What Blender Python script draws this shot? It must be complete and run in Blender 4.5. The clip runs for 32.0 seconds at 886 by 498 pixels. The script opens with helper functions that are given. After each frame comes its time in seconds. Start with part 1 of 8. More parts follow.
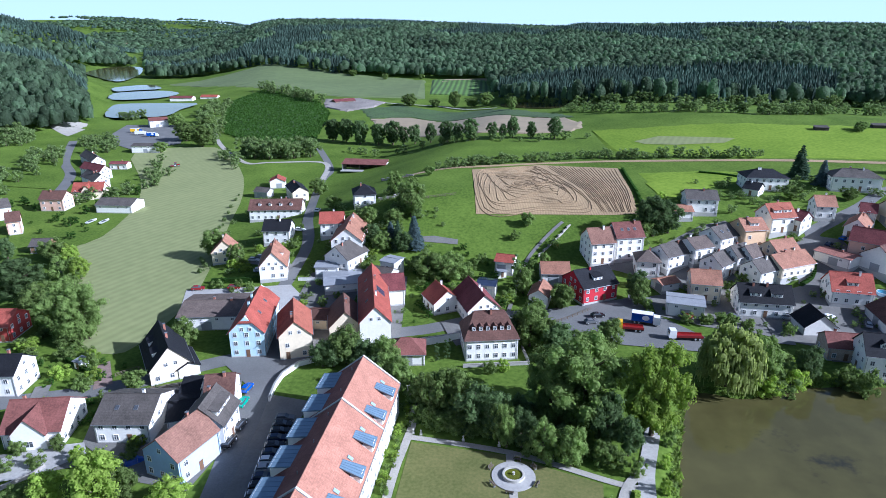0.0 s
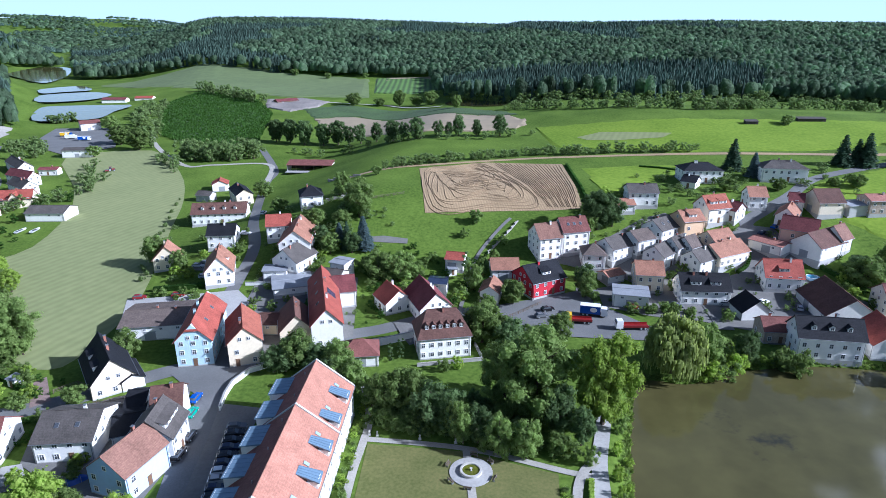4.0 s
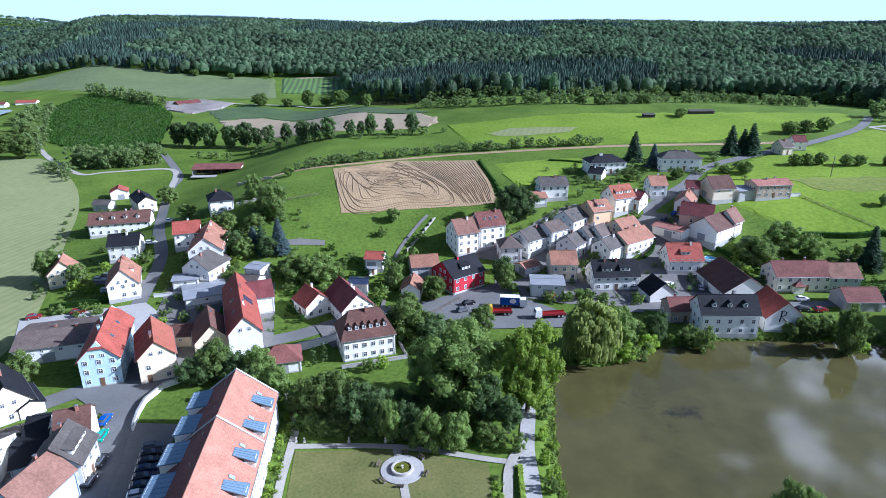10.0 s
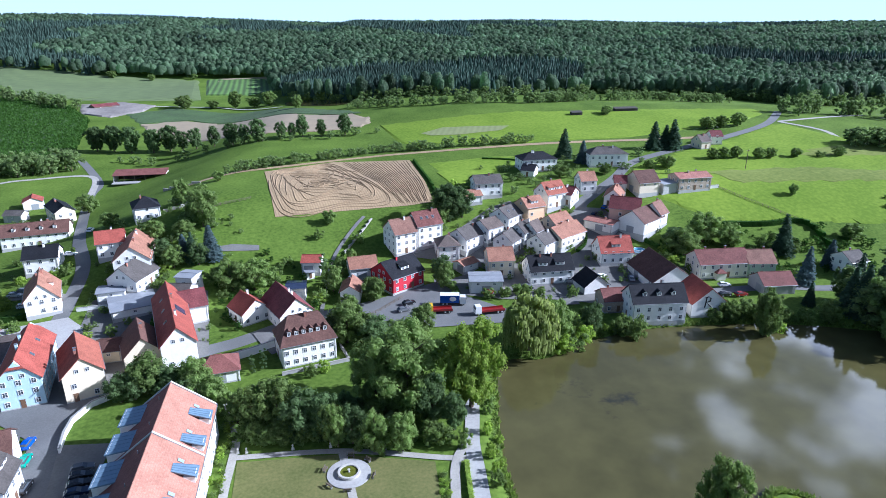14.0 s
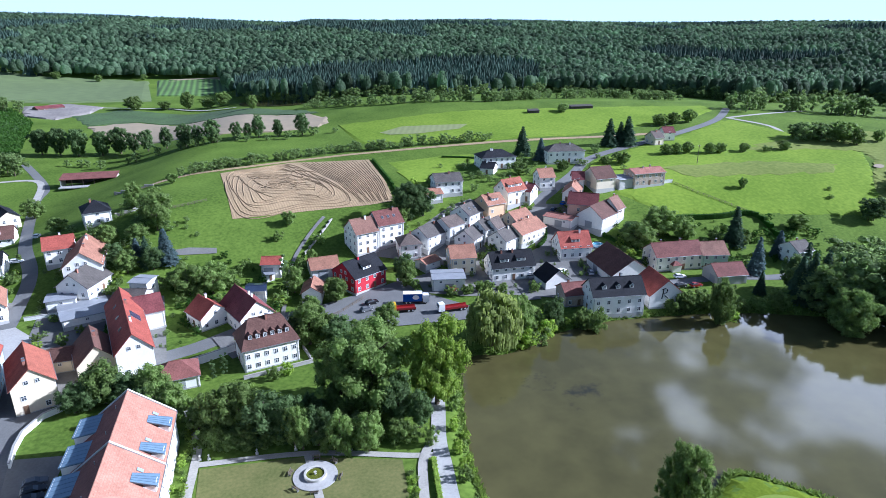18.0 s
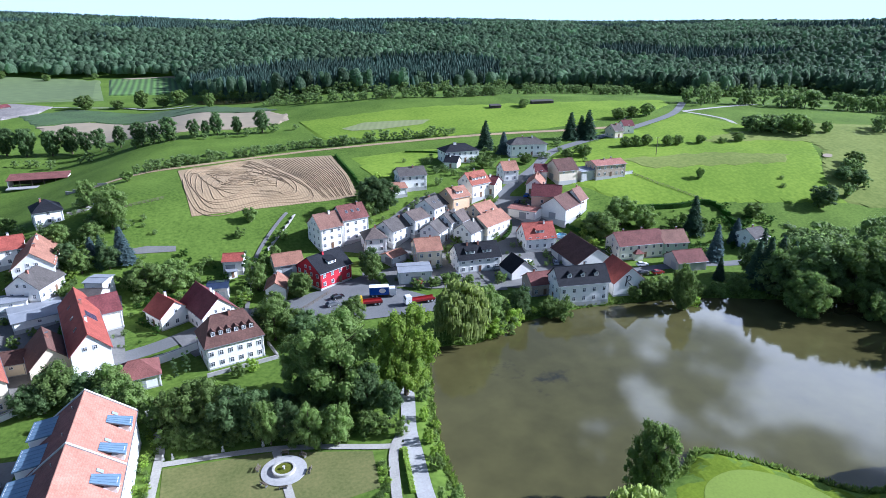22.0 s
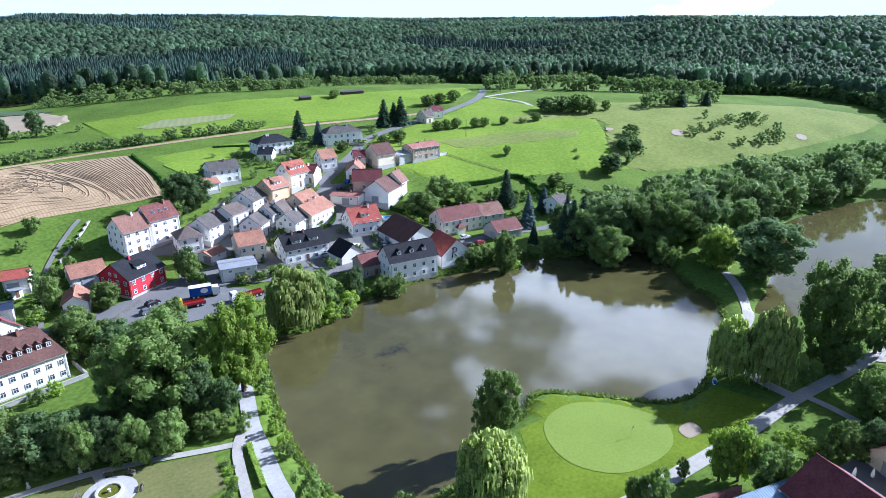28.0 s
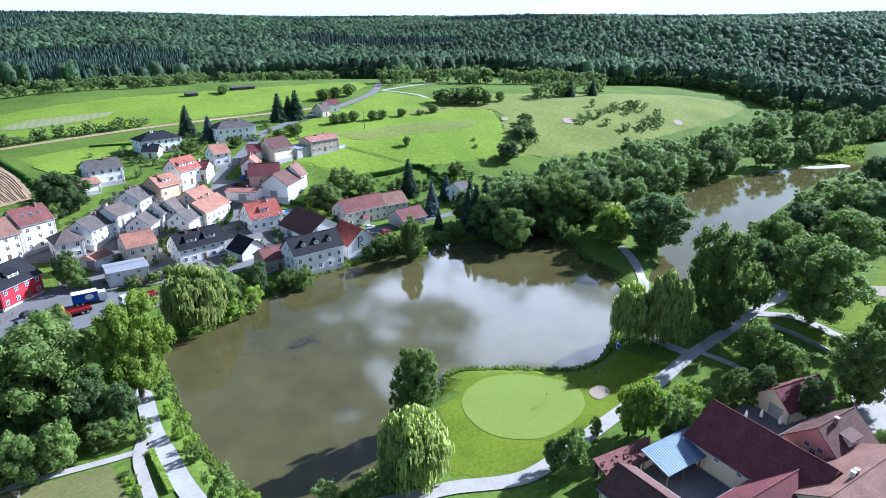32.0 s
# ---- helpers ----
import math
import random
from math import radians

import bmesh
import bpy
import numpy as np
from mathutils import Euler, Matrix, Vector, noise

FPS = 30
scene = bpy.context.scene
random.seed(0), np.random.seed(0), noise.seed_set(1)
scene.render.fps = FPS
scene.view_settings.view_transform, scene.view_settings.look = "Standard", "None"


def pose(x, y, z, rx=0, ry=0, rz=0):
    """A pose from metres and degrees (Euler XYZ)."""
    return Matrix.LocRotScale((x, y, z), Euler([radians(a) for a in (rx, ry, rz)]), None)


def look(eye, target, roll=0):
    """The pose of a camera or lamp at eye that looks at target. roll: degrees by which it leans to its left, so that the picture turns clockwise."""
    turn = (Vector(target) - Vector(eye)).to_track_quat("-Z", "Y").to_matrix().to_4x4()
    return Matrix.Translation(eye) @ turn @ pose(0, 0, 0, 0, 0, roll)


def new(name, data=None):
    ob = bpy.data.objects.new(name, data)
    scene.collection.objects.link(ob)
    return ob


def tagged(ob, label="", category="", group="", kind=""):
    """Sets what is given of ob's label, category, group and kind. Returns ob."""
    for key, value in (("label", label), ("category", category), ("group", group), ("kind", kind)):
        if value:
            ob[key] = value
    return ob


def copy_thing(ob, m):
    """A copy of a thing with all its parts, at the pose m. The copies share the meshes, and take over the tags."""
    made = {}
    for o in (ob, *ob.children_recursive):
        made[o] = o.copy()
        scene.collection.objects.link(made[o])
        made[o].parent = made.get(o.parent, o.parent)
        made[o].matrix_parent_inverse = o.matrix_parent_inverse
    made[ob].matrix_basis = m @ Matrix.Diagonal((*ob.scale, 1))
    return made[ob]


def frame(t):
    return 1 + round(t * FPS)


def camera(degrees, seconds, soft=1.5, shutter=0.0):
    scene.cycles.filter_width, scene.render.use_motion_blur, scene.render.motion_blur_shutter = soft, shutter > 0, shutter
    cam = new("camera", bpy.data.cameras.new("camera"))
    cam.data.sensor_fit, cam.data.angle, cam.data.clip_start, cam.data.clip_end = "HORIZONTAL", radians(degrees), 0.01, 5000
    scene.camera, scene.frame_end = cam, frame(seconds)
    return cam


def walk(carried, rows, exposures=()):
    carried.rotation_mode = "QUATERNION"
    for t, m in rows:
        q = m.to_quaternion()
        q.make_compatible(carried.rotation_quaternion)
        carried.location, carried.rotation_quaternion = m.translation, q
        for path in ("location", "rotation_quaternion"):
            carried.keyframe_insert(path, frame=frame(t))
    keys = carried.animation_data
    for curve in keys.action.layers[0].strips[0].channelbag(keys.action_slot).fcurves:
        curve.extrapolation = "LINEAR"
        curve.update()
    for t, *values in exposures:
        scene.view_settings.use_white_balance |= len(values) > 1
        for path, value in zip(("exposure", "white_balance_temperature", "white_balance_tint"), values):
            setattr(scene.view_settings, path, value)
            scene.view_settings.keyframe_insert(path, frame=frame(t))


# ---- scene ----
cam = camera(71.66, 32.0, soft=0.8)
PATH = [
    (0.0, pose(-0.01, 0.00, 82.50, 70.43, -0.01, -0.09)),
    (0.5, pose(-0.07, -0.00, 82.54, 70.41, 0.01, -0.79)),
    (1.0, pose(-0.13, -0.01, 82.57, 70.39, 0.02, -1.44)),
    (1.5, pose(-0.18, -0.02, 82.60, 70.37, 0.03, -2.05)),
    (2.0, pose(-0.23, -0.03, 82.63, 70.35, 0.04, -2.67)),
    (2.5, pose(-0.28, -0.04, 82.66, 70.33, 0.05, -3.30)),
    (3.0, pose(-0.32, -0.06, 82.67, 70.31, 0.05, -3.93)),
    (3.5, pose(-0.36, -0.07, 82.68, 70.30, 0.05, -4.57)),
    (5.5, pose(-0.52, -0.12, 82.67, 70.24, 0.06, -6.87)),
    (6.0, pose(-0.57, -0.13, 82.65, 70.23, 0.06, -7.50)),
    (6.5, pose(-0.62, -0.13, 82.61, 70.22, 0.06, -8.15)),
    (7.0, pose(-0.68, -0.13, 82.57, 70.21, 0.06, -8.83)),
    (7.5, pose(-0.75, -0.12, 82.52, 70.21, 0.06, -9.52)),
    (8.0, pose(-0.83, -0.11, 82.47, 70.20, 0.06, -10.26)),
    (8.5, pose(-0.91, -0.10, 82.42, 70.20, 0.05, -11.00)),
    (9.0, pose(-0.99, -0.10, 82.37, 70.20, 0.05, -11.78)),
    (9.5, pose(-1.07, -0.09, 82.33, 70.20, 0.04, -12.58)),
    (10.0, pose(-1.16, -0.09, 82.29, 70.20, 0.04, -13.39)),
    (10.5, pose(-1.24, -0.10, 82.27, 70.20, 0.03, -14.20)),
    (11.0, pose(-1.32, -0.11, 82.26, 70.20, 0.02, -15.03)),
    (11.5, pose(-1.41, -0.13, 82.26, 70.20, 0.01, -15.83)),
    (12.0, pose(-1.49, -0.15, 82.27, 70.20, -0.00, -16.61)),
    (12.5, pose(-1.57, -0.17, 82.29, 70.20, -0.01, -17.37)),
    (13.0, pose(-1.64, -0.19, 82.32, 70.19, -0.02, -18.12)),
    (13.5, pose(-1.71, -0.21, 82.35, 70.19, -0.03, -18.87)),
    (14.0, pose(-1.77, -0.23, 82.37, 70.18, -0.04, -19.65)),
    (14.5, pose(-1.82, -0.25, 82.38, 70.18, -0.04, -20.48)),
    (16.5, pose(-2.00, -0.30, 82.29, 70.16, -0.06, -22.32)),
    (17.0, pose(-2.05, -0.31, 82.22, 70.16, -0.06, -22.69)),
    (17.5, pose(-2.09, -0.32, 82.09, 70.16, -0.07, -23.08)),
    (18.0, pose(-2.12, -0.31, 81.91, 70.16, -0.07, -23.51)),
    (18.5, pose(-2.16, -0.31, 81.70, 70.16, -0.07, -23.96)),
    (19.0, pose(-2.20, -0.29, 81.45, 70.15, -0.08, -24.41)),
    (19.5, pose(-2.24, -0.28, 81.18, 70.15, -0.08, -24.82)),
    (20.0, pose(-2.29, -0.27, 80.87, 70.15, -0.08, -25.26)),
    (20.5, pose(-2.34, -0.25, 80.55, 70.14, -0.08, -25.73)),
    (21.0, pose(-2.40, -0.24, 80.21, 70.14, -0.08, -26.18)),
    (21.5, pose(-2.47, -0.23, 79.85, 70.13, -0.07, -26.59)),
    (22.0, pose(-2.55, -0.22, 79.49, 70.12, -0.06, -27.04)),
    (22.5, pose(-2.64, -0.23, 79.13, 70.12, -0.06, -27.72)),
    (23.0, pose(-2.74, -0.23, 78.77, 70.11, -0.05, -28.83)),
    (23.5, pose(-2.85, -0.25, 78.40, 70.09, -0.04, -30.30)),
    (24.0, pose(-2.97, -0.27, 78.02, 70.08, -0.03, -31.97)),
    (24.5, pose(-3.09, -0.29, 77.64, 70.07, -0.02, -33.70)),
    (25.0, pose(-3.22, -0.30, 77.23, 70.05, -0.01, -35.41)),
    (25.5, pose(-3.35, -0.30, 76.76, 70.04, -0.00, -37.15)),
    (27.5, pose(-3.83, -0.23, 74.72, 70.02, 0.03, -43.22)),
    (28.0, pose(-3.94, -0.21, 74.20, 70.01, 0.04, -44.36)),
    (28.5, pose(-4.05, -0.17, 73.67, 70.01, 0.04, -45.28)),
    (29.0, pose(-4.14, -0.12, 73.14, 70.01, 0.04, -46.18)),
    (29.5, pose(-4.23, -0.06, 72.63, 70.01, 0.05, -47.18)),
    (30.0, pose(-4.32, 0.01, 72.12, 70.00, 0.05, -48.37)),
    (30.5, pose(-4.40, 0.10, 71.62, 70.00, 0.05, -49.68)),
    (31.0, pose(-4.49, 0.19, 71.12, 69.99, 0.05, -51.12)),
    (31.5, pose(-4.57, 0.30, 70.63, 69.98, 0.04, -52.54)),
    (32.0, pose(-4.65, 0.41, 70.14, 69.96, 0.04, -53.91)),
]
walk(cam, PATH, [(0.0, 0.80, 5000, 16), (13.0, 0.98, 5000, 16), (22.0, 1.09, 5000, 16), (32.0, 1.36, 5000, 16)])

# ---- sky, sun, exposure ----
SUN_AZ, SUN_EL = 108.0, 29.0  # degrees clockwise from +y, degrees up
world = bpy.data.worlds.new("sky")
scene.world = world
world.use_nodes = True
wn, wl = world.node_tree.nodes, world.node_tree.links
wn.clear()
w_out, w_bg = wn.new("ShaderNodeOutputWorld"), wn.new("ShaderNodeBackground")
w_sky, w_co = wn.new("ShaderNodeTexSky"), wn.new("ShaderNodeTexCoord")
w_sky.sky_type, w_sky.sun_disc = "NISHITA", False
w_sky.sun_elevation, w_sky.sun_rotation = radians(SUN_EL), radians(SUN_AZ)
w_sky.air_density, w_sky.dust_density = 1.0, 2.0
w_map, w_noise, w_ramp, w_mix = (wn.new("ShaderNodeMapping"), wn.new("ShaderNodeTexNoise"), wn.new("ShaderNodeValToRGB"), wn.new("ShaderNodeMix"))
w_map.inputs["Scale"].default_value = (1.0, 1.0, 2.2)
w_map.inputs["Location"].default_value = (0.35, 0.1, 0.0)
w_noise.inputs["Scale"].default_value, w_noise.inputs["Detail"].default_value = 4.4, 9.0
w_ramp.color_ramp.elements[0].position, w_ramp.color_ramp.elements[1].position = 0.65, 0.76
w_mix.data_type = "RGBA"
w_mix.inputs["B"].default_value = (8.3, 10.6, 11.3, 1)  # haze
wl.new(w_co.outputs["Generated"], w_map.inputs["Vector"])
wl.new(w_map.outputs["Vector"], w_noise.inputs["Vector"])
w_dot, w_lean = wn.new("ShaderNodeVectorMath"), wn.new("ShaderNodeMath")  # more cloud towards the south-east
w_dot.operation, w_dot.inputs[1].default_value = "DOT_PRODUCT", (1.965, 1.044, 0.900)
w_lean.operation = "ADD"
wl.new(w_co.outputs["Generated"], w_dot.inputs[0])
w_off = wn.new("ShaderNodeMath")
w_off.operation, w_off.inputs[1].default_value = "ADD", -2.18
wl.new(w_dot.outputs["Value"], w_off.inputs[0])
wl.new(w_off.outputs["Value"], w_lean.inputs[0])
w_brk = wn.new("ShaderNodeMath")
w_brk.operation, w_brk.inputs[1].default_value, w_brk.inputs[2].default_value = "MULTIPLY_ADD", 1.7, -0.37
wl.new(w_noise.outputs["Fac"], w_brk.inputs[0])
wl.new(w_brk.outputs["Value"], w_lean.inputs[1])
wl.new(w_lean.outputs["Value"], w_ramp.inputs["Fac"])
w_sep, w_hz = wn.new("ShaderNodeSeparateXYZ"), wn.new("ShaderNodeMapRange")
wl.new(w_co.outputs["Generated"], w_sep.inputs["Vector"])
wl.new(w_sep.outputs["Z"], w_hz.inputs["Value"])
w_hz.interpolation_type = "SMOOTHSTEP"
w_hz.inputs["From Min"].default_value, w_hz.inputs["From Max"].default_value = 0.36, 0.0
wl.new(w_hz.outputs["Result"], w_mix.inputs["Factor"])
wl.new(w_sky.outputs["Color"], w_mix.inputs["A"])
w_cl = wn.new("ShaderNodeMix")
w_cl.data_type = "RGBA"
w_cl.inputs["B"].default_value = (36.0, 36.3, 37.0, 1)  # sunlit clouds
wl.new(w_mix.outputs["Result"], w_cl.inputs["A"])
wl.new(w_ramp.outputs["Color"], w_cl.inputs["Factor"])
wl.new(w_cl.outputs["Result"], w_bg.inputs["Color"])
w_bg.inputs["Strength"].default_value = 0.053
wl.new(w_bg.outputs["Background"], w_out.inputs["Surface"])

sun_data = bpy.data.lights.new("sun", "SUN")
sun_data.energy, sun_data.angle, sun_data.color = 5.0, radians(0.55), (1.0, 0.96, 0.90)
sun = new("sun", sun_data)
_a, _e = radians(SUN_AZ), radians(SUN_EL)
sun.matrix_world = look((300 * math.sin(_a), 300 * math.cos(_a), 300 * math.tan(_e)), (0, 0, 0))

# ---- materials ----
MATS = {}


def mat(name, rgb, rough=0.8, metal=0.0, vary=0.25, big=0.15, small=4.0, bump=0.2, rand=0.0, tint=None, spec=0.5):
    """A plain surface with grain and stains: big and small are noise scales per metre."""
    m = bpy.data.materials.new(name)
    m.use_nodes = True
    n, k = m.node_tree.nodes, m.node_tree.links
    b = n["Principled BSDF"]
    b.inputs["Roughness"].default_value, b.inputs["Metallic"].default_value = rough, metal
    b.inputs["Specular IOR Level"].default_value = spec
    co, geo = n.new("ShaderNodeTexCoord"), n.new("ShaderNodeNewGeometry")
    n1, n2 = n.new("ShaderNodeTexNoise"), n.new("ShaderNodeTexNoise")
    n1.inputs["Scale"].default_value, n2.inputs["Scale"].default_value = big, small
    n1.inputs["Detail"].default_value, n2.inputs["Detail"].default_value = 5, 3
    k.new(geo.outputs["Position"], n1.inputs["Vector"])
    k.new(geo.outputs["Position"], n2.inputs["Vector"])
    add = n.new("ShaderNodeMath")
    add.operation = "ADD"
    k.new(n1.outputs["Fac"], add.inputs[0])
    k.new(n2.outputs["Fac"], add.inputs[1])
    ramp = n.new("ShaderNodeValToRGB")
    hi = tint or tuple(min(1, c * (1 + vary)) for c in rgb)
    ramp.color_ramp.elements[0].position, ramp.color_ramp.elements[1].position = 0.36, 0.64
    ramp.color_ramp.elements[0].color = (*[c * (1 - vary) for c in rgb], 1)
    ramp.color_ramp.elements[1].color = (*hi, 1)
    half = n.new("ShaderNodeMath")
    half.operation, half.inputs[1].default_value = "MULTIPLY", 0.5
    k.new(add.outputs[0], half.inputs[0])
    k.new(half.outputs[0], ramp.inputs["Fac"])
    out = ramp.outputs["Color"]
    if rand:
        info, hsv, mr = n.new("ShaderNodeObjectInfo"), n.new("ShaderNodeHueSaturation"), n.new("ShaderNodeMapRange")
        mr.inputs["To Min"].default_value, mr.inputs["To Max"].default_value = 1 - rand, 1 + rand
        k.new(info.outputs["Random"], mr.inputs["Value"])
        k.new(mr.outputs["Result"], hsv.inputs["Value"])
        k.new(out, hsv.inputs["Color"])
        out = hsv.outputs["Color"]
    k.new(out, b.inputs["Base Color"])
    if bump:
        bm_ = n.new("ShaderNodeBump")
        bm_.inputs["Strength"].default_value, bm_.inputs["Distance"].default_value = bump, 0.05
        k.new(n2.outputs["Fac"], bm_.inputs["Height"])
        k.new(bm_.outputs["Normal"], b.inputs["Normal"])
    MATS[name] = m
    return m


def tiles(name, rgb, vary=0.25, rough=0.75, row=0.33):
    """Roof tiles: courses along the slope, each tile a little different, with weathering."""
    m = mat(name, rgb, rough, vary=vary, big=0.35, small=2.2, bump=0.0, rand=0.10, spec=0.15)
    n, k = m.node_tree.nodes, m.node_tree.links
    b, co, br = n["Principled BSDF"], n.new("ShaderNodeTexCoord"), n.new("ShaderNodeTexBrick")
    br.inputs["Scale"].default_value = 1.0
    br.inputs["Brick Width"].default_value, br.inputs["Row Height"].default_value = 0.30, row
    br.inputs["Mortar Size"].default_value, br.inputs["Mortar Smooth"].default_value = 0.03, 0.4
    br.inputs["Color1"].default_value, br.inputs["Color2"].default_value = (1.05, 1.04, 1.04, 1), (0.92, 0.92, 0.93, 1)
    br.inputs["Mortar"].default_value = (0.84, 0.84, 0.84, 1)
    k.new(co.outputs["Object"], br.inputs["Vector"])
    mul = n.new("ShaderNodeMix")
    mul.data_type, mul.blend_type = "RGBA", "MULTIPLY"
    mul.inputs["Factor"].default_value = 1.0
    src = b.inputs["Base Color"].links[0].from_socket
    k.new(src, mul.inputs["A"])
    k.new(br.outputs["Color"], mul.inputs["B"])
    k.new(mul.outputs["Result"], b.inputs["Base Color"])
    bp = n.new("ShaderNodeBump")
    bp.inputs["Strength"].default_value, bp.inputs["Distance"].default_value = 0.5, 0.05
    k.new(br.outputs["Fac"], bp.inputs["Height"])
    bp.invert = True
    k.new(bp.outputs["Normal"], b.inputs["Normal"])
    return m


ROOFS = {}
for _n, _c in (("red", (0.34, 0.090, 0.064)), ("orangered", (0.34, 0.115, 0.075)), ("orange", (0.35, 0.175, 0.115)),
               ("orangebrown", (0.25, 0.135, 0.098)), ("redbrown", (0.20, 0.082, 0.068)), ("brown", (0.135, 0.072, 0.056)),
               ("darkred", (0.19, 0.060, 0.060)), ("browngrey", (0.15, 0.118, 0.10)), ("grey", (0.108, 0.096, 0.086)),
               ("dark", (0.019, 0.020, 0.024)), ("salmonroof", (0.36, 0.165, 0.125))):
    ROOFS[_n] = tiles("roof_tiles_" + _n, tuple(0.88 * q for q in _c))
ROOFS["flat"] = mat("roof_sheet_grey", (0.24, 0.25, 0.265), 0.6, vary=0.15, big=0.4)
ROOFS["solar"] = mat("solar_glass", (0.03, 0.04, 0.07), 0.15, vary=0.2, big=0.6, bump=0)
WALLS = {}
for _n, _c in (("white", (0.80, 0.78, 0.73)), ("cream", (0.72, 0.62, 0.45)), ("beige", (0.70, 0.60, 0.46)),
               ("salmon", (0.66, 0.42, 0.32)), ("blue", (0.50, 0.66, 0.72)), ("paleblue", (0.42, 0.54, 0.76)), ("red", (0.44, 0.02, 0.035)),
               ("barnred", (0.36, 0.05, 0.04)), ("grey", (0.42, 0.41, 0.39)), ("peach", (0.72, 0.50, 0.30)),
               ("ivory", (0.74, 0.71, 0.60)), ("green", (0.50, 0.62, 0.50))):
    WALLS[_n] = mat("render_" + _n, _c, 0.9, vary=0.06, big=0.25, small=1.6, bump=0.1)
WALLS["wood"] = mat("wall_boards", (0.20, 0.12, 0.06), 0.8, vary=0.3, big=0.6)
WALLS["brick"] = mat("wall_bricks", (0.42, 0.33, 0.26), 0.9, vary=0.2, big=1.0)
FRAME = mat("window_frame_white", (0.75, 0.75, 0.73), 0.5, vary=0.03, bump=0)
GLASS = mat("window_glass", (0.065, 0.073, 0.085), 0.12, vary=0.2, big=0.3, bump=0)
GUTTER = mat("zinc_gutter", (0.30, 0.31, 0.32), 0.45, metal=0.7, vary=0.15, bump=0)
BRICK = mat("chimney_brick", (0.30, 0.13, 0.09), 0.9, vary=0.3, small=6)
DOOR = mat("door_wood", (0.16, 0.09, 0.05), 0.6, vary=0.2)
GATE = mat("garage_door", (0.30, 0.31, 0.32), 0.6, vary=0.1)
BLUEROOF = mat("zinc_roof_blue", (0.16, 0.235, 0.31), 0.5, metal=0.2, vary=0.1, big=0.5, bump=0.05)
GRASS = mat("meadow_grass", (0.084, 0.140, 0.021), 0.95, vary=0.30, big=0.035, small=0.9, bump=0.5, tint=(0.128, 0.190, 0.030), spec=0.05)
WATER = mat("pond_water", (0.074, 0.067, 0.024), 0.06, vary=0.2, big=0.03, small=0.15, bump=0.0, spec=0.5)
WATER.node_tree.nodes["Principled BSDF"].inputs["IOR"].default_value = 1.38


def weeds(m, x, y, reach):
    """Dark beds of water weed below the surface round one spot."""
    n, k = m.node_tree.nodes, m.node_tree.links
    b, geo, tex, far, mr, mx = n["Principled BSDF"], n.new("ShaderNodeNewGeometry"), n.new("ShaderNodeTexNoise"), n.new("ShaderNodeVectorMath"), n.new("ShaderNodeMapRange"), n.new("ShaderNodeMix")
    tex.inputs["Scale"].default_value, tex.inputs["Detail"].default_value, tex.inputs["Roughness"].default_value = 0.11, 7.0, 0.68
    far.operation, far.inputs[1].default_value = "DISTANCE", (x, y, -1.5)
    mr.inputs["From Min"].default_value, mr.inputs["From Max"].default_value = reach, 0.0
    mr.inputs["To Min"].default_value, mr.inputs["To Max"].default_value = -0.35, 0.10
    add, edge = n.new("ShaderNodeMath"), n.new("ShaderNodeMapRange")
    edge.inputs["From Min"].default_value, edge.inputs["From Max"].default_value, edge.inputs["To Max"].default_value = 0.54, 0.66, 0.75
    mx.data_type, mx.inputs["B"].default_value = "RGBA", (0.020, 0.020, 0.016, 1)
    k.new(geo.outputs["Position"], tex.inputs["Vector"])
    k.new(geo.outputs["Position"], far.inputs[0])
    k.new(far.outputs["Value"], mr.inputs["Value"])
    k.new(tex.outputs["Fac"], add.inputs[0])
    k.new(mr.outputs["Result"], add.inputs[1])
    k.new(add.outputs[0], edge.inputs["Value"])
    k.new(edge.outputs["Result"], mx.inputs["Factor"])
    k.new(b.inputs["Base Color"].links[0].from_socket, mx.inputs["A"])
    k.new(mx.outputs["Result"], b.inputs["Base Color"])


weeds(WATER, 76.0, 107.0, 32.0)
ASPHALT = mat("asphalt", (0.130, 0.130, 0.126), 0.9, vary=0.15, big=0.12, small=3)
PAVING = mat("paving", (0.145, 0.140, 0.128), 0.9, vary=0.15, big=0.2, small=2)
CONCRETE = mat("concrete", (0.34, 0.33, 0.31), 0.9, vary=0.15, big=0.15, small=2)
GRAVEL = mat("gravel", (0.33, 0.31, 0.27), 0.95, vary=0.15, big=0.3, small=3)
CROP = mat("stubble_crop", (0.196, 0.218, 0.094), 0.95, vary=0.07, big=0.02, small=0.25, tint=(0.226, 0.244, 0.108), spec=0.1)
ROWS = mat("young_crop_rows", (0.085, 0.165, 0.026), 0.95, vary=0.2, big=0.02, small=0.2)
YARD = mat("timber_yard", (0.21, 0.185, 0.165), 0.95, vary=0.3, big=0.06, small=0.5)
TILLED = mat("tilled_soil", (0.290, 0.204, 0.108), 0.95, vary=0.2, big=0.06, small=1.2)
CORNM = mat("maize_rows", (0.050, 0.092, 0.020), 0.95, vary=0.3, big=0.05, small=0.5)
FARGREEN = mat("far_field_green", (0.105, 0.142, 0.044), 0.95, vary=0.15, big=0.01, small=0.1)
FARTAN = mat("far_field_tan", (0.27, 0.215, 0.135), 0.95, vary=0.12, big=0.01, small=0.1)
LAWN = mat("dry_lawn", (0.122, 0.140, 0.042), 0.95, vary=0.2, big=0.12, small=1.5, tint=(0.168, 0.160, 0.058), spec=0.1)
GREEN = mat("putting_green", (0.170, 0.226, 0.038), 0.95, vary=0.10, big=0.1, small=2, spec=0.1)
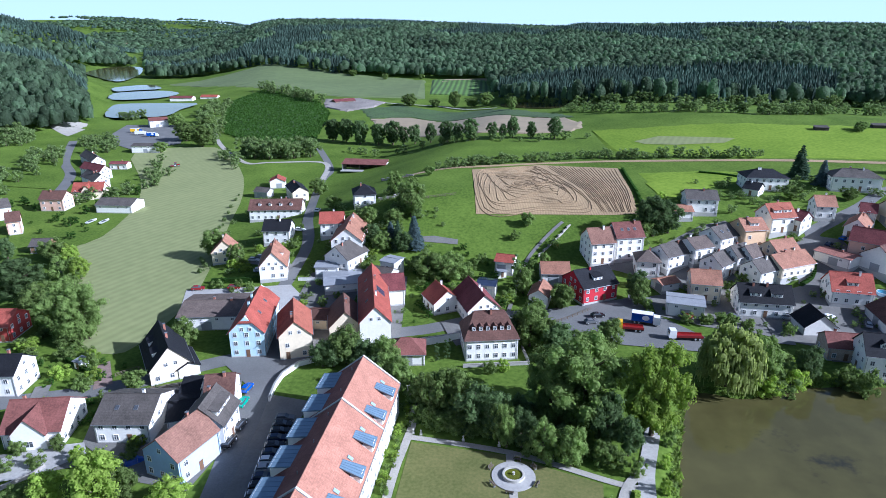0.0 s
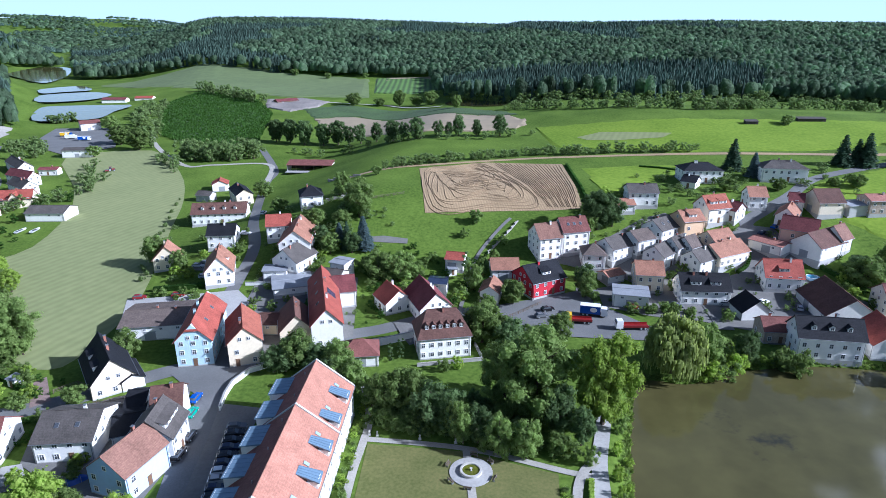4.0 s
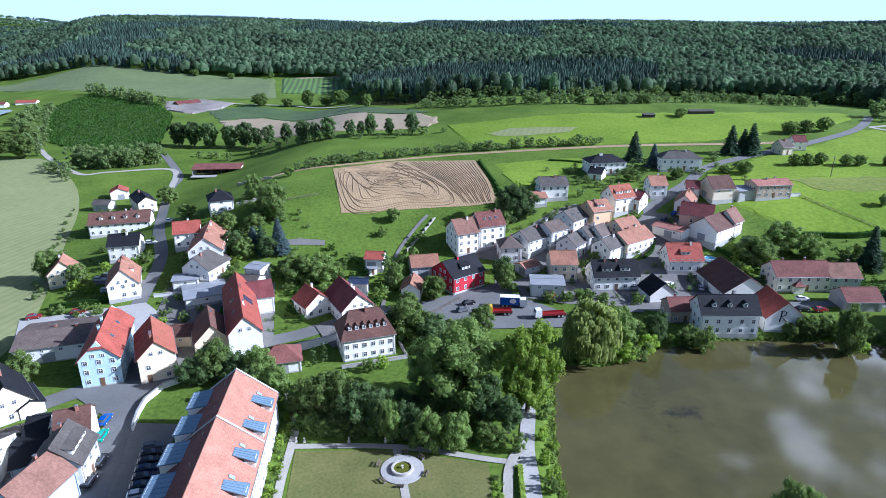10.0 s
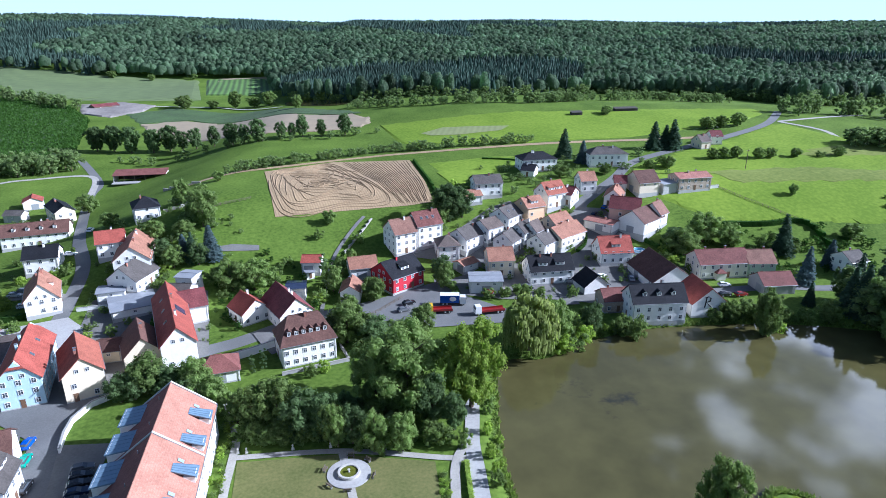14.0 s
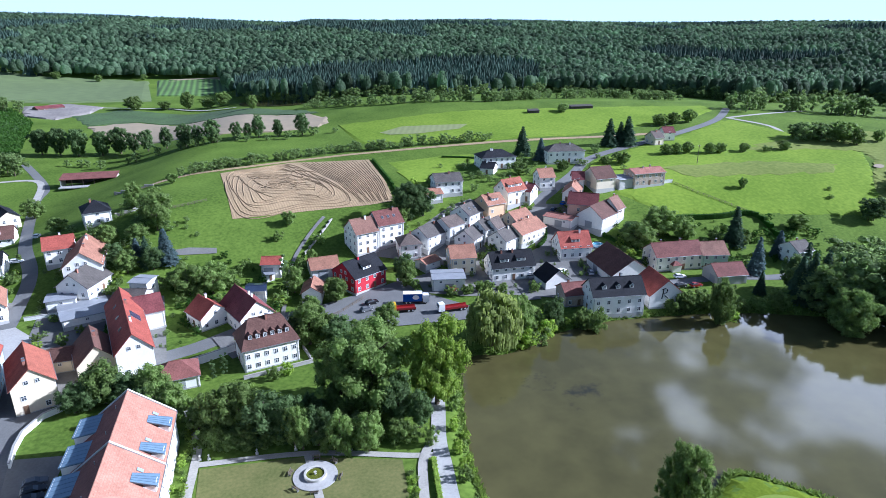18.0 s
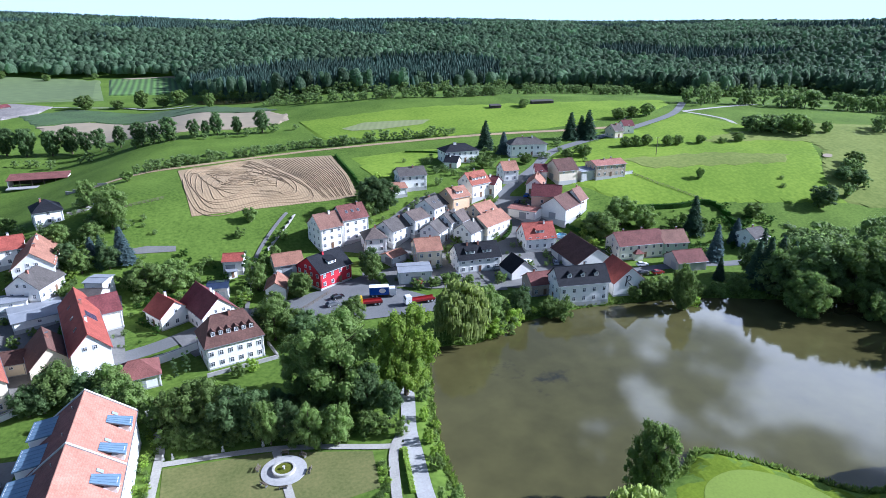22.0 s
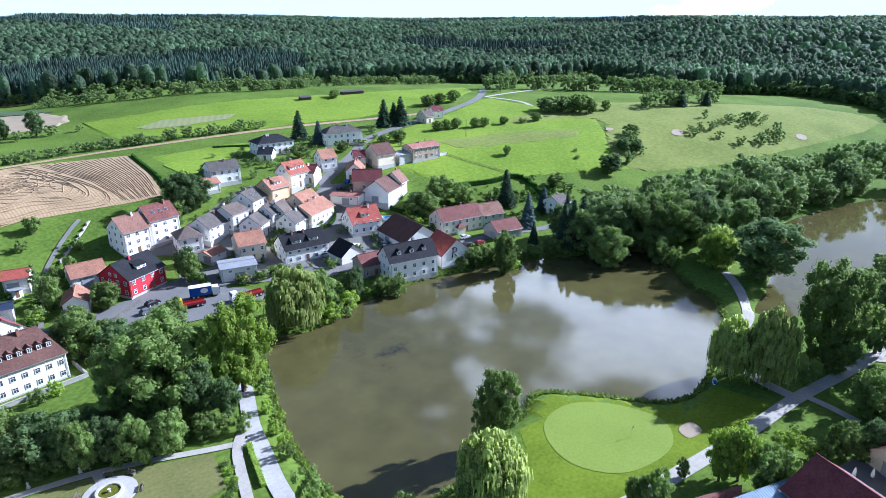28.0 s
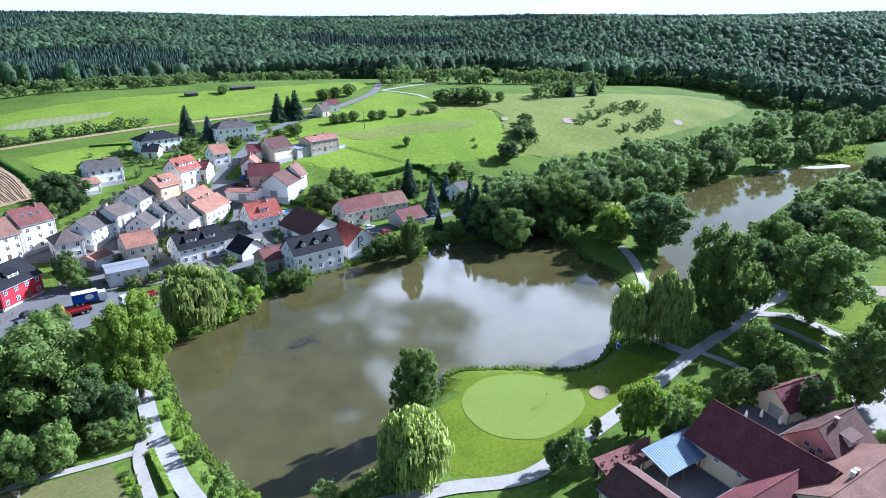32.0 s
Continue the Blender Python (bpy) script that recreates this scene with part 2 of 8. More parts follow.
FAIRWAY = mat("mown_rough", (0.114, 0.165, 0.012), 0.95, vary=0.25, big=0.12, small=1.5, spec=0.05, tint=(0.145, 0.195, 0.016))
SAND = mat("bunker_sand", (0.27, 0.215, 0.15), 0.95, vary=0.1)
BARK = mat("bark", (0.10, 0.075, 0.05), 0.95, vary=0.3, small=5)
WHITEP = mat("white_plastic", (0.75, 0.75, 0.75), 0.4, vary=0.04, bump=0)


def leafy(name, rgb, rand=0.22, vary=0.35, island=0.0, big=0.5, small=2.5, thin=0.47, relief=0.0):
    m = mat(name, rgb, 0.75, vary=vary, big=big, small=small, bump=0, rand=rand, spec=0.06)
    n, k = m.node_tree.nodes, m.node_tree.links
    b, tr, ad = n["Principled BSDF"], n.new("ShaderNodeBsdfTranslucent"), n.new("ShaderNodeMixShader")
    out = n["Material Output"]
    if island:
        geo, hsv, mr = n.new("ShaderNodeNewGeometry"), n.new("ShaderNodeHueSaturation"), n.new("ShaderNodeMapRange")
        mr.inputs["To Min"].default_value, mr.inputs["To Max"].default_value = 1 - island, 1 + island
        k.new(geo.outputs["Random Per Island"], mr.inputs["Value"])
        k.new(mr.outputs["Result"], hsv.inputs["Value"])
        k.new(b.inputs["Base Color"].links[0].from_socket, hsv.inputs["Color"])
        k.new(hsv.outputs["Color"], b.inputs["Base Color"])
    glow = n.new("ShaderNodeHueSaturation")  # leaves pass more light than they throw back
    glow.inputs["Value"].default_value, glow.inputs["Saturation"].default_value = 1.7, 1.1
    k.new(b.inputs["Base Color"].links[0].from_socket, glow.inputs["Color"])
    k.new(glow.outputs["Color"], tr.inputs["Color"])
    ad.inputs["Fac"].default_value = thin
    b.inputs["Roughness"].default_value = 0.6
    if relief:  # tufts of twigs on a whole crown
        pos, tex, bp = n.new("ShaderNodeNewGeometry"), n.new("ShaderNodeTexNoise"), n.new("ShaderNodeBump")
        tex.inputs["Scale"].default_value, tex.inputs["Detail"].default_value = relief, 4.0
        bp.inputs["Strength"].default_value, bp.inputs["Distance"].default_value = 1.0, 1.6
        k.new(pos.outputs["Position"], tex.inputs["Vector"])
        k.new(tex.outputs["Fac"], bp.inputs["Height"])
        k.new(bp.outputs["Normal"], b.inputs["Normal"])
        k.new(bp.outputs["Normal"], tr.inputs["Normal"])
    k.new(b.outputs["BSDF"], ad.inputs[1])
    k.new(tr.outputs["BSDF"], ad.inputs[2])
    k.new(ad.outputs["Shader"], out.inputs["Surface"])
    return m


LEAF = leafy("leaves_mid", (0.152, 0.208, 0.062))
LEAF_D = leafy("leaves_dark", (0.106, 0.155, 0.060))
LEAF_L = leafy("leaves_light", (0.235, 0.315, 0.058))
WILLOW = leafy("leaves_willow", (0.270, 0.320, 0.100), thin=0.5)
NEEDLE = leafy("needles_dark", (0.058, 0.094, 0.054))
NEEDLE_B = leafy("needles_blue", (0.085, 0.120, 0.120))
# bluer than the leaves are: some distance haze is put into both forest colours
WOODS = leafy("forest_leaves_hazed", (0.108, 0.156, 0.090), rand=0.0, island=0.36, vary=0.5, big=0.011, small=0.05, thin=0.62, relief=0.45)
WOODS_C = leafy("forest_needles_hazed", (0.064, 0.100, 0.076), rand=0.0, island=0.35, vary=0.5, big=0.011, small=0.05, thin=0.45)
GROVE = leafy("grove_leaves", (0.160, 0.216, 0.078), rand=0.0, island=0.30)
MEADOW = mat("bright_meadow", (0.145, 0.228, 0.024), 0.95, vary=0.20, big=0.03, small=0.6, bump=0.3, tint=(0.195, 0.272, 0.032), spec=0.05)
GOLF = mat("golf_fairway", (0.155, 0.195, 0.042), 0.95, vary=0.2, big=0.03, small=0.5, bump=0.3, tint=(0.205, 0.235, 0.060), spec=0.05)


def stripes(m, scale, angle, dark, distort, depth=0.0, fine=0.16):
    """Drill or plough lines across a field material."""
    n, k = m.node_tree.nodes, m.node_tree.links
    bs, geo, mp, wv, mr, mx = n["Principled BSDF"], n.new("ShaderNodeNewGeometry"), n.new("ShaderNodeMapping"), n.new("ShaderNodeTexWave"), n.new("ShaderNodeMapRange"), n.new("ShaderNodeMix")
    mp.inputs["Rotation"].default_value = (0, 0, radians(angle))
    wv.inputs["Scale"].default_value, wv.inputs["Distortion"].default_value = scale, distort
    wv.inputs["Detail"].default_value, wv.inputs["Detail Scale"].default_value = 2.0, fine
    mr.inputs["To Min"].default_value, mr.inputs["To Max"].default_value = dark, 1.12
    mx.data_type, mx.blend_type = "RGBA", "MULTIPLY"
    mx.inputs["Factor"].default_value = 1.0
    k.new(geo.outputs["Position"], mp.inputs["Vector"])
    k.new(mp.outputs["Vector"], wv.inputs["Vector"])
    k.new(wv.outputs["Fac"], mr.inputs["Value"])
    k.new(bs.inputs["Base Color"].links[0].from_socket, mx.inputs["A"])
    k.new(mr.outputs["Result"], mx.inputs["B"])
    k.new(mx.outputs["Result"], bs.inputs["Base Color"])
    if depth:
        bp = n.new("ShaderNodeBump")
        bp.inputs["Strength"].default_value, bp.inputs["Distance"].default_value = 1.0, depth
        k.new(wv.outputs["Fac"], bp.inputs["Height"])
        k.new(bp.outputs["Normal"], bs.inputs["Normal"])


stripes(TILLED, 0.30, -4, 0.95, 9.0, 0.03, 0.20)
stripes(ROWS, 0.045, 4, 0.45, 0.3, 0.2)
stripes(CORNM, 0.10, 60, 0.65, 1.5, 0.2)
stripes(CROP, 0.09, 28, 0.985, 1.6)
stripes(FARGREEN, 0.03, 80, 0.85, 1.0)


# ---- helpers for building ----
def mesh_of(name, bm, material):
    me = bpy.data.meshes.new(name)
    bm.to_mesh(me)
    bm.free()
    me.materials.append(material)
    return me


def part(name, bm, material, parent, label="", m=None):
    ob = new(name, bm if isinstance(bm, bpy.types.Mesh) else mesh_of(name, bm, material))
    ob.parent = parent
    if m is not None:
        ob.matrix_basis = m
    return tagged(ob, label) if label else ob


def box(bm, x0, y0, z0, x1, y1, z1, m=None):
    v = [bm.verts.new((x, y, z)) for x in (x0, x1) for y in (y0, y1) for z in (z0, z1)]
    for q in ((0, 1, 3, 2), (4, 6, 7, 5), (0, 4, 5, 1), (2, 3, 7, 6), (0, 2, 6, 4), (1, 5, 7, 3)):
        bm.faces.new([v[i] for i in q])
    if m is not None:
        for q in v:
            q.co = m @ q.co
    return v


def boxes(*all_):
    bm = bmesh.new()
    for b in all_:
        box(bm, *b)
    return bm


def slab(bm, pts, thick):
    """A flat polygon, given from above and counter-clockwise, made thick downwards."""
    top = [bm.verts.new(p) for p in pts]
    low = [bm.verts.new((p[0], p[1], p[2] - thick)) for p in pts]
    bm.faces.new(top)
    bm.faces.new(low[::-1])
    for i in range(len(pts)):
        j = (i + 1) % len(pts)
        bm.faces.new((top[j], top[i], low[i], low[j]))


def tube(bm, path, radii, sides=7):
    rings = []
    for i, p in enumerate(path):
        p = Vector(p)
        d = (Vector(path[min(i + 1, len(path) - 1)]) - Vector(path[max(i - 1, 0)])).normalized()
        u = d.orthogonal().normalized()
        w = d.cross(u)
        rings.append([bm.verts.new(p + radii[i] * (math.cos(a) * u + math.sin(a) * w)) for a in [2 * math.pi * s / sides for s in range(sides)]])
    for a, b in zip(rings, rings[1:]):
        for s in range(sides):
            bm.faces.new((a[s], a[(s + 1) % sides], b[(s + 1) % sides], b[s]))
    bm.faces.new(rings[0][::-1])
    bm.faces.new(rings[-1])


def leaf_card(bm, c, n, size, rng):
    n = Vector(n).normalized()
    u = n.orthogonal().normalized()
    a = rng.uniform(0, 6.28)
    w = n.cross(u)
    u, w = u * math.cos(a) + w * math.sin(a), w * math.cos(a) - u * math.sin(a)
    s, t = size * rng.uniform(0.8, 1.35), size * rng.uniform(0.5, 0.85)
    bm.faces.new([bm.verts.new(c + u * s), bm.verts.new(c - u * s * 0.5 + w * t + n * 0.15 * size), bm.verts.new(c - u * s * 0.6 - w * t)])


def inside(poly, x, y):
    c = False
    for (x0, y0), (x1, y1) in zip(poly, poly[1:] + poly[:1]):
        if (y0 > y) != (y1 > y) and x < (x1 - x0) * (y - y0) / (y1 - y0) + x0:
            c = not c
    return c


def edge_distance(poly, x, y):
    best = 1e9
    for (x0, y0), (x1, y1) in zip(poly, poly[1:] + poly[:1]):
        dx, dy = x1 - x0, y1 - y0
        t = max(0, min(1, ((x - x0) * dx + (y - y0) * dy) / (dx * dx + dy * dy + 1e-9)))
        best = min(best, math.hypot(x - x0 - t * dx, y - y0 - t * dy))
    return best


def rounded(pts, n=5, closed=True):
    """A smooth line through the corners of an outline or a way."""
    out, m = [], len(pts)
    g = (lambda i: pts[i % m]) if closed else (lambda i: pts[max(0, min(m - 1, i))])
    for i in range(m if closed else m - 1):
        p0, p1, p2, p3 = g(i - 1), g(i), g(i + 1), g(i + 2)
        for s in range(n):
            t = s / n
            out.append(tuple(0.5 * (2 * b + (c - a) * t + (2 * a - 5 * b + 4 * c - d) * t * t + (3 * b - a - 3 * c + d) * t ** 3)
                             for a, b, c, d in zip(p0, p1, p2, p3)))
    return out if closed else out + [tuple(pts[-1])]


# ---- the land ----
def smooth(a, b, v):
    v = min(1.0, max(0.0, (v - a) / (b - a)))
    return v * v * (3 - 2 * v)


def hill(x, y):
    """Height of the open land before the lake is cut into it."""
    d = y - (176 - 0.25 * (x - 66) if x > 66 else 176)
    left = smooth(-93.5, -2.2, x - 0.25 * (max(y, 220) - 258.5))
    up = (18.7 * smooth(0, 86, d) + 0.075 * min(max(d - 86, 0), 165) * smooth(50, 190, x)) * left
    r = math.hypot(x, y)
    a = math.degrees(math.atan2(x, y))
    valley = smooth(-13.5, -23, a) * (1 - smooth(-30, -40, a))
    west = smooth(-13, -22, a) * (1 - 0.55 * smooth(-30, -38, a))
    z = up * (1 - 0.55 * smooth(418, 682, r)) + min(0.02 * max(r - 363, 0), 24) * (1 - 0.8 * valley)
    z += (68 - 27 * smooth(2, 22, a)) * smooth(616, 2310, r) * (1 - 0.9 * valley)
    z += -18 * (1 - west) * smooth(2530, 4500, r) + west * (14 * smooth(2500, 3300, r) + 118 * smooth(3300, 4900, r))
    z += 36 * smooth(590, 780, r) * (1 - smooth(950, 1300, r)) * smooth(-28.8, -32, a)  # wooded spur above the fish ponds
    z += 60 * smooth(1500, 1850, r) * (1 - smooth(2300, 2900, r)) * smooth(-25.3, -31, a)  # second spur behind it
    z += 28 * smooth(600, 950, r) * (1 - smooth(1000, 1450, r)) * smooth(56, 66, a) * (1 - smooth(86, 96, a))  # near hill in the east
    z += 7 * math.sin(x / 150 + y / 410) * math.sin(y / 190 - x / 520) * smooth(700, 1000, r) * (1 - smooth(1500, 2200, r)) * (1 - valley)
    return z + (4.4 * math.sin(a * 0.19 + r * 0.00145) + 5 * math.sin(a * 0.13 - r * 0.0041) * smooth(900, 1500, r)) * smooth(660, 1650, r)


LAKE = rounded([(61.2, 130.7), (53.4, 115.6), (46.3, 98.0), (42.9, 85.8), (41.4, 75.8), (42.0, 66.0), (47.9, 61.0), (54.4, 60.3), (61.5, 60.2),
                (70.9, 64.1), (82.1, 65.0), (89.4, 68.1), (94.9, 64.5), (101.5, 55.4), (108.1, 46.4), (117.7, 43.8), (133.0, 47.0), (151.1, 51.6),
                (167.5, 61.3), (172.0, 71.6), (182.0, 81.2), (194.0, 92.2), (178.4, 105.8), (152.1, 121.4), (130.1, 128.7), (107.3, 133.7),
                (91.7, 133.0), (86.5, 136.5), (74.3, 128.0)], 4)
POND = rounded([(167.5, 50.3), (186.5, 53.8), (217.3, 62.4), (261.4, 73.6), (334.5, 56.1), (386.5, 25.5), (420, 12), (410, 4), (369.8, 13.3), (335.0, 24.6), (264.0, 32.5),
                (198.9, 38.6), (172.0, 41.2)], 4)
PONDS_FAR = [rounded([(-652.4, 1163.6), (-673.7, 1232.6), (-688.6, 1337.9), (-650.7, 1377.8), (-588.8, 1252.7), (-529.8, 1088.6), (-518.5, 1008.2), (-609.7, 1112.1)], 4),
             rounded([(-467.6, 903.1), (-439.1, 956.7), (-397.7, 895.9), (-421.0, 867.3), (-438.4, 849.4)], 3),
             rounded([(-428.8, 821.2), (-406.8, 853.3), (-377.4, 864.8), (-345.2, 829.1), (-349.9, 775.0), (-394.8, 753.6)], 3),
             rounded([(-364.3, 690.5), (-356.8, 716.6), (-281.8, 719.7), (-278.4, 668.7), (-272.8, 616.6), (-297.8, 604.4), (-328.0, 607.8)], 3),
             rounded([(-905.0, 1899.1), (-918.1, 2090.1), (-789.1, 1786.6), (-807.4, 1708.1)], 3)]
WATER_Z = -1.5


def ground(x, y):
    z = hill(x, y)
    if 30 < x < 430 and 0 < y < 145:
        for poly in (LAKE, POND):
            d = edge_distance(poly, x, y)
            if inside(poly, x, y):
                return WATER_Z - 1.4 * smooth(0, 4, d)
            if d < 3.5:
                z = WATER_Z + (z - WATER_Z) * smooth(-0.6, 3.5, d)
    return z


def steps(a, b, fine, lo, hi, grow=1.09):
    """Grid lines: fine spacing between lo and hi, growing outwards to a and b."""
    mid = [lo + fine * i for i in range(int((hi - lo) / fine) + 1)]
    right, s = [], fine
    p = mid[-1]
    while p < b:
        s *= grow
        p += s
        right.append(min(p, b))
    left, s = [], fine
    p = lo
    while p > a:
        s *= grow
        p -= s
        left.append(max(p, a))
    return left[::-1] + mid + right


def build_ground():
    xs, ys = steps(-3600, 4900, 2.5, -110, 260), steps(-900, 4950, 2.5, 0, 330)
    verts = [(x, y, ground(x, y)) for y in ys for x in xs]
    w = len(xs)
    faces = [(j * w + i, j * w + i + 1, (j + 1) * w + i + 1, (j + 1) * w + i) for j in range(len(ys) - 1) for i in range(w - 1)]
    me = bpy.data.meshes.new("ground")
    me.from_pydata(verts, [], faces)
    me.materials.append(GRASS)
    me.polygons.foreach_set("use_smooth", [True] * len(faces))
    return tagged(new("ground", me), "rolling green meadow land around the village", "ground", kind="structure")


build_ground()


def drape(name, poly, material, up, label, category, step=8.0, kind="structure", flat=None, sink=0.0):
    """A sheet with the given outline that lies on the land."""
    bm = bmesh.new()
    f = bm.faces.new([bm.verts.new((x, y, 0)) for x, y in poly])
    bmesh.ops.triangulate(bm, faces=[f])
    if flat is None:
        for axis in (0, 1):
            lo, hi = min(p[axis] for p in poly), max(p[axis] for p in poly)
            c = math.ceil(lo / step) * step
            while c < hi:
                no = (1, 0, 0) if axis == 0 else (0, 1, 0)
                bmesh.ops.bisect_plane(bm, geom=bm.verts[:] + bm.edges[:] + bm.faces[:], plane_co=(c, c, 0), plane_no=no)
                c += step
    for v in bm.verts:
        v.co.z = (ground(v.co.x, v.co.y) if flat is None else flat) + (up if not (sink and v.is_boundary) else -sink)
    bmesh.ops.recalc_face_normals(bm, faces=bm.faces[:])
    if bm.faces and sum(f.normal.z for f in bm.faces) < 0:
        bmesh.ops.reverse_faces(bm, faces=bm.faces[:])
    return tagged(new(name, mesh_of(name, bm, material)), label, category, kind=kind)


def strip(name, way, width, material, up, label, category, n=6):
    """A road or path of even width along a way, laid on the land."""
    p = rounded(way, n, closed=False)
    bm, last = bmesh.new(), None
    for i, (x, y) in enumerate(p):
        d = Vector((p[min(i + 1, len(p) - 1)][0] - p[max(i - 1, 0)][0], p[min(i + 1, len(p) - 1)][1] - p[max(i - 1, 0)][1])).normalized()
        row = []
        for s in (-1, -0.5, 0, 0.5, 1):
            qx, qy = x - d.y * s * width / 2, y + d.x * s * width / 2
            row.append(bm.verts.new((qx, qy, ground(qx, qy) + up)))
        if last:
            for a in range(4):
                bm.faces.new((last[a + 1], last[a], row[a], row[a + 1]))
        last = row
    bmesh.ops.recalc_face_normals(bm, faces=bm.faces[:])
    if sum(f.normal.z for f in bm.faces) < 0:
        bmesh.ops.reverse_faces(bm, faces=bm.faces[:])
    return tagged(new(name, mesh_of(name, bm, material)), label, category, kind="structure")


drape("water", LAKE, WATER, 0, "still brown village pond reflecting the sky", "water", flat=WATER_Z)
drape("water", POND, WATER, 0.002, "long brown pond behind the dam", "water", flat=WATER_Z)
for _p in PONDS_FAR:
    drape("water", _p, WATER, 2.2, "far fish pond in the valley", "water", step=40)

drape("field_crop", rounded([(-219.3, 437.3), (-169.0, 455.3), (-127.4, 381.8), (-106.3, 318.6), (-95.7, 263.2), (-84.3, 206.7), (-81.7, 178.8),
                         (-83.9, 155.9), (-89.0, 146.9), (-104.8, 155.9), (-131.3, 197.5), (-151.2, 226.3), (-144.4, 247.2), (-153.1, 296.2),
                         (-175.5, 351.0)], 3), CROP, 0.12, "pale mown stubble field beside the village", "field")
TILL = [(14.6, 294.7), (49.2, 305.3), (85.8, 295.4), (77.3, 232.6), (54.6, 233.3), (13.5, 233.7)]
drape("field_tilled", TILL, TILLED, 0.15, "bare brown tilled field on the hillside", "field", step=4)


def furrows():
    """Swaths left by the plough: rounds turning inwards, and straight runs along the eastern edge."""
    rng = random.Random(5)
    v, f = [], []

    def swath(pts, wide, high):
        o = len(v)
        for i, (x, y) in enumerate(pts):
            a, b = pts[max(i - 1, 0)], pts[min(i + 1, len(pts) - 1)]
            d = math.hypot(b[0] - a[0], b[1] - a[1]) + 1e-6
            nx, ny = -(b[1] - a[1]) / d * wide / 2, (b[0] - a[0]) / d * wide / 2
            z, k = ground(x, y) + 0.13, rng.uniform(0.75, 1.2)
            v.extend([(x - nx * k, y - ny * k, z), (x - nx * 0.3, y - ny * 0.3, z + high * k), (x + nx * 0.3, y + ny * 0.3, z + high * k), (x + nx * k, y + ny * k, z)])
            if i:
                q = o + 4 * i
                f.extend([(q - 4 + e, q - 3 + e, q + 1 + e, q + e) for e in range(3)])

    for i in range(21):
        t = (i + 0.7) / 21
        a, b = (51 + 33.4 * t, 303.6 - 9.6 * t), (63 + 13.2 * t, 235.5 - 1.6 * t)
        swath([(a[0] + (b[0] - a[0]) * q / 16 + rng.uniform(-0.14, 0.14), a[1] + (b[1] - a[1]) * q / 16) for q in range(0 if i % 3 else 1, 17 if i % 4 else 15)], rng.uniform(0.35, 0.65), 0.2)
    outline = rounded([(16.5, 292.5), (32, 298.5), (47, 302), (55, 270), (60.5, 237), (40, 235.5), (15.8, 236)], 9)
    n = 18
    for k in range(n):
        g = 1 - (k + 0.35) / n
        c = (37.0 + 1.2 * math.sin(k), 268.0)
        loop = []
        for i, (x, y) in enumerate(outline):
            w = (1 - g) ** 0.7 * 3.0
            loop.append((c[0] + (x - c[0]) * g + w * math.sin(i * 0.55 + k * 1.3) + rng.uniform(-0.18, 0.18), c[1] + (y - c[1]) * g + w * math.cos(i * 0.43 + k * 0.9)))
        cut = rng.randrange(len(loop))
        loop = loop[cut:] + loop[:cut]
        swath(loop[:len(loop) - rng.randrange(2, 9)], rng.uniform(0.35, 0.7), 0.2)
    for i in range(30):
        x, y, a = 37 + rng.gauss(0, 7), 270 + rng.gauss(0, 9), rng.uniform(0, 6.28)
        swath([(x + 4.5 * math.cos(a + q * 0.28), y + 3.4 * math.sin(a + q * 0.28) + 0.3 * q) for q in range(rng.randrange(5, 13))], 0.7, 0.25)
    me = bpy.data.meshes.new("furrows")
    me.from_pydata(v, [], f)
    me.materials.append(FURROW)
    tagged(new("furrows", me), "furrows and clods of the tilled field, with shade in their colour", "soil", kind="stuff")


# darker than TILLED: the furrows' shade is put into the colour
FURROW = mat("furrow_soil_shaded", (0.228, 0.158, 0.084), 0.95, vary=0.35, big=0.12, small=1.0, bump=0.3)
furrows()
drape("field_far_tan", [(-18.7, 944.8), (112.2, 953.1), (105.3, 892.4), (-9.6, 879.1)], FARTAN, 1.0, "pale harvested field at the forest edge", "field", step=30, sink=0.5)
drape("field_far_green", [(-436.2, 983.7), (-310.0, 1116.4), (-22.7, 938.7), (-14.4, 715.9), (-122.2, 745.5), (-262.9, 857.1)], FARGREEN, 1.0, "far green field below the forest", "field", step=30, sink=0.5)
drape("field_far_rows", [(-16.4, 940), (82.4, 917), (66, 775.0), (32.8, 753.4), (-16.7, 772)], ROWS, 1.05, "far field of young green crop in rows", "field", step=12, sink=0.5)
drape("field_far_tan", [(-1477.5, 2876.4), (-1382.3, 2998.8), (-1317.7, 2852.0), (-1390.4, 2762.1)], FARTAN, 4.0, "pale harvested field in the far plain", "field", step=60, sink=0.5)
drape("field_far_tan", [(-1001.3, 2780.5), (-976.5, 3054.4), (-900.9, 2848.5), (-935.5, 2692.6)], FARTAN, 4.0, "pale harvested field in the far plain", "field", step=60, sink=0.5)
drape("field_far_tan", [(-1935.2, 3093.8), (-1784.0, 3425.8), (-1715.3, 3290.1), (-1824.0, 3130.9)], FARTAN, 4.0, "pale harvested field in the far plain", "field", step=60, sink=0.5)
drape("field_far_green", [(-531.1, 1191.2), (-597.2, 1400.3), (-559.2, 1555.7), (-431.1, 1222.1)], FARGREEN, 1.0, "far green field beside the fish pond", "field", step=30, sink=0.5)
drape("field_maize", [(-246.0, 703.8), (-228.0, 813.3), (-142.8, 712.8), (-110.7, 618.7), (-98.4, 481.2), (-123.6, 442.2), (-179.2, 511.5)], CORNM, 0.8, "dark green maize field by the track", "field", step=20, sink=0.5)
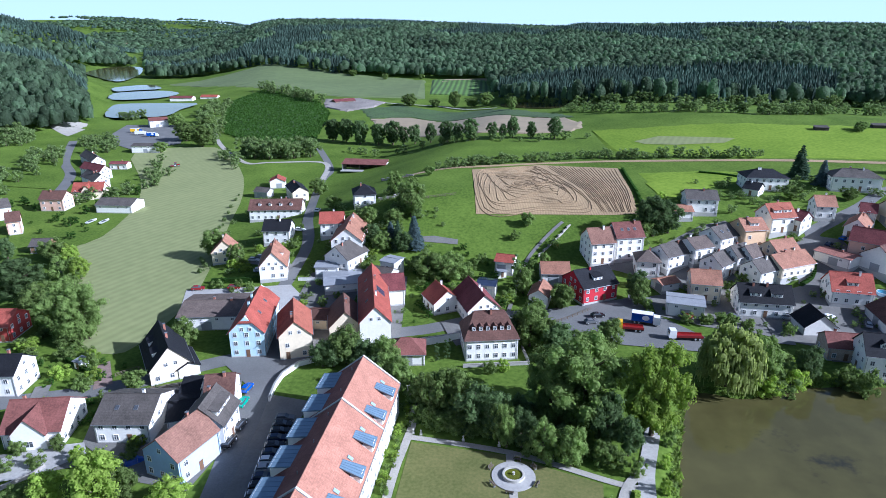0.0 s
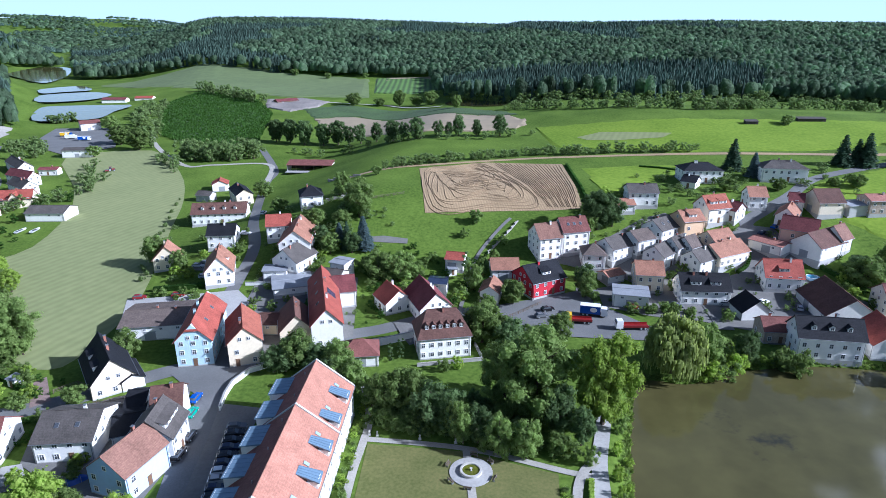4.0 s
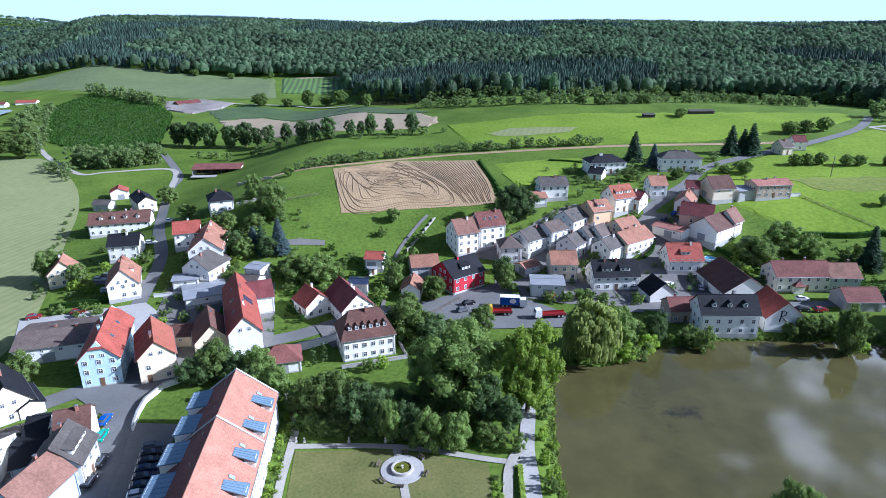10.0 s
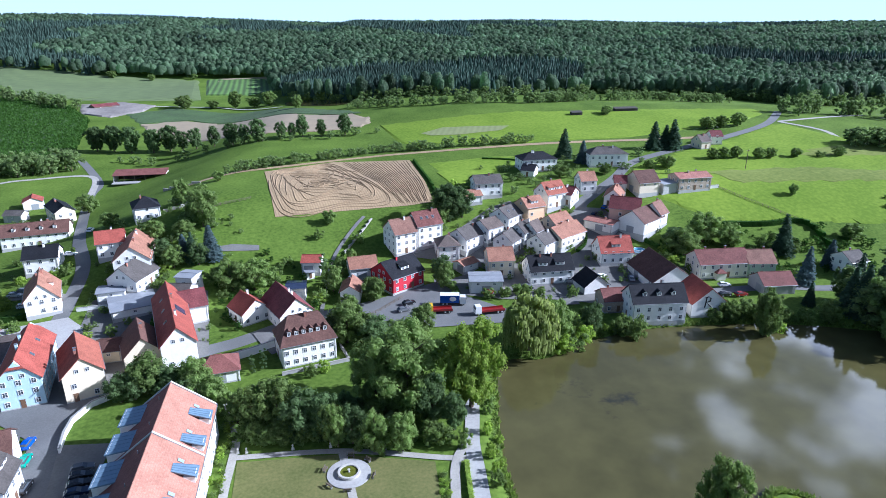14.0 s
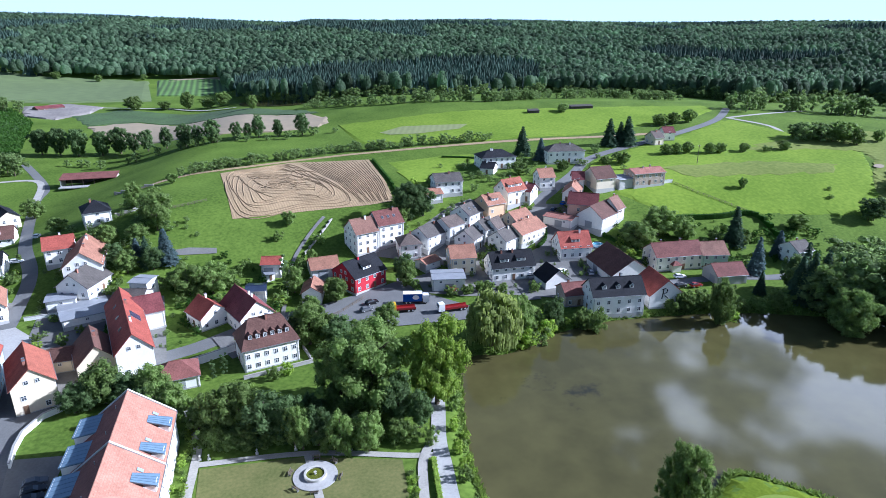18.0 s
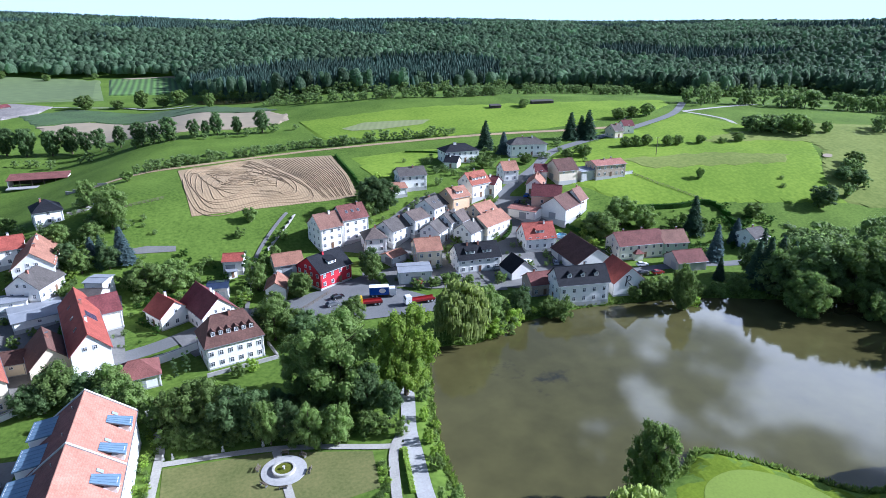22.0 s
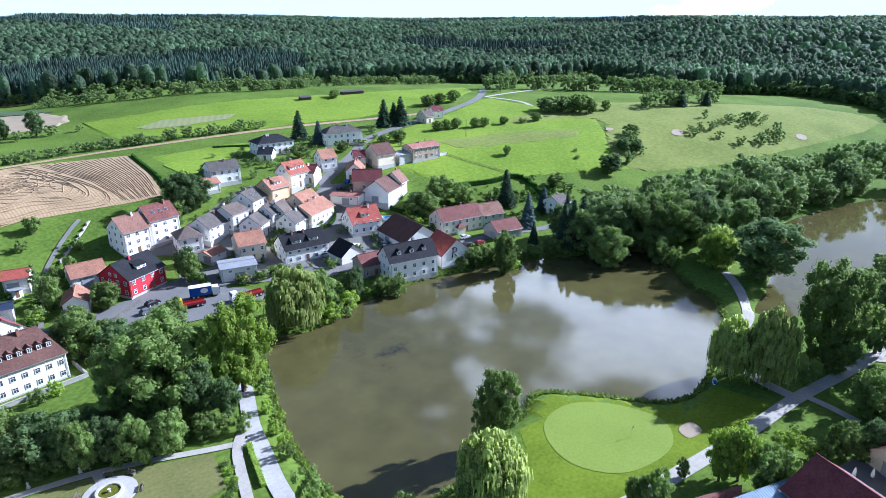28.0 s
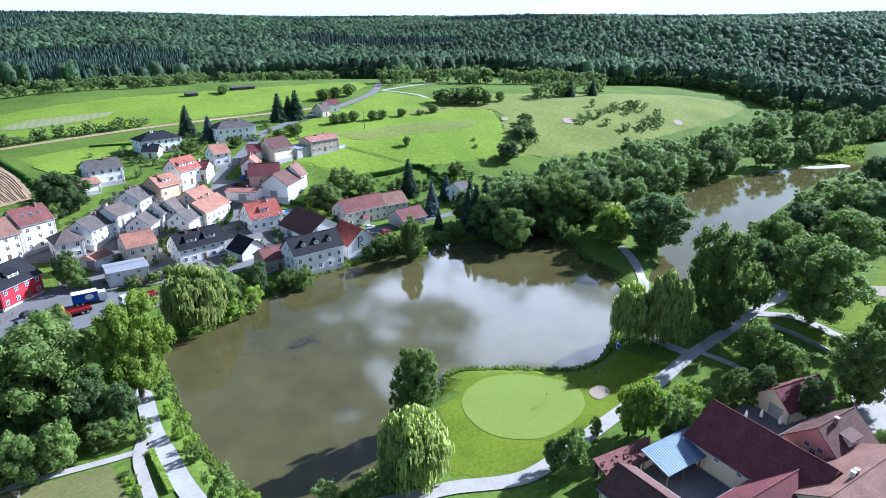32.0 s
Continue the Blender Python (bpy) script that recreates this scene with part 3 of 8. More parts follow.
drape("field_strip_tan", [(-68.7, 584.9), (-29.4, 591.7), (27.6, 525.9), (70.5, 473.0), (91.2, 455.0), (96.4, 429.8), (94.3, 408.0), (83.4, 398.9), (53.7, 400.1), (20.8, 408.2), (-12.9, 470.0), (-50.5, 515.5)], FARTAN, 0.6, "narrow pale stubble strip behind the tree row", "field", step=6, sink=0.3)
drape("field_beet", [(-86, 648), (-44.8, 676), (46.0, 592), (92.6, 481.1), (98.4, 456), (91.2, 455.6), (71.1, 474.0), (28.1, 527.3), (-29.4, 592.5), (-69.0, 585.6)], CORNM, 0.55, "dark green strip of low crop behind the stubble", "field", step=6, sink=0.3)
drape("yard_farm_far", [(-137.4, 722.0), (-93.8, 735), (-62, 696.2), (-72, 658.4), (-97.1, 630), (-124.5, 660.4)], YARD, 1.1, "pale gravel yard of the far sawmill", "yard", step=8, sink=0.3)
drape("water", rounded([(60, 636), (77.3, 624.3), (110, 580.2), (101.0, 536), (76, 552), (60, 594.0)], 3), WATER, 0.5, "small dark fish pond below the forest", "water", step=6)
strip("path_track", [(-62, 690), (-30, 676), (0, 662), (28, 626), (52, 592)], 3.5, GRAVEL, 0.9, "pale gravel farm track", "path")
drape("meadow", [(95.4, 395.3), (219.9, 362.8), (347.6, 335.6), (338.8, 317.7), (300, 300), (216.2, 292.9), (151.5, 303.3), (92.2, 336.9)], MEADOW, 0.4, "bright green mown meadow on the hill", "meadow", step=4, sink=0.12)
drape("meadow", [(168, 211), (182.8, 187), (218, 176), (240, 168), (283, 152), (289, 171), (330, 206), (331, 240), (325, 288), (316, 290), (271, 273), (221, 258.5), (187, 246), (168, 230)], MEADOW, 0.3, "bright green mown meadow beside the village", "meadow", step=4, sink=0.12)
drape("meadow", [(91.0, 286.6), (125.5, 286.7), (151.2, 275.3), (88.7, 240.9)], MEADOW, 0.25, "bright green mown meadow beside the tilled field", "meadow", step=6, sink=0.12)
drape("golf_fairway", rounded([(271.9, 236.3), (372.5, 237.9), (488.9, 159.9), (528.7, 96.7), (375.9, 120.3), (285.8, 147.2), (287, 171), (330, 208)], 3), GOLF, 0.35, "pale mown golf fairways on the slope", "golf course", step=4, sink=0.12)
for _x, _y, _r in ((313.5, 187.3, 2.8), (349.1, 163.2, 4.6), (428.0, 118.9, 4.4)):
    drape("golf_bunker", [(_x + _r * math.cos(a * 0.524) * 1.2, _y + _r * math.sin(a * 0.524) * (0.7 + 0.15 * math.sin(a))) for a in range(12)], SAND, 0.6, "sand bunker on the golf course", "bunker", step=6)
drape("lawn", [(-6.6, 109.3), (14.2, 104.7), (12.2, 86.1), (-9.6, 86.1)], LAWN, 0.08, "dry mown park lawn beside the fountain", "lawn", step=4)
drape("lawn", [(15.3, 103.9), (31.1, 96.3), (28.7, 86.0), (13.2, 86.1)], LAWN, 0.08, "dry mown park lawn beside the fountain", "lawn", step=4)
drape("golf_rough", rounded([(89.4, 67.5), (97.0, 62.0), (103.1, 51.8), (107.7, 44.9), (118.9, 42.2), (122.5, 28.6), (100.4, 29.8), (90.3, 31.5), (73.3, 36.6), (63.8, 45.1), (65.0, 52.9), (80.8, 63.4)], 4), FAIRWAY, 0.06, "mown rough around the golf green", "grass", step=4, sink=0.12)
drape("golf_green", rounded([(83.5, 59.7), (91.5, 59.4), (97.6, 53.3), (100.1, 43.9), (95.2, 38.6), (87.6, 38.1), (79.7, 41.1), (76.0, 48.3), (78.3, 55.5)], 4), GREEN, 0.12, "smooth pale golf putting green", "golf green", step=4)
drape("golf_rough", rounded([(164.9, 5.3), (187.5, 1.5), (216.0, -3.1), (236, -10), (220, -30), (165.6, -12.1), (160.9, -0.5)], 3), FAIRWAY, 0.08, "mown golf fairway behind the pond", "grass", step=6, sink=0.12)
drape("golf_rough", rounded([(149.3, 16.8), (158.2, 12.3), (157.0, 6.1), (154.1, 0.1), (147.5, 2.0), (148.9, 10.0)], 3), FAIRWAY, 0.08, "mown grass between path and stream wall", "grass", step=6, sink=0.12)
drape("golf_bunker", rounded([(192.0, 0.4), (197.2, -3.3), (199.4, -9.0), (191.9, -9.2), (190.6, -3.0)], 4), SAND, 0.16, "long sand bunker on the golf fairway", "bunker", step=4)
drape("sand_bar", rounded([(351, 50), (371, 43.5), (376, 31), (391, 19.5), (386, 15), (370.5, 29), (366, 38), (356, 43), (347, 46)], 3), CONCRETE, 0.06, "pale dry sand bar at the pond's end", "sand", step=6, flat=WATER_Z)
drape("reed_bank", rounded([(388.5, 42.1), (411.5, 32.6), (431.0, 20.1), (436.3, 12.0), (402.9, 10.4), (393.2, 22.2), (382.1, 31.7)], 3), GOLF, 0.5, "green reed bank behind the sand bar", "reeds", step=6)
drape("water", rounded([(461.8, 10.5), (472.3, 16.8), (545, 6.5), (545, -12), (471.1, 0.7)], 3), WATER, 0.6, "far bright pond behind the reeds", "water", flat=3.0)
drape("meadow", [(207.0, 226.8), (261.7, 217.8), (298.7, 197.7), (285.6, 188.1), (213.5, 207.1)], GOLF, 0.42, "darker uncut grass in the meadow", "meadow", step=4, sink=0.12)
drape("golf_bunker", rounded([(103.1, 39.0), (102.1, 36.2), (98.1, 36.9), (99.3, 39.6)], 6), SAND, 0.14, "round sand bunker beside the golf green", "bunker", step=4)
drape("rough_patch", [(110.8, 354.5), (126.5, 360.2), (162.8, 341.0), (154.1, 334.0), (129.2, 338.0), (114.4, 345.7)], CROP, 0.55, "rough unmown strip in the hill meadow", "grass", step=3)
drape("garden_slab", [(-7.4, 219.2), (-3.0, 219.6), (6.0, 217.4), (5.7, 214.5), (-7.1, 216.2)], PAVING, 0.2, "grey concrete slab in the hillside garden", "slab", step=3)
ROADS = [("road", [(-123, 117), (-103.8, 123.7), (-89.9, 127.2), (-77.4, 132.2), (-66.0, 138.9), (-54.7, 144.7), (-40.0, 147.2), (-25.9, 154.2), (-13.5, 159.3), (-3.7, 162.0), (14.2, 169.7), (31.5, 172.1), (43.5, 175.1), (56.3, 177.1)], 6.0, ASPHALT, "grey asphalt village street"),
         ("road", [(-50.0, 145.2), (-44.8, 132.2), (-43.8, 118.0), (-43.2, 106.2), (-42.1, 90.7), (-42, 70)], 6.5, ASPHALT, "grey asphalt side street past the parked cars"),
         ("road", [(-46.5, 146.7), (-49.6, 162.9), (-53.8, 182.7), (-52.5, 202.1), (-51.3, 222.0), (-56.9, 249.2), (-64.3, 297.8), (-70.1, 351.4), (-70.3, 381.2), (-89.6, 446.3)], 4.6, ASPHALT, "narrow asphalt lane between the houses"),
         ("road", [(60.6, 183.1), (71.7, 179.3), (89.5, 170.5), (110.4, 160.8), (125.9, 150.8), (144.0, 146.3), (166.9, 142.0), (183.6, 135.1), (198.4, 133.2)], 4.5, ASPHALT, "asphalt street along the pond houses"),
         ("road", [(120, 186), (133.0, 207.5), (135.8, 213.4), (146.1, 219.5), (162.2, 229.4), (187.1, 250.1), (221.6, 262.6), (271.2, 276.8), (316.2, 293.4), (356.2, 323.2)], 5.0, ASPHALT, "asphalt lane climbing to the forest"),
         ("road", [(-289.5, 482.9), (-251.9, 406.4), (-224.6, 365.0), (-207.6, 324.2), (-198.2, 296.3)], 6, ASPHALT, "asphalt lane along the valley houses"),
         ("path_track", [(326.3, 294.8), (332.8, 266.9), (318.1, 240.4)], 3, GRAVEL, "pale gravel farm track"),
         ("path_track", [(326.3, 294.8), (407.2, 301.4)], 3, GRAVEL, "pale gravel farm track"),
         ("path_track", [(-20, 294), (16.1, 301.7), (62.6, 310.8), (102.3, 309.2), (209.0, 288.1), (260, 279)], 4, TILLED, "brown earth farm track above the tilled field"),
         ("path_track", [(-70.1, 351.4), (-76.8, 397.9), (-112.3, 399.0), (-131.9, 402.5), (-176.9, 484.4), (-214.4, 593.2)], 3.5, GRAVEL, "pale gravel farm track"),
         ("path_park", [(-7.6, 111.0), (14.3, 105.6), (33.0, 96.8), (38, 95)], 1.6, GRAVEL, "pale gravel park path"),
         ("path_park", [(-7.9, 131.6), (-6.5, 118.0), (-7.5, 110.2), (-9.3, 100.9), (-10.9, 88.7)], 1.7, GRAVEL, "pale gravel park path"),
         ("path_park", [(13.9, 105.0), (13.7, 98.9), (13.2, 88)], 1.6, GRAVEL, "pale gravel park path"),
         ("path_golf", [(48.5, 55.2), (53.5, 51.2), (60.5, 46.3), (67.6, 39.3), (73.9, 36.4), (88.5, 33.5), (107.6, 29.9), (126.7, 27.1), (144.8, 23.0), (157.9, 20.4), (165.4, 18.8), (172.1, 16.3), (184.4, 15.7)], 3.0, GRAVEL, "pale gravel path along the golf green"),
         ("path_dam", [(127.2, 27.2), (129.0, 35.1), (133.7, 40.8), (145.7, 46.5), (161.0, 49.5), (177.1, 58.4), (187.6, 66.5)], 3.0, GRAVEL, "pale gravel path on the pond dam"),
         ("path_golf", [(129.4, 26.1), (128.4, 20.5), (126.9, 15.5)], 2, GRAVEL, "pale gravel path along the golf green"),
         ("path_golf", [(157.9, 20.4), (160.8, 15.3), (162.2, 10.6), (160.5, 6.6), (157.8, 2.7), (155.9, -0.6), (152, -8)], 3.0, GRAVEL, "pale gravel path along the golf green")]
for _i, (_n, _w, _b, _m, _l) in enumerate(ROADS):
    strip(_n, _w, _b, _m, 0.10 + 0.006 * _i, _l, "road" if _n == "road" else "path")
drape("yard_depot", [(-276.2, 516.3), (-288.0, 567.1), (-234.0, 567.7), (-200.8, 471.7), (-221.3, 441.5), (-252.6, 471.2)], ASPHALT, 0.3, "dark asphalt yard of the truck depot", "yard", step=8)
drape("yard_sand", [(-392.3, 598.3), (-382.4, 627.5), (-338.1, 603.0), (-308.6, 534.0), (-305.8, 503.6), (-366.5, 557.0)], GRAVEL, 0.3, "pale gravel lot beside the valley lane", "yard", step=8)
drape("meadow", [(-246.5, 334.4), (-382.9, 536.8), (-370.4, 555.2), (-311.1, 508.9), (-247.8, 397.2), (-217.2, 330.1)], GRASS, 0.3, "green pasture beside the valley lane", "meadow", step=8)
drape("yard_village", [(52, 203), (64, 204), (80, 212), (98, 222), (108, 224), (112, 212), (102, 203), (98, 182), (86, 179), (78, 190), (62, 199)], PAVING, 0.16, "worn grey paving between the village houses", "yard", step=3)
drape("yard_lanes", [(66, 171), (78, 163), (92, 158), (106, 149), (124, 148), (142, 150), (150, 165), (140, 176), (139, 186), (146, 188), (143, 208), (133, 212), (124, 206), (118, 186), (108, 183), (98, 182), (86, 179), (78, 186), (68, 184)], PAVING, 0.15, "worn grey paving between the pond houses", "yard", step=3)
drape("yard_lanes", [(-46, 150), (-30, 152), (-12, 158), (-12, 196), (-28, 203), (-46, 200), (-48, 176)], PAVING, 0.13, "grey paving and drives between the houses", "yard", step=3)
drape("yard_houses", [(-81, 126), (-64.9, 133), (-50, 134), (-45.5, 108.0), (-48.5, 94.5), (-60.5, 97.3), (-76.3, 108.9)], PAVING, 0.14, "worn grey paving between the houses", "yard", step=3)
drape("yard_plaza", [(28.5, 165.0), (47.5, 179.3), (61.6, 183.1), (66.8, 169.9), (77.1, 153.2), (76.1, 146.9), (50.9, 151.8), (35.2, 157.0)], ASPHALT, 0.22, "open asphalt yard beside the pond", "yard", step=4)
drape("yard_concrete", [(-86.0, 189.8), (-51.3, 192.4), (-45.9, 184.6), (-50.4, 165.5), (-82.6, 176.7)], CONCRETE, 0.24, "pale concrete yard behind the long shed", "yard", step=4)
drape("yard_junction", [(-57.5, 142.1), (-34.4, 149.7), (-40.6, 134.2), (-40.9, 120.5), (-46.5, 129.6)], ASPHALT, 0.15, "wide grey asphalt junction", "road", step=4)
drape("yard_parking", [(-41.3, 127.2), (-31.0, 124.3), (-31.9, 117.0), (-33.2, 72.7), (-41.0, 72.7), (-40.7, 113.8)], PAVING, 0.25, "grey paved parking strip beside the hall", "parking", step=4)
drape("yard_gravel", [(-98.5, 104.1), (-82.6, 106.2), (-75.3, 108.1), (-72.1, 101.8), (-86.0, 97.4), (-96, 95)], PAVING, 0.2, "grey gravel yard between the houses", "yard", step=4)
drape("yard_farm", [(85.4, 27.5), (97.8, 18.4), (92.1, 4.1), (80.6, 2.8), (72.7, 17.6)], ASPHALT, 0.2, "dark asphalt courtyard of the farm", "yard", step=4)
drape("yard_terrace", [(99, 17), (104.5, 2.5), (114.5, 1.5), (113.5, 13.5)], PAVING, 0.18, "dark paved terrace behind the farm", "terrace", step=4)
drape("yard_farm_gravel", [(132.8, -2.6), (146.6, -9.0), (120.3, -24.7), (108.9, -7.7)], GRAVEL, 0.2, "pale gravel yard behind the farm", "yard", step=4)
strip("path_shore", [(50.5, 122), (46.9, 115.0), (43.8, 107.5), (40.3, 99.0), (38.0, 90.6), (35.6, 82), (34.3, 75.3)], 3.2, CONCRETE, 0.2, "pale gravel walk along the pond shore", "path")
strip("path_shore", [(40.0, 99.5), (36.9, 97.2), (34.4, 93.4), (32.6, 88.7), (29.9, 80.8)], 1.9, GRAVEL, 0.21, "pale gravel walk beside the flower bed", "path")
for _w, _b in (([(-98, 131), (-95, 122), (-92, 112)], 3.5), ([(-71, 212), (-60, 208), (-54, 204)], 4), ([(-44, 190), (-36, 188), (-28, 186)], 3), ([(2, 166), (4, 158), (6, 152)], 4.5),
               ([(-30, 168), (-31, 160), (-32, 152)], 5), ([(96, 182), (92, 175), (88, 170)], 6), ([(112, 200), (106, 190), (98, 184)], 5), ([(124, 160), (116, 156), (108, 150), (106, 142)], 6), ([(100, 170), (98, 160), (96, 152)], 5)):
    strip("path_drive", _w, _b, PAVING, 0.3, "grey paved house drive", "drive")


# ---- buildings ----
def pane_mesh(w, h):
    return mesh_of("pane", boxes((-w / 2, -0.02, 0, w / 2, 0.02, h)), GLASS)


def frame_mesh(w, h):
    """A frame with a sill nose, one closed ring round the pane."""
    bm = bmesh.new()
    o, rings = 0.09, []
    for y, g in ((0.05, o), (-0.07, o), (-0.07, 0.0), (0.05, 0.0)):
        rings.append([bm.verts.new((x, y, z)) for x, z in ((-w / 2 - g, -g), (w / 2 + g, -g), (w / 2 + g, h + g), (-w / 2 - g, h + g))])
    for a, b in zip(rings, rings[1:] + rings[:1]):
        for i in range(4):
            bm.faces.new((a[i], a[(i + 1) % 4], b[(i + 1) % 4], b[i]))
    box(bm, -0.03, -0.045, 0, 0.03, -0.02, h)
    box(bm, -w / 2, -0.045, h * 0.62, w / 2, -0.02, h * 0.62 + 0.05)
    return mesh_of("window", bm, FRAME)


WIN = {s: (frame_mesh(*s), pane_mesh(*s)) for s in ((0.9, 1.15), (0.75, 0.9), (1.5, 1.3), (0.8, 0.6))}


def window(parent, m, size=(0.9, 1.15)):
    f = part("window", WIN[size][0], None, parent, m=m)
    part("pane", WIN[size][1], None, f)
    return f


def wall_spot(side, along, z, L, W, out=0.03):
    """The pose of a thing on a wall: side f(ront), b(ack), l(eft), r(ight)."""
    if side == "f":
        return pose(along, -W / 2 - out, z)
    if side == "b":
        return pose(along, W / 2 + out, z, 0, 0, 180)
    if side == "l":
        return pose(-L / 2 - out, along, z, 0, 0, -90)
    return pose(L / 2 + out, along, z, 0, 0, 90)


def slope_z(y, W, he, hr):
    return hr - (hr - he) * abs(y) / (W / 2)


def house(x, y, z, yaw, L, W, he, hr, roof, wall, label, category="house", hip=0, half=0, dorm=0, sky=0, cross=0, barn=0, villa=0, porch=0, sign=0, seed=0, group="", panels=0):
    rng = random.Random(int(x * 10) * 7919 + int(y * 10))
    root = new("barn" if barn else "house")
    tagged(root, label, "barn" if barn else category, group)
    root.matrix_basis = pose(x, y, z, 0, 0, yaw)
    wm, rm = WALLS[wall], ROOFS[roof]
    over, eave = 0.35, 0.45
    k = (hr - he) / (W / 2)
    # walls
    bm = bmesh.new()
    if hip:
        box(bm, -L / 2, -W / 2, -2.5, L / 2, W / 2, he)
    else:
        prof = [(-W / 2, -2.5), (W / 2, -2.5), (W / 2, he), (0, hr - 0.12), (-W / 2, he)]
        a = [bm.verts.new((-L / 2, p, q)) for p, q in prof]
        b = [bm.verts.new((L / 2, p, q)) for p, q in prof]
        bm.faces.new(a[::-1])
        bm.faces.new(b)
        for i in range(5):
            j = (i + 1) % 5
            bm.faces.new((a[i], a[j], b[j], b[i]))
    part("wall", bm, wm, root)
    # plinth
    part("plinth", boxes((-L / 2 - 0.04, -W / 2 - 0.04, -2.5, L / 2 + 0.04, W / 2 + 0.04, 0.35)), WALLS["grey"], root)
    # roof
    y1, z1 = W / 2 + eave, he - eave * k + 0.12
    top = hr + 0.12
    if hip:
        ins = min(L / 2 - 0.3, W / 2 * (0.55 if villa else 0.9))
        x1, xr = L / 2 + eave, L / 2 - ins
        for pts in ([(-x1, -y1, z1), (x1, -y1, z1), (xr, 0, top), (-xr, 0, top)], [(x1, y1, z1), (-x1, y1, z1), (-xr, 0, top), (xr, 0, top)],
                    [(x1, -y1, z1), (x1, y1, z1), (xr, 0, top)], [(-x1, y1, z1), (-x1, -y1, z1), (-xr, 0, top)]):
            bm = bmesh.new()
            slab(bm, pts, 0.18)
            part("roof_slope", bm, rm, root)
    else:
        x1 = L / 2 + over
        hh = (hr - he) * 0.4 if half else 0
        xr, yh = x1 - hh * 0.9, hh / k
        zh = top - hh
        for s in (-1, 1):
            pts = [(-x1, s * y1, z1), (x1, s * y1, z1), (x1, s * yh, zh), (xr, 0, top), (-xr, 0, top), (-x1, s * yh, zh)] if half else [(-x1, s * y1, z1), (x1, s * y1, z1), (x1, 0, top), (-x1, 0, top)]
            bm = bmesh.new()
            slab(bm, pts if s < 0 else pts[::-1], 0.18)
            part("roof_slope", bm, rm, root)
        if half:
            for s in (-1, 1):
                bm = bmesh.new()
                pts = [(s * x1, -yh * s, zh), (s * x1, yh * s, zh), (s * xr, 0, top)]
                slab(bm, pts, 0.18)
                part("roof_slope", bm, rm, root)
    bm = bmesh.new()
    tube(bm, [(-xr if (hip or half) else -x1, 0, top + 0.02), (xr if (hip or half) else x1, 0, top + 0.02)], [0.13, 0.13], 6)
    part("ridge_cap", bm, rm, root)
    for s in (-1, 1):
        bm = bmesh.new()
        tube(bm, [(-L / 2 - over, s * (y1 + 0.05), z1 - 0.1), (L / 2 + over, s * (y1 + 0.05), z1 - 0.1)], [0.08, 0.08], 6)
        part("gutter", bm, GUTTER, root)
        bm = bmesh.new()
        tube(bm, [(s * (L / 2 - 0.3), -W / 2 - 0.1, -0.2), (s * (L / 2 - 0.3), -W / 2 - 0.1, z1 - 0.1)], [0.06, 0.06], 5)
        part("downpipe", bm, GUTTER, root)
    # chimneys
    if roof not in ("flat", "solar") and (not barn or rng.random() < 0.2):
        for i in range(2 if villa or L > 14 else 1):
            cx, cy = rng.uniform(-0.3, 0.3) * L * (0.6 if hip else 1), rng.choice((-0.6, 0.6, 0.9))
            cz = slope_z(cy, W, he, hr)
            c = part("chimney", boxes((cx - 0.27, cy - 0.27, cz - 0.6, cx + 0.27, cy + 0.27, top + 0.65)), BRICK if rng.random() < 0.6 else wm, root)
            part("cap", boxes((cx - 0.34, cy - 0.34, top + 0.65, cx + 0.34, cy + 0.34, top + 0.74)), GUTTER, c)
    # windows, door
    floors = [1.0] if he < 4.3 else [0.95, 3.65] if he < 7.3 else [1.0, 3.6, 6.1]
    if not barn:
        door = rng.choice("fl")
        for side in "flr":
            span = L if side in "fb" else W
            n = max(1, int((span - 1.0) / (2.6 if not villa else 2.1)))
            gaps = rng.random() < 0.5
            for fi, fz in enumerate(floors):
                for i in range(n):
                    a = (i - (n - 1) / 2) * span / n
                    if fi == 0 and side == door and i == n // 2:
                        d = part("door", boxes((-0.5, -0.05, 0, 0.5, 0.04, 2.1), (-0.58, -0.08, 2.1, 0.58, 0.05, 2.2)), DOOR, root, m=wall_spot(side, a, 0.1, L, W))
                        part("door_handle", boxes((0.34, -0.1, 1.0, 0.42, -0.05, 1.08)), GUTTER, d)
                        continue
                    if gaps and rng.random() < 0.18:
                        continue
                    window(root, wall_spot(side, a, fz, L, W), (0.9, 1.15))
            if side in "lr" and not hip and hr - he > 2.6:
                two = hr - he > 3.6
                for a in ((-1.1, 1.1) if two else (0,)):
                    window(root, wall_spot(side, a, he + 0.35, L, W), (0.75, 0.9))
    else:
        g = min(2.6, he - 0.5)
        d = part("garage_door", boxes((-1.5, -0.05, 0, 1.5, 0.04, g), (-1.62, -0.08, g, 1.62, 0.05, g + 0.12)), GATE, root, m=wall_spot(rng.choice("fl"), rng.uniform(-0.2, 0.2) * min(L, W), 0.05, L, W))
        n = max(1, int(L / 4))
        for side in "f":
            for i in range(n):
                if rng.random() < 0.6:
                    window(root, wall_spot(side, (i - (n - 1) / 2) * L / n, he - 1.3, L, W), (0.8, 0.6))
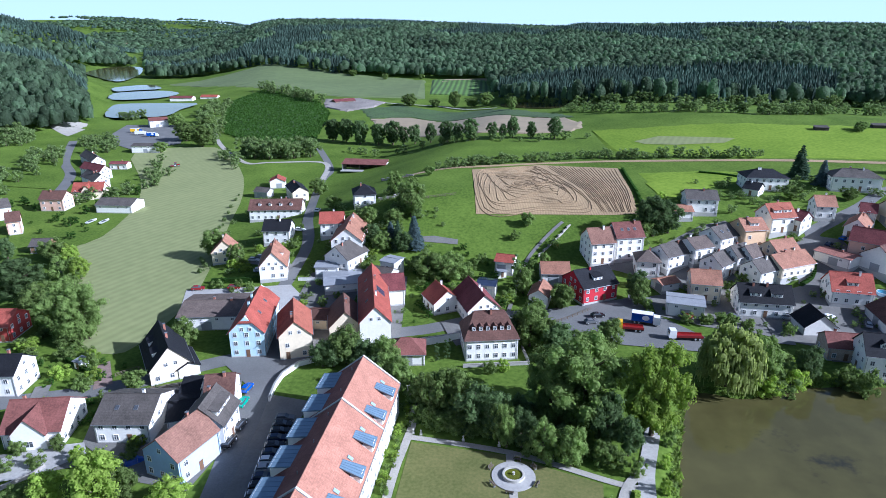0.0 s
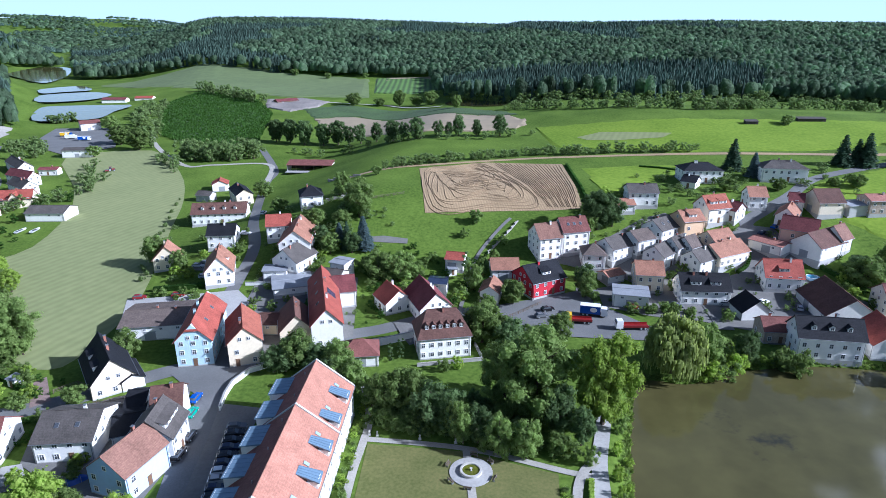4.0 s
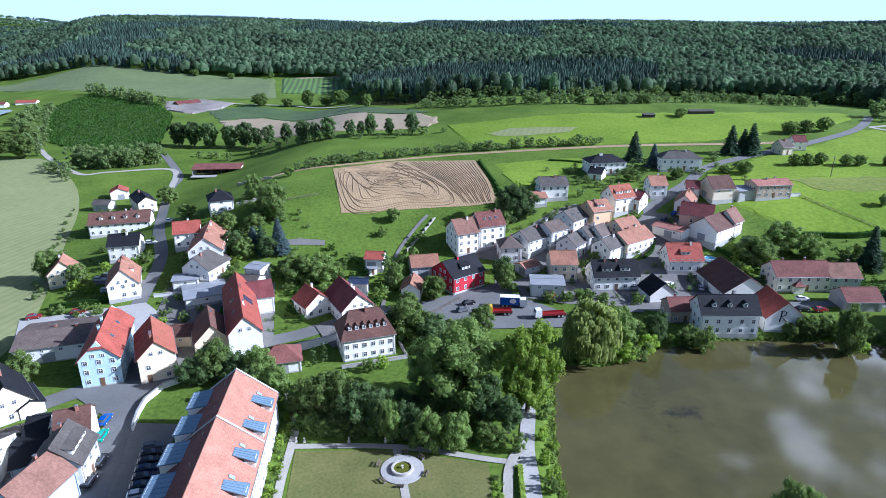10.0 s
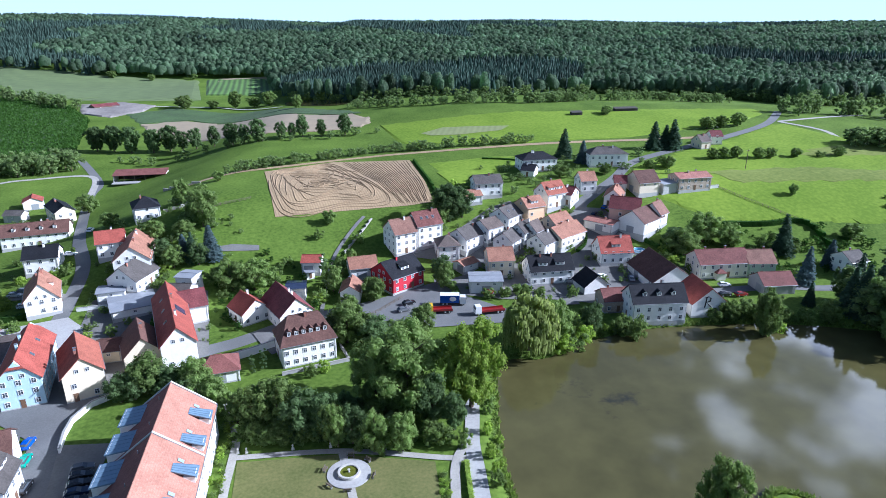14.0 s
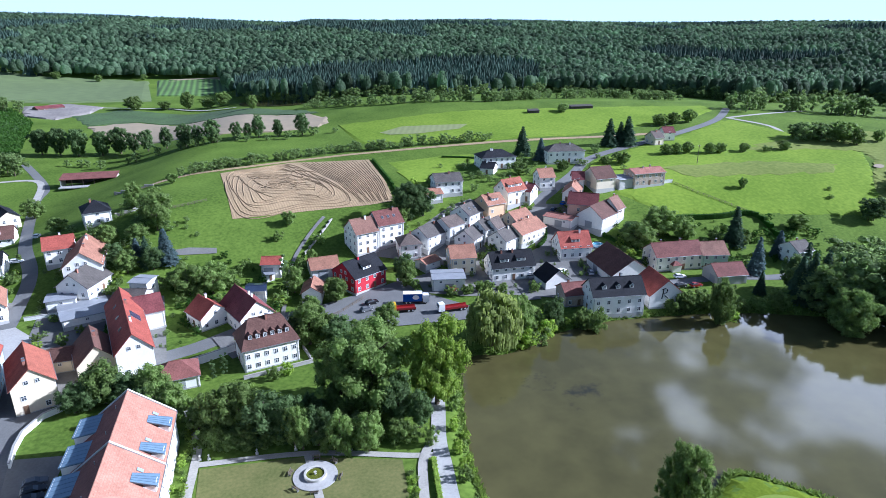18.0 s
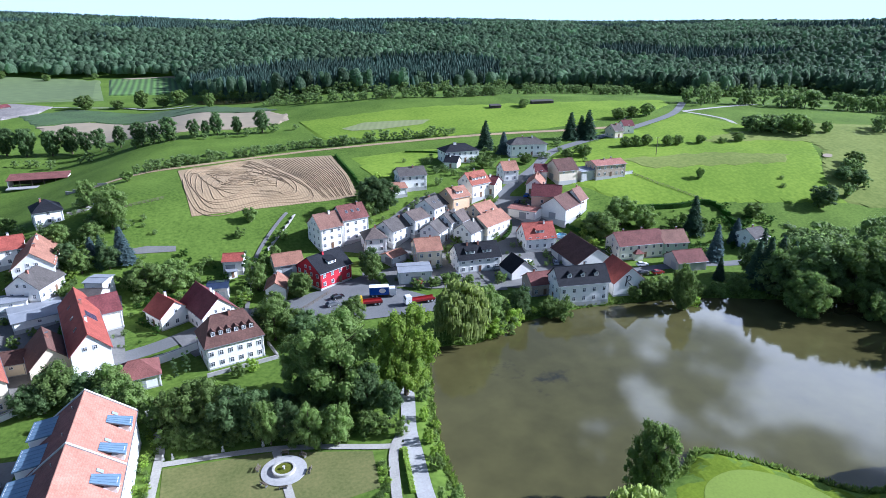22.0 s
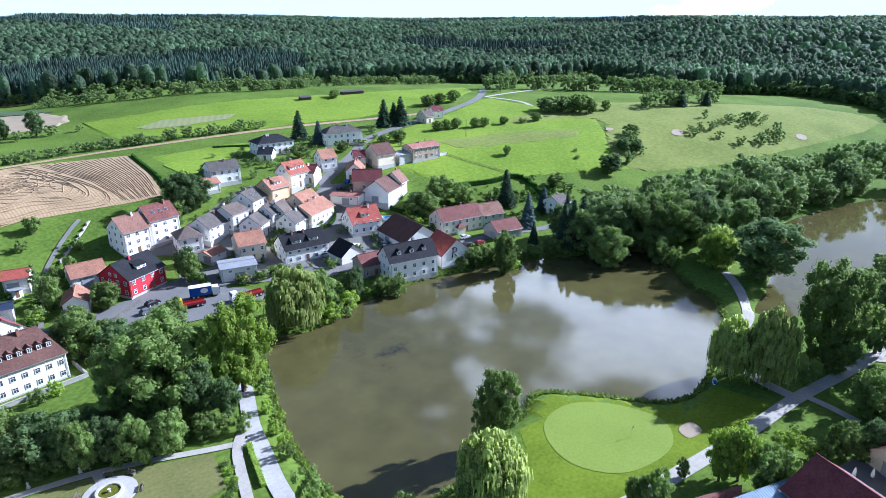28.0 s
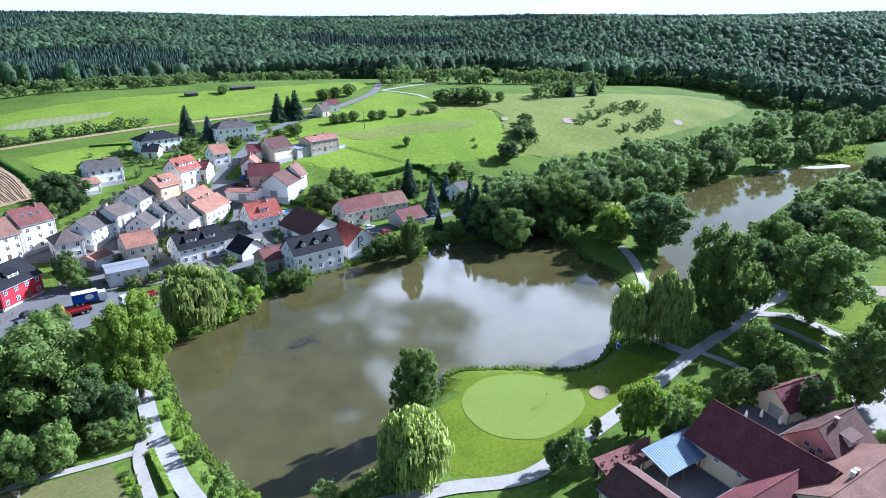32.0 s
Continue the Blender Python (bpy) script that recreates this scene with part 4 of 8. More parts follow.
    # dormers on both slopes of the front
    for i in range(dorm):
        a = (i - (dorm - 1) / 2) * (L * 0.8) / dorm
        if dorm <= 2 and not villa:  # a wide dormer under a flat lean-to roof
            dw, dh, yy = min(1.6, L * 0.2), 1.3, -W / 2 * 0.7
            zz = slope_z(yy, W, he, hr)
            back = dh / max(0.3, k - 0.2)
            dm = part("dormer", boxes((a - dw, yy, zz - 0.3, a + dw, yy + back, zz + dh)), WALLS["white"], root)
            bm = bmesh.new()
            slab(bm, [(a - dw - 0.22, yy - 0.35, zz + dh - 0.02), (a + dw + 0.22, yy - 0.35, zz + dh - 0.02), (a + dw + 0.22, yy + back, zz + dh + 0.2 * back + 0.14), (a - dw - 0.22, yy + back, zz + dh + 0.2 * back + 0.14)], 0.12)
            part("dormer_roof", bm, rm, dm)
            for u in (-0.5, 0.5):
                window(dm, pose(a + u * dw, yy - 0.03, zz + 0.24), (0.75, 0.9))
            continue
        yy = -W / 2 * (0.72 if villa else 0.66)
        zz = slope_z(yy, W, he, hr)
        dw, dh = (0.65, 1.25) if villa or dorm > 2 else (1.3, 1.5)
        body = bmesh.new()
        prof = [(-dw, -0.2), (dw, -0.2), (dw, dh), (0, dh + dw * 0.7), (-dw, dh)]
        back = dh / k + dw * 0.7 / k + 0.6
        f = [body.verts.new((a + p, yy, zz + q)) for p, q in prof]
        b = [body.verts.new((a + p, yy + back, zz + q)) for p, q in prof]
        body.faces.new(f)
        body.faces.new(b[::-1])
        for j in range(5):
            body.faces.new((f[(j + 1) % 5], f[j], b[j], b[(j + 1) % 5]))
        dm = part("dormer", body, wm if not villa else rm, root)
        for s in (-1, 1):
            bm = bmesh.new()
            e = 0.2
            pts = [(a + s * (dw + e), yy - e, zz + dh - e * 0.7 + 0.05), (a + s * (dw + e), yy + back, zz + dh - e * 0.7 + 0.05), (a, yy + back, zz + dh + dw * 0.7 + 0.08), (a, yy - e, zz + dh + dw * 0.7 + 0.08)]
            slab(bm, pts if s > 0 else pts[::-1], 0.1)
            part("dormer_roof", bm, rm, dm)
        window(dm, pose(a, yy - 0.03, zz + 0.25), (0.75, 0.9))
    for i in range(sky):
        a = (i - (sky - 1) / 2) * (L * 0.7) / sky
        yy = -W / 2 * 0.5
        t = math.degrees(math.atan(k))
        sk = part("skylight", boxes((-0.45, -0.6, 0, 0.45, 0.6, 0.1)), GUTTER, root, m=pose(a, yy, slope_z(yy, W, he, hr) + 0.14, t))
        part("pane", boxes((-0.37, -0.52, 0.1, 0.37, 0.52, 0.12)), GLASS, sk)
    for i in range(panels):  # on the slope behind
        t = -math.degrees(math.atan(k))
        pn = part("solar_panel", boxes((-0.85, -1.6, 0, 0.85, 1.6, 0.08)), ROOFS["solar"], root, "dark blue solar panel", m=pose(L * 0.06 - 1.8 * i, W / 4, slope_z(W / 4, W, he, hr) + 0.2, t))
        part("panel_frame", boxes((-0.9, -1.65, -0.04, 0.9, 1.65, -0.005)), GUTTER, pn)
    if cross:
        bm = bmesh.new()
        cw = W * 0.28
        prof = [(-cw, -2.0), (cw, -2.0), (cw, he), (0, hr - 0.4), (-cw, he)]
        f = [bm.verts.new((p, -W / 2 - 1.2, q)) for p, q in prof]
        b = [bm.verts.new((p, 0, q)) for p, q in prof]
        bm.faces.new(f)
        bm.faces.new(b[::-1])
        for j in range(5):
            bm.faces.new((f[(j + 1) % 5], f[j], b[j], b[(j + 1) % 5]))
        cr = part("cross_wing", bm, wm, root)
        for s in (-1, 1):
            bm = bmesh.new()
            kk = (hr - 0.4 - he) / cw
            pts = [(s * (cw + 0.3), -W / 2 - 1.5, he - 0.3 * kk + 0.1), (s * (cw + 0.3), 0, he - 0.3 * kk + 0.1), (0, 0, hr - 0.3), (0, -W / 2 - 1.5, hr - 0.3)]
            slab(bm, pts if s > 0 else pts[::-1], 0.14)
            part("roof_slope", bm, rm, cr)
        for fz in floors:
            window(cr, pose(0, -W / 2 - 1.23, fz), (1.5, 1.3))
    if sign:
        bm = bmesh.new()
        tube(bm, [(-0.9, 0, 0), (-0.7, 0, 1.6), (-0.6, 0, 3.3)], [0.2, 0.16, 0.2], 6)
        tube(bm, [(-1.1, 0, 3.2), (0, 0, 3.5), (0.75, 0, 2.9), (0.6, 0, 2.0), (-0.5, 0, 1.7), (0.4, 0, 0.7), (1.3, 0, 0.0)], [0.1, 0.15, 0.2, 0.17, 0.13, 0.2, 0.1], 6)
        part("wall_letter", bm, ROOFS["dark"], root, "dark painted letter shape on the gable", m=wall_spot("r" if x * math.cos(radians(yaw)) + y * math.sin(radians(yaw)) < 0 else "l", -0.7, 3.0, L, W, 0.08))
    if porch:
        p = part("porch", boxes((-1.6, -W / 2 - 1.6, -0.5, 1.6, -W / 2, 2.6)), wm, root, m=pose(-L * 0.1, 0, 0))
        bm = bmesh.new()
        slab(bm, [(-2, -W / 2 - 2, 2.5), (2, -W / 2 - 2, 2.5), (0, -W / 2, 3.8)], 0.15)
        slab(bm, [(2, -W / 2 - 2, 2.5), (2, -W / 2, 2.5), (0, -W / 2, 3.8)], 0.15)
        slab(bm, [(-2, -W / 2, 2.5), (-2, -W / 2 - 2, 2.5), (0, -W / 2, 3.8)], 0.15)
        part("porch_roof", bm, rm, p)
    return root



# each building: place, height of ground, turn, length, width, eaves, ridge
house(-188.9, 291.6, 0.0, -0.1, 11.3, 9.0, 6.0, 9.0, "brown", "salmon", "salmon house with a brown tiled roof")
house(-184.2, 313.6, 0.0, 10.0, 14.5, 9.0, 4.5, 8.0, "red", "cream", "cream house with a red tiled roof", cross=1)
house(-194.8, 338.4, 0.1, -42.6, 19.4, 8.0, 5.0, 8.0, "grey", "white", "white house with a grey tiled roof")
house(-206.7, 361.2, 0.2, -32.9, 21.3, 7.0, 5.0, 8.0, "darkred", "white", "white house with a dark red tiled roof")
house(-226.0, 393.8, 0.4, -49.6, 30.6, 8.0, 5.0, 8.0, "grey", "white", "white house with a grey tiled roof")
house(-203.5, 383.9, 0.3, -0.0, 10.7, 6.0, 3.5, 4.5, "darkred", "white", "white house with a dark red tiled roof")
house(-205.0, 275.7, 0.0, 43.2, 5.9, 9.0, 6.0, 9.0, "grey", "white", "white house with a grey tiled roof")
house(-185.3, 254.5, 0.0, 31.1, 5.1, 9.0, 6.0, 9.0, "brown", "salmon", "salmon house with a brown tiled roof")
house(-156.9, 289.5, 0.0, -3.5, 17.6, 12.0, 4.0, 6.0, "grey", "white", "white barn with a grey tiled roof", barn=1)
house(-158.5, 230.5, 0.0, 5.9, 6.8, 7.0, 3.2, 5.0, "grey", "wood", "brown boarded barn with a grey tiled roof", barn=1)
house(-211.1, 440.0, 0.5, -0.0, 19.4, 10.0, 5.0, 6.0, "grey", "white", "white barn with a grey tiled roof", barn=1)
house(-125.3, 158.7, 0.0, 2.5, 8.3, 10.0, 5.0, 8.0, "red", "barnred", "red house with a red tiled roof")
house(-105.7, 131.0, 0.0, 1.8, 8.4, 9.0, 6.0, 9.0, "dark", "white", "white house with a dark slate-grey tiled roof")
house(-86.4, 113.6, 0.0, 6.3, 11.7, 12.0, 4.0, 8.0, "redbrown", "white", "white house with a red-brown tiled roof", cross=1)
house(-67.4, 115.5, 0.0, -0.1, 11.6, 13.0, 5.0, 8.0, "grey", "white", "white house with a grey tiled roof", sky=2)
house(-52.0, 102.5, 0.0, 66.4, 10.7, 9.0, 6.0, 9.5, "orangebrown", "paleblue", "pale blue house with a weathered orange-brown tiled roof")
house(-49.5, 111.7, 0.0, 87.0, 8.9, 9.0, 6.0, 10.0, "grey", "white", "white house with a grey tiled roof and dormers", dorm=2)
house(-50.4, 122.0, 0.0, 9.0, 6.2, 9.0, 6.0, 9.0, "brown", "white", "white house with a brown tiled roof")
house(-57.9, 118.3, 0.0, 15.2, 5.9, 12.0, 3.5, 4.5, "dark", "white", "white barn with a dark slate-grey tiled roof", barn=1)
house(-58.2, 125.5, 0.0, -0.1, 4.0, 8.0, 4.0, 6.0, "dark", "white", "white barn with a dark slate-grey tiled roof", barn=1)
house(-71.6, 141.0, 0.0, -59.0, 16.7, 10.0, 4.0, 9.5, "dark", "beige", "beige house with a dark slate-grey tiled roof and dormers", dorm=2)
house(-66.6, 140.1, 0.0, -57.2, 10.5, 5.0, 2.8, 4.0, "dark", "white", "white barn with a dark slate-grey tiled roof", barn=1)
house(-52.6, 156.5, 0.0, 94.0, 22.0, 9.0, 7.5, 12.0, "red", "blue", "pale blue house with a red tiled half-hipped roof", half=1, sky=2)
house(-40.5, 152.1, 0.0, 103.4, 15.2, 8.5, 7.0, 11.0, "orangered", "cream", "cream house with a orange-red tiled roof")
house(-28.2, 161.2, 0.0, -80.0, 13.1, 9.0, 4.5, 9.0, "brown", "cream", "cream barn with a brown tiled roof", barn=1)
house(-20.6, 169.1, 0.0, -82.5, 33.1, 8.5, 7.0, 11.5, "red", "white", "white house with a red tiled roof and solar panels", sky=3, panels=2)
house(-17.0, 182.0, 0.3, 9.2, 9.0, 9.0, 5.5, 9.0, "darkred", "white", "white barn with a dark red tiled roof", barn=1)
house(-36.0, 165.3, 0.0, -3.9, 5.9, 8.0, 3.5, 5.0, "brown", "cream", "cream barn with a brown tiled roof", barn=1)
house(-68.3, 169.2, 0.0, 3.9, 17.8, 16.0, 4.5, 6.0, "browngrey", "white", "white barn with a grey-brown tiled roof", barn=1)
house(-59.0, 202.2, 2.0, 100.0, 14.6, 9.0, 5.0, 10.0, "orange", "white", "white house with a orange tiled roof and dormers", dorm=1)
house(-80.9, 216.4, 1.3, 100.0, 8.0, 9.0, 4.5, 9.0, "orange", "cream", "cream house with a orange tiled roof")
house(-64.1, 229.8, 4.5, -0.1, 10.2, 9.0, 5.5, 8.5, "dark", "white", "white house with a dark slate-grey tiled roof")
house(-76.1, 273.7, 1.1, 2.4, 23.4, 11.0, 5.0, 8.5, "brown", "white", "white house with a brown tiled roof and dormers", dorm=4)
house(-92.0, 336.9, 0.0, 100.1, 8.6, 8.0, 4.0, 6.0, "red", "white", "white barn with a red tiled roof", barn=1)
house(-74.8, 308.7, 0.2, -66.3, 17.6, 8.0, 6.0, 8.5, "dark", "cream", "cream house with a dark slate-grey tiled roof")
house(-93.8, 314.6, 0.0, -18.3, 7.9, 6.0, 3.5, 5.0, "grey", "grey", "grey barn with a grey tiled roof", barn=1)
house(-42.3, 226.7, 8.5, 5.0, 8.8, 9.0, 5.5, 8.5, "red", "white", "white house with a red tiled roof")
house(-34.1, 217.3, 7.5, 89.8, 20.1, 11.0, 4.5, 9.0, "orange", "white", "white house with a orange tiled roof")
house(-34.0, 205.2, 4.3, 60.9, 12.0, 10.0, 4.0, 8.0, "grey", "white", "white house with a grey tiled roof")
house(-33.0, 252.4, 13.7, 10.6, 9.0, 11.0, 5.0, 8.0, "dark", "white", "white house with a dark slate-grey tiled hipped roof", hip=1)
house(-33.5, 192.2, 1.5, 11.7, 12.6, 12.0, 2.6, 2.9, "flat", "white", "low white outbuilding with a flat grey roof", barn=1)
house(-39.9, 200.2, 2.8, -0.1, 7.9, 6.0, 3.0, 3.3, "flat", "white", "low white outbuilding with a flat grey roof", barn=1)
house(-17.1, 196.5, 2.7, -29.7, 5.6, 6.0, 6.3, 6.6, "flat", "white", "white house with a flat grey tiled roof")
house(-19.4, 187.1, 0.8, -20.9, 7.2, 9.0, 7.0, 9.0, "grey", "grey", "grey barn with a grey tiled roof", barn=1)
house(12.6, 149.0, 0.0, 5.3, 14.0, 10.6, 6.5, 12.0, "brown", "white", "stately white manor house with a brown hipped roof and dormers", hip=1, dorm=6, villa=1)
house(10.4, 172.3, 0.0, -74.3, 15.2, 10.0, 5.0, 9.5, "darkred", "white", "white house with a dark red tiled roof")
house(-0.2, 176.8, 0.0, -65.8, 9.0, 9.0, 4.0, 7.5, "red", "white", "white house with a red tiled roof")
house(22.3, 200.6, 3.7, -18.1, 6.2, 7.0, 4.0, 5.5, "red", "white", "white barn with a red tiled roof", barn=1)
house(14.9, 186.4, 0.8, -13.5, 5.9, 6.0, 4.0, 4.5, "solar", "grey", "grey shed with a roof of solar panels", barn=1)
house(38.4, 195.4, 2.4, -2.6, 9.4, 9.0, 3.5, 6.0, "orange", "white", "white barn with a orange tiled roof", barn=1)
house(31.6, 180.7, 0.2, 71.6, 8.9, 6.0, 4.0, 6.0, "orange", "white", "white house with a orange tiled roof")
house(-9.6, 145.0, 0.0, 1.3, 9.9, 8.0, 3.5, 6.0, "redbrown", "white", "white gatehouse with a red-brown tiled roof", hip=1, barn=1)
house(48.3, 185.6, 0.6, 23.0, 13.1, 12.0, 5.5, 9.5, "dark", "red", "bright red house with a dark slate-grey tiled roof and dormers", dorm=1, sky=1)
house(55.5, 207.0, 4.9, 11.0, 8.8, 10.0, 8.0, 12.0, "orangebrown", "white", "white house with a weathered orange-brown tiled roof")
house(65.6, 209.5, 5.7, 9.5, 10.2, 10.0, 8.5, 12.5, "redbrown", "white", "white house with a red-brown tiled roof", sky=3)
house(70.7, 198.4, 3.5, -9.2, 7.6, 9.0, 5.5, 8.0, "browngrey", "white", "white house with a grey-brown tiled hipped roof", hip=1)
house(80.2, 202.0, 5.1, 27.0, 11.7, 9.0, 5.0, 8.0, "grey", "white", "white house with a grey tiled roof")
house(88.9, 203.3, 6.2, 21.2, 8.1, 9.0, 6.0, 8.5, "browngrey", "white", "white house with a grey-brown tiled roof")
house(98.7, 207.9, 8.4, 30.5, 9.6, 9.0, 6.0, 9.0, "grey", "white", "white house with a grey tiled roof", sky=2)
house(84.9, 183.7, 1.1, -12.7, 8.8, 10.0, 6.0, 9.0, "orange", "cream", "cream house with a orange tiled roof")
house(74.4, 188.8, 1.5, 21.5, 7.1, 5.5, 2.8, 3.8, "orange", "white", "white barn with a orange tiled roof", barn=1)
house(75.1, 173.0, 0.0, -18.1, 10.7, 8.0, 4.5, 4.9, "flat", "white", "low white outbuilding with a flat grey roof", barn=1)
house(93.4, 194.9, 4.0, 37.8, 7.7, 8.0, 5.0, 8.0, "grey", "white", "white house with a grey tiled roof")
house(101.3, 198.5, 5.6, 30.2, 7.5, 7.0, 5.0, 8.0, "grey", "white", "white house with a grey tiled roof")
house(105.3, 197.7, 5.7, 29.6, 5.9, 7.0, 5.0, 8.0, "browngrey", "white", "white house with a grey-brown tiled roof")
house(106.5, 190.3, 3.7, 26.7, 11.2, 8.0, 5.0, 8.0, "grey", "white", "white house with a grey tiled roof")
house(116.4, 199.4, 7.1, 17.0, 9.5, 9.0, 5.0, 8.0, "orange", "cream", "cream house with a orange tiled roof")
house(116.4, 193.9, 5.4, 21.8, 14.9, 10.0, 4.0, 7.0, "orange", "cream", "cream house with a orange tiled roof")
house(98.8, 173.6, 0.3, -9.0, 15.2, 10.0, 5.0, 9.0, "dark", "white", "white house with a dark slate-grey tiled roof and dormers", dorm=2)
house(128.1, 178.5, 2.1, -13.4, 11.7, 10.0, 4.5, 9.0, "red", "white", "white house with a red tiled roof and dormers", dorm=1)
house(108.4, 161.2, 0.0, -93.4, 8.2, 9.0, 3.0, 6.5, "dark", "white", "white barn with a dark slate-grey tiled roof", barn=1)
house(135.4, 160.2, 0.0, -100.2, 18.9, 15.0, 3.5, 8.5, "brown", "white", "white barn with a wide brown tiled roof", barn=1)
house(115.0, 137.4, 0.0, -14.5, 16.4, 9.0, 6.5, 10.5, "dark", "white", "white house by the pond with a dark slate-grey roof and dormers", dorm=3)
house(132.1, 137.2, 0.0, -102.5, 11.9, 11.0, 4.5, 9.0, "red", "white", "white gabled barn with a dark letter by the pond", sign=1, barn=1)
house(107.3, 146.7, 0.0, -11.1, 8.9, 8.0, 4.0, 6.5, "redbrown", "brick", "brick house with a red-brown tiled roof")
house(122.8, 216.8, 13.2, 11.4, 10.0, 9.0, 6.0, 10.0, "orangered", "white", "white house with a orange-red tiled roof and dormers", dorm=2)
house(131.0, 216.4, 13.6, -55.5, 6.3, 8.0, 4.5, 7.0, "darkred", "white", "white house with a dark red tiled roof")
house(109.7, 209.4, 9.8, 9.2, 8.6, 9.0, 7.0, 10.0, "orange", "peach", "peach house with a orange tiled roof and dormers", dorm=1)
house(143.5, 223.4, 16.3, -8.9, 6.9, 8.0, 5.0, 8.0, "orange", "white", "white house with a orange tiled roof")
house(136.7, 256.4, 19.3, -6.4, 16.9, 11.0, 5.5, 8.0, "dark", "white", "white house with a dark slate-grey tiled hipped roof", hip=1)
house(128.8, 247.3, 18.7, -41.9, 6.0, 8.0, 3.0, 5.0, "dark", "white", "white house with a dark slate-grey tiled roof")
house(172.0, 251.6, 19.9, -14.7, 18.5, 10.0, 6.0, 8.5, "grey", "white", "white house with a grey tiled hipped roof", hip=1)
house(100.9, 233.1, 16.1, -7.5, 11.6, 10.0, 5.5, 8.0, "grey", "white", "white house with a grey tiled roof")
house(92.7, 229.3, 14.6, -2.3, 6.9, 8.0, 3.0, 4.5, "orange", "white", "white barn with a orange tiled roof", barn=1)
house(149.8, 210.6, 13.3, 49.5, 12.4, 7.0, 4.0, 7.0, "orange", "white", "white house with a orange tiled roof")
house(157.2, 217.9, 15.8, -30.0, 5.1, 7.0, 4.5, 7.0, "darkred", "white", "white house with a dark red tiled roof")
house(166.8, 215.4, 15.8, -2.1, 10.0, 11.0, 5.0, 9.0, "brown", "beige", "beige barn with a brown tiled roof", barn=1)
house(188.6, 211.6, 16.2, -5.9, 15.6, 9.0, 5.5, 7.0, "salmonroof", "brick", "brick house with a salmon-red tiled roof")
house(177.5, 213.2, 15.9, 1.5, 9.2, 8.0, 3.7, 4.0, "flat", "grey", "low grey outbuilding with a flat grey roof", barn=1)
house(146.5, 198.1, 9.1, -39.9, 11.5, 10.0, 6.5, 10.0, "darkred", "salmon", "salmon house with a dark red tiled roof")
house(150.0, 191.8, 7.4, 24.2, 15.3, 11.0, 5.0, 9.0, "brown", "white", "white barn with a brown tiled roof", barn=1)
house(157.6, 193.5, 8.5, 24.0, 6.2, 8.0, 5.0, 9.0, "orangebrown", "white", "white barn with a weathered orange-brown tiled roof", barn=1)
house(134.8, 196.3, 7.6, -57.8, 11.7, 7.0, 3.6, 4.2, "salmonroof", "white", "white barn with a salmon-red tiled roof", barn=1)
house(158.4, 158.5, 0.2, -12.0, 18.5, 10.0, 5.5, 9.0, "redbrown", "ivory", "ivory house with a red-brown tiled roof", porch=1)
house(171.7, 154.6, 0.2, -18.1, 9.6, 10.0, 5.3, 8.5, "orangebrown", "green", "pale green house with a weathered orange-brown tiled roof")
house(165.5, 141.0, 0.0, -14.0, 11.0, 9.0, 3.4, 6.2, "redbrown", "grey", "grey barn with a red-brown tiled roof", barn=1)
house(203.6, 144.0, 0.0, -4.1, 7.1, 9.0, 5.5, 8.0, "grey", "white", "white house with a grey tiled roof")
house(252.1, 268.0, 22.7, -18.0, 6.1, 8.0, 4.5, 7.0, "darkred", "white", "white house with a dark red tiled roof")
house(238.7, 262.5, 22.0, -0.8, 6.1, 8.0, 4.0, 7.0, "browngrey", "beige", "beige house with a grey-brown tiled roof")
house(92.4, 6.5, 0.0, -113.1, 20.4, 13.0, 4.5, 9.0, "darkred", "cream", "cream barn with a dark red tiled roof", barn=1)
house(103.2, -1.6, 0.0, -23.0, 10.6, 10.0, 4.5, 9.0, "brown", "salmon", "salmon house with a brown tiled roof and dormers", dorm=1)
house(91.2, -6.8, 0.0, -22.5, 20.8, 13.0, 5.0, 9.0, "orangebrown", "cream", "cream house with a weathered orange-brown tiled roof")
house(73.2, 20.4, 0.0, -109.5, 8.4, 8.0, 3.5, 6.0, "brown", "cream", "cream barn with a brown tiled roof", barn=1)
house(-256.4, 561.1, 1.0, 29.7, 15.5, 14.0, 6.0, 8.0, "redbrown", "white", "white barn with a red-brown tiled roof", barn=1)
house(-315.1, 764.0, 2.1, 0.0, 26.7, 12.0, 4.0, 6.0, "darkred", "white", "white barn with a dark red tiled roof", barn=1)
house(-287.0, 779.1, 2.0, 0.0, 20.2, 12.0, 4.0, 6.0, "red", "white", "white barn with a red tiled roof", barn=1)
house(-109.6, 700.1, 5.3, 30.1, 24.1, 12.0, 4.0, 6.0, "darkred", "wood", "brown boarded barn with a dark red tiled roof", barn=1)
house(-242.1, 817.4, 1.9, 0.0, 9.5, 8.0, 4.0, 6.0, "darkred", "white", "white house with a dark red tiled roof")
house(82.5, 3.6, 0.0, -23.2, 12.4, 9.0, 4.0, 7.5, "darkred", "cream", "cream barn with a dark red tiled roof", barn=1)
house(117.4, 5.5, 0.0, -30.2, 11.8, 7.0, 3.2, 6.0, "darkred", "cream", "cream barn with a dark red tiled roof", barn=1)


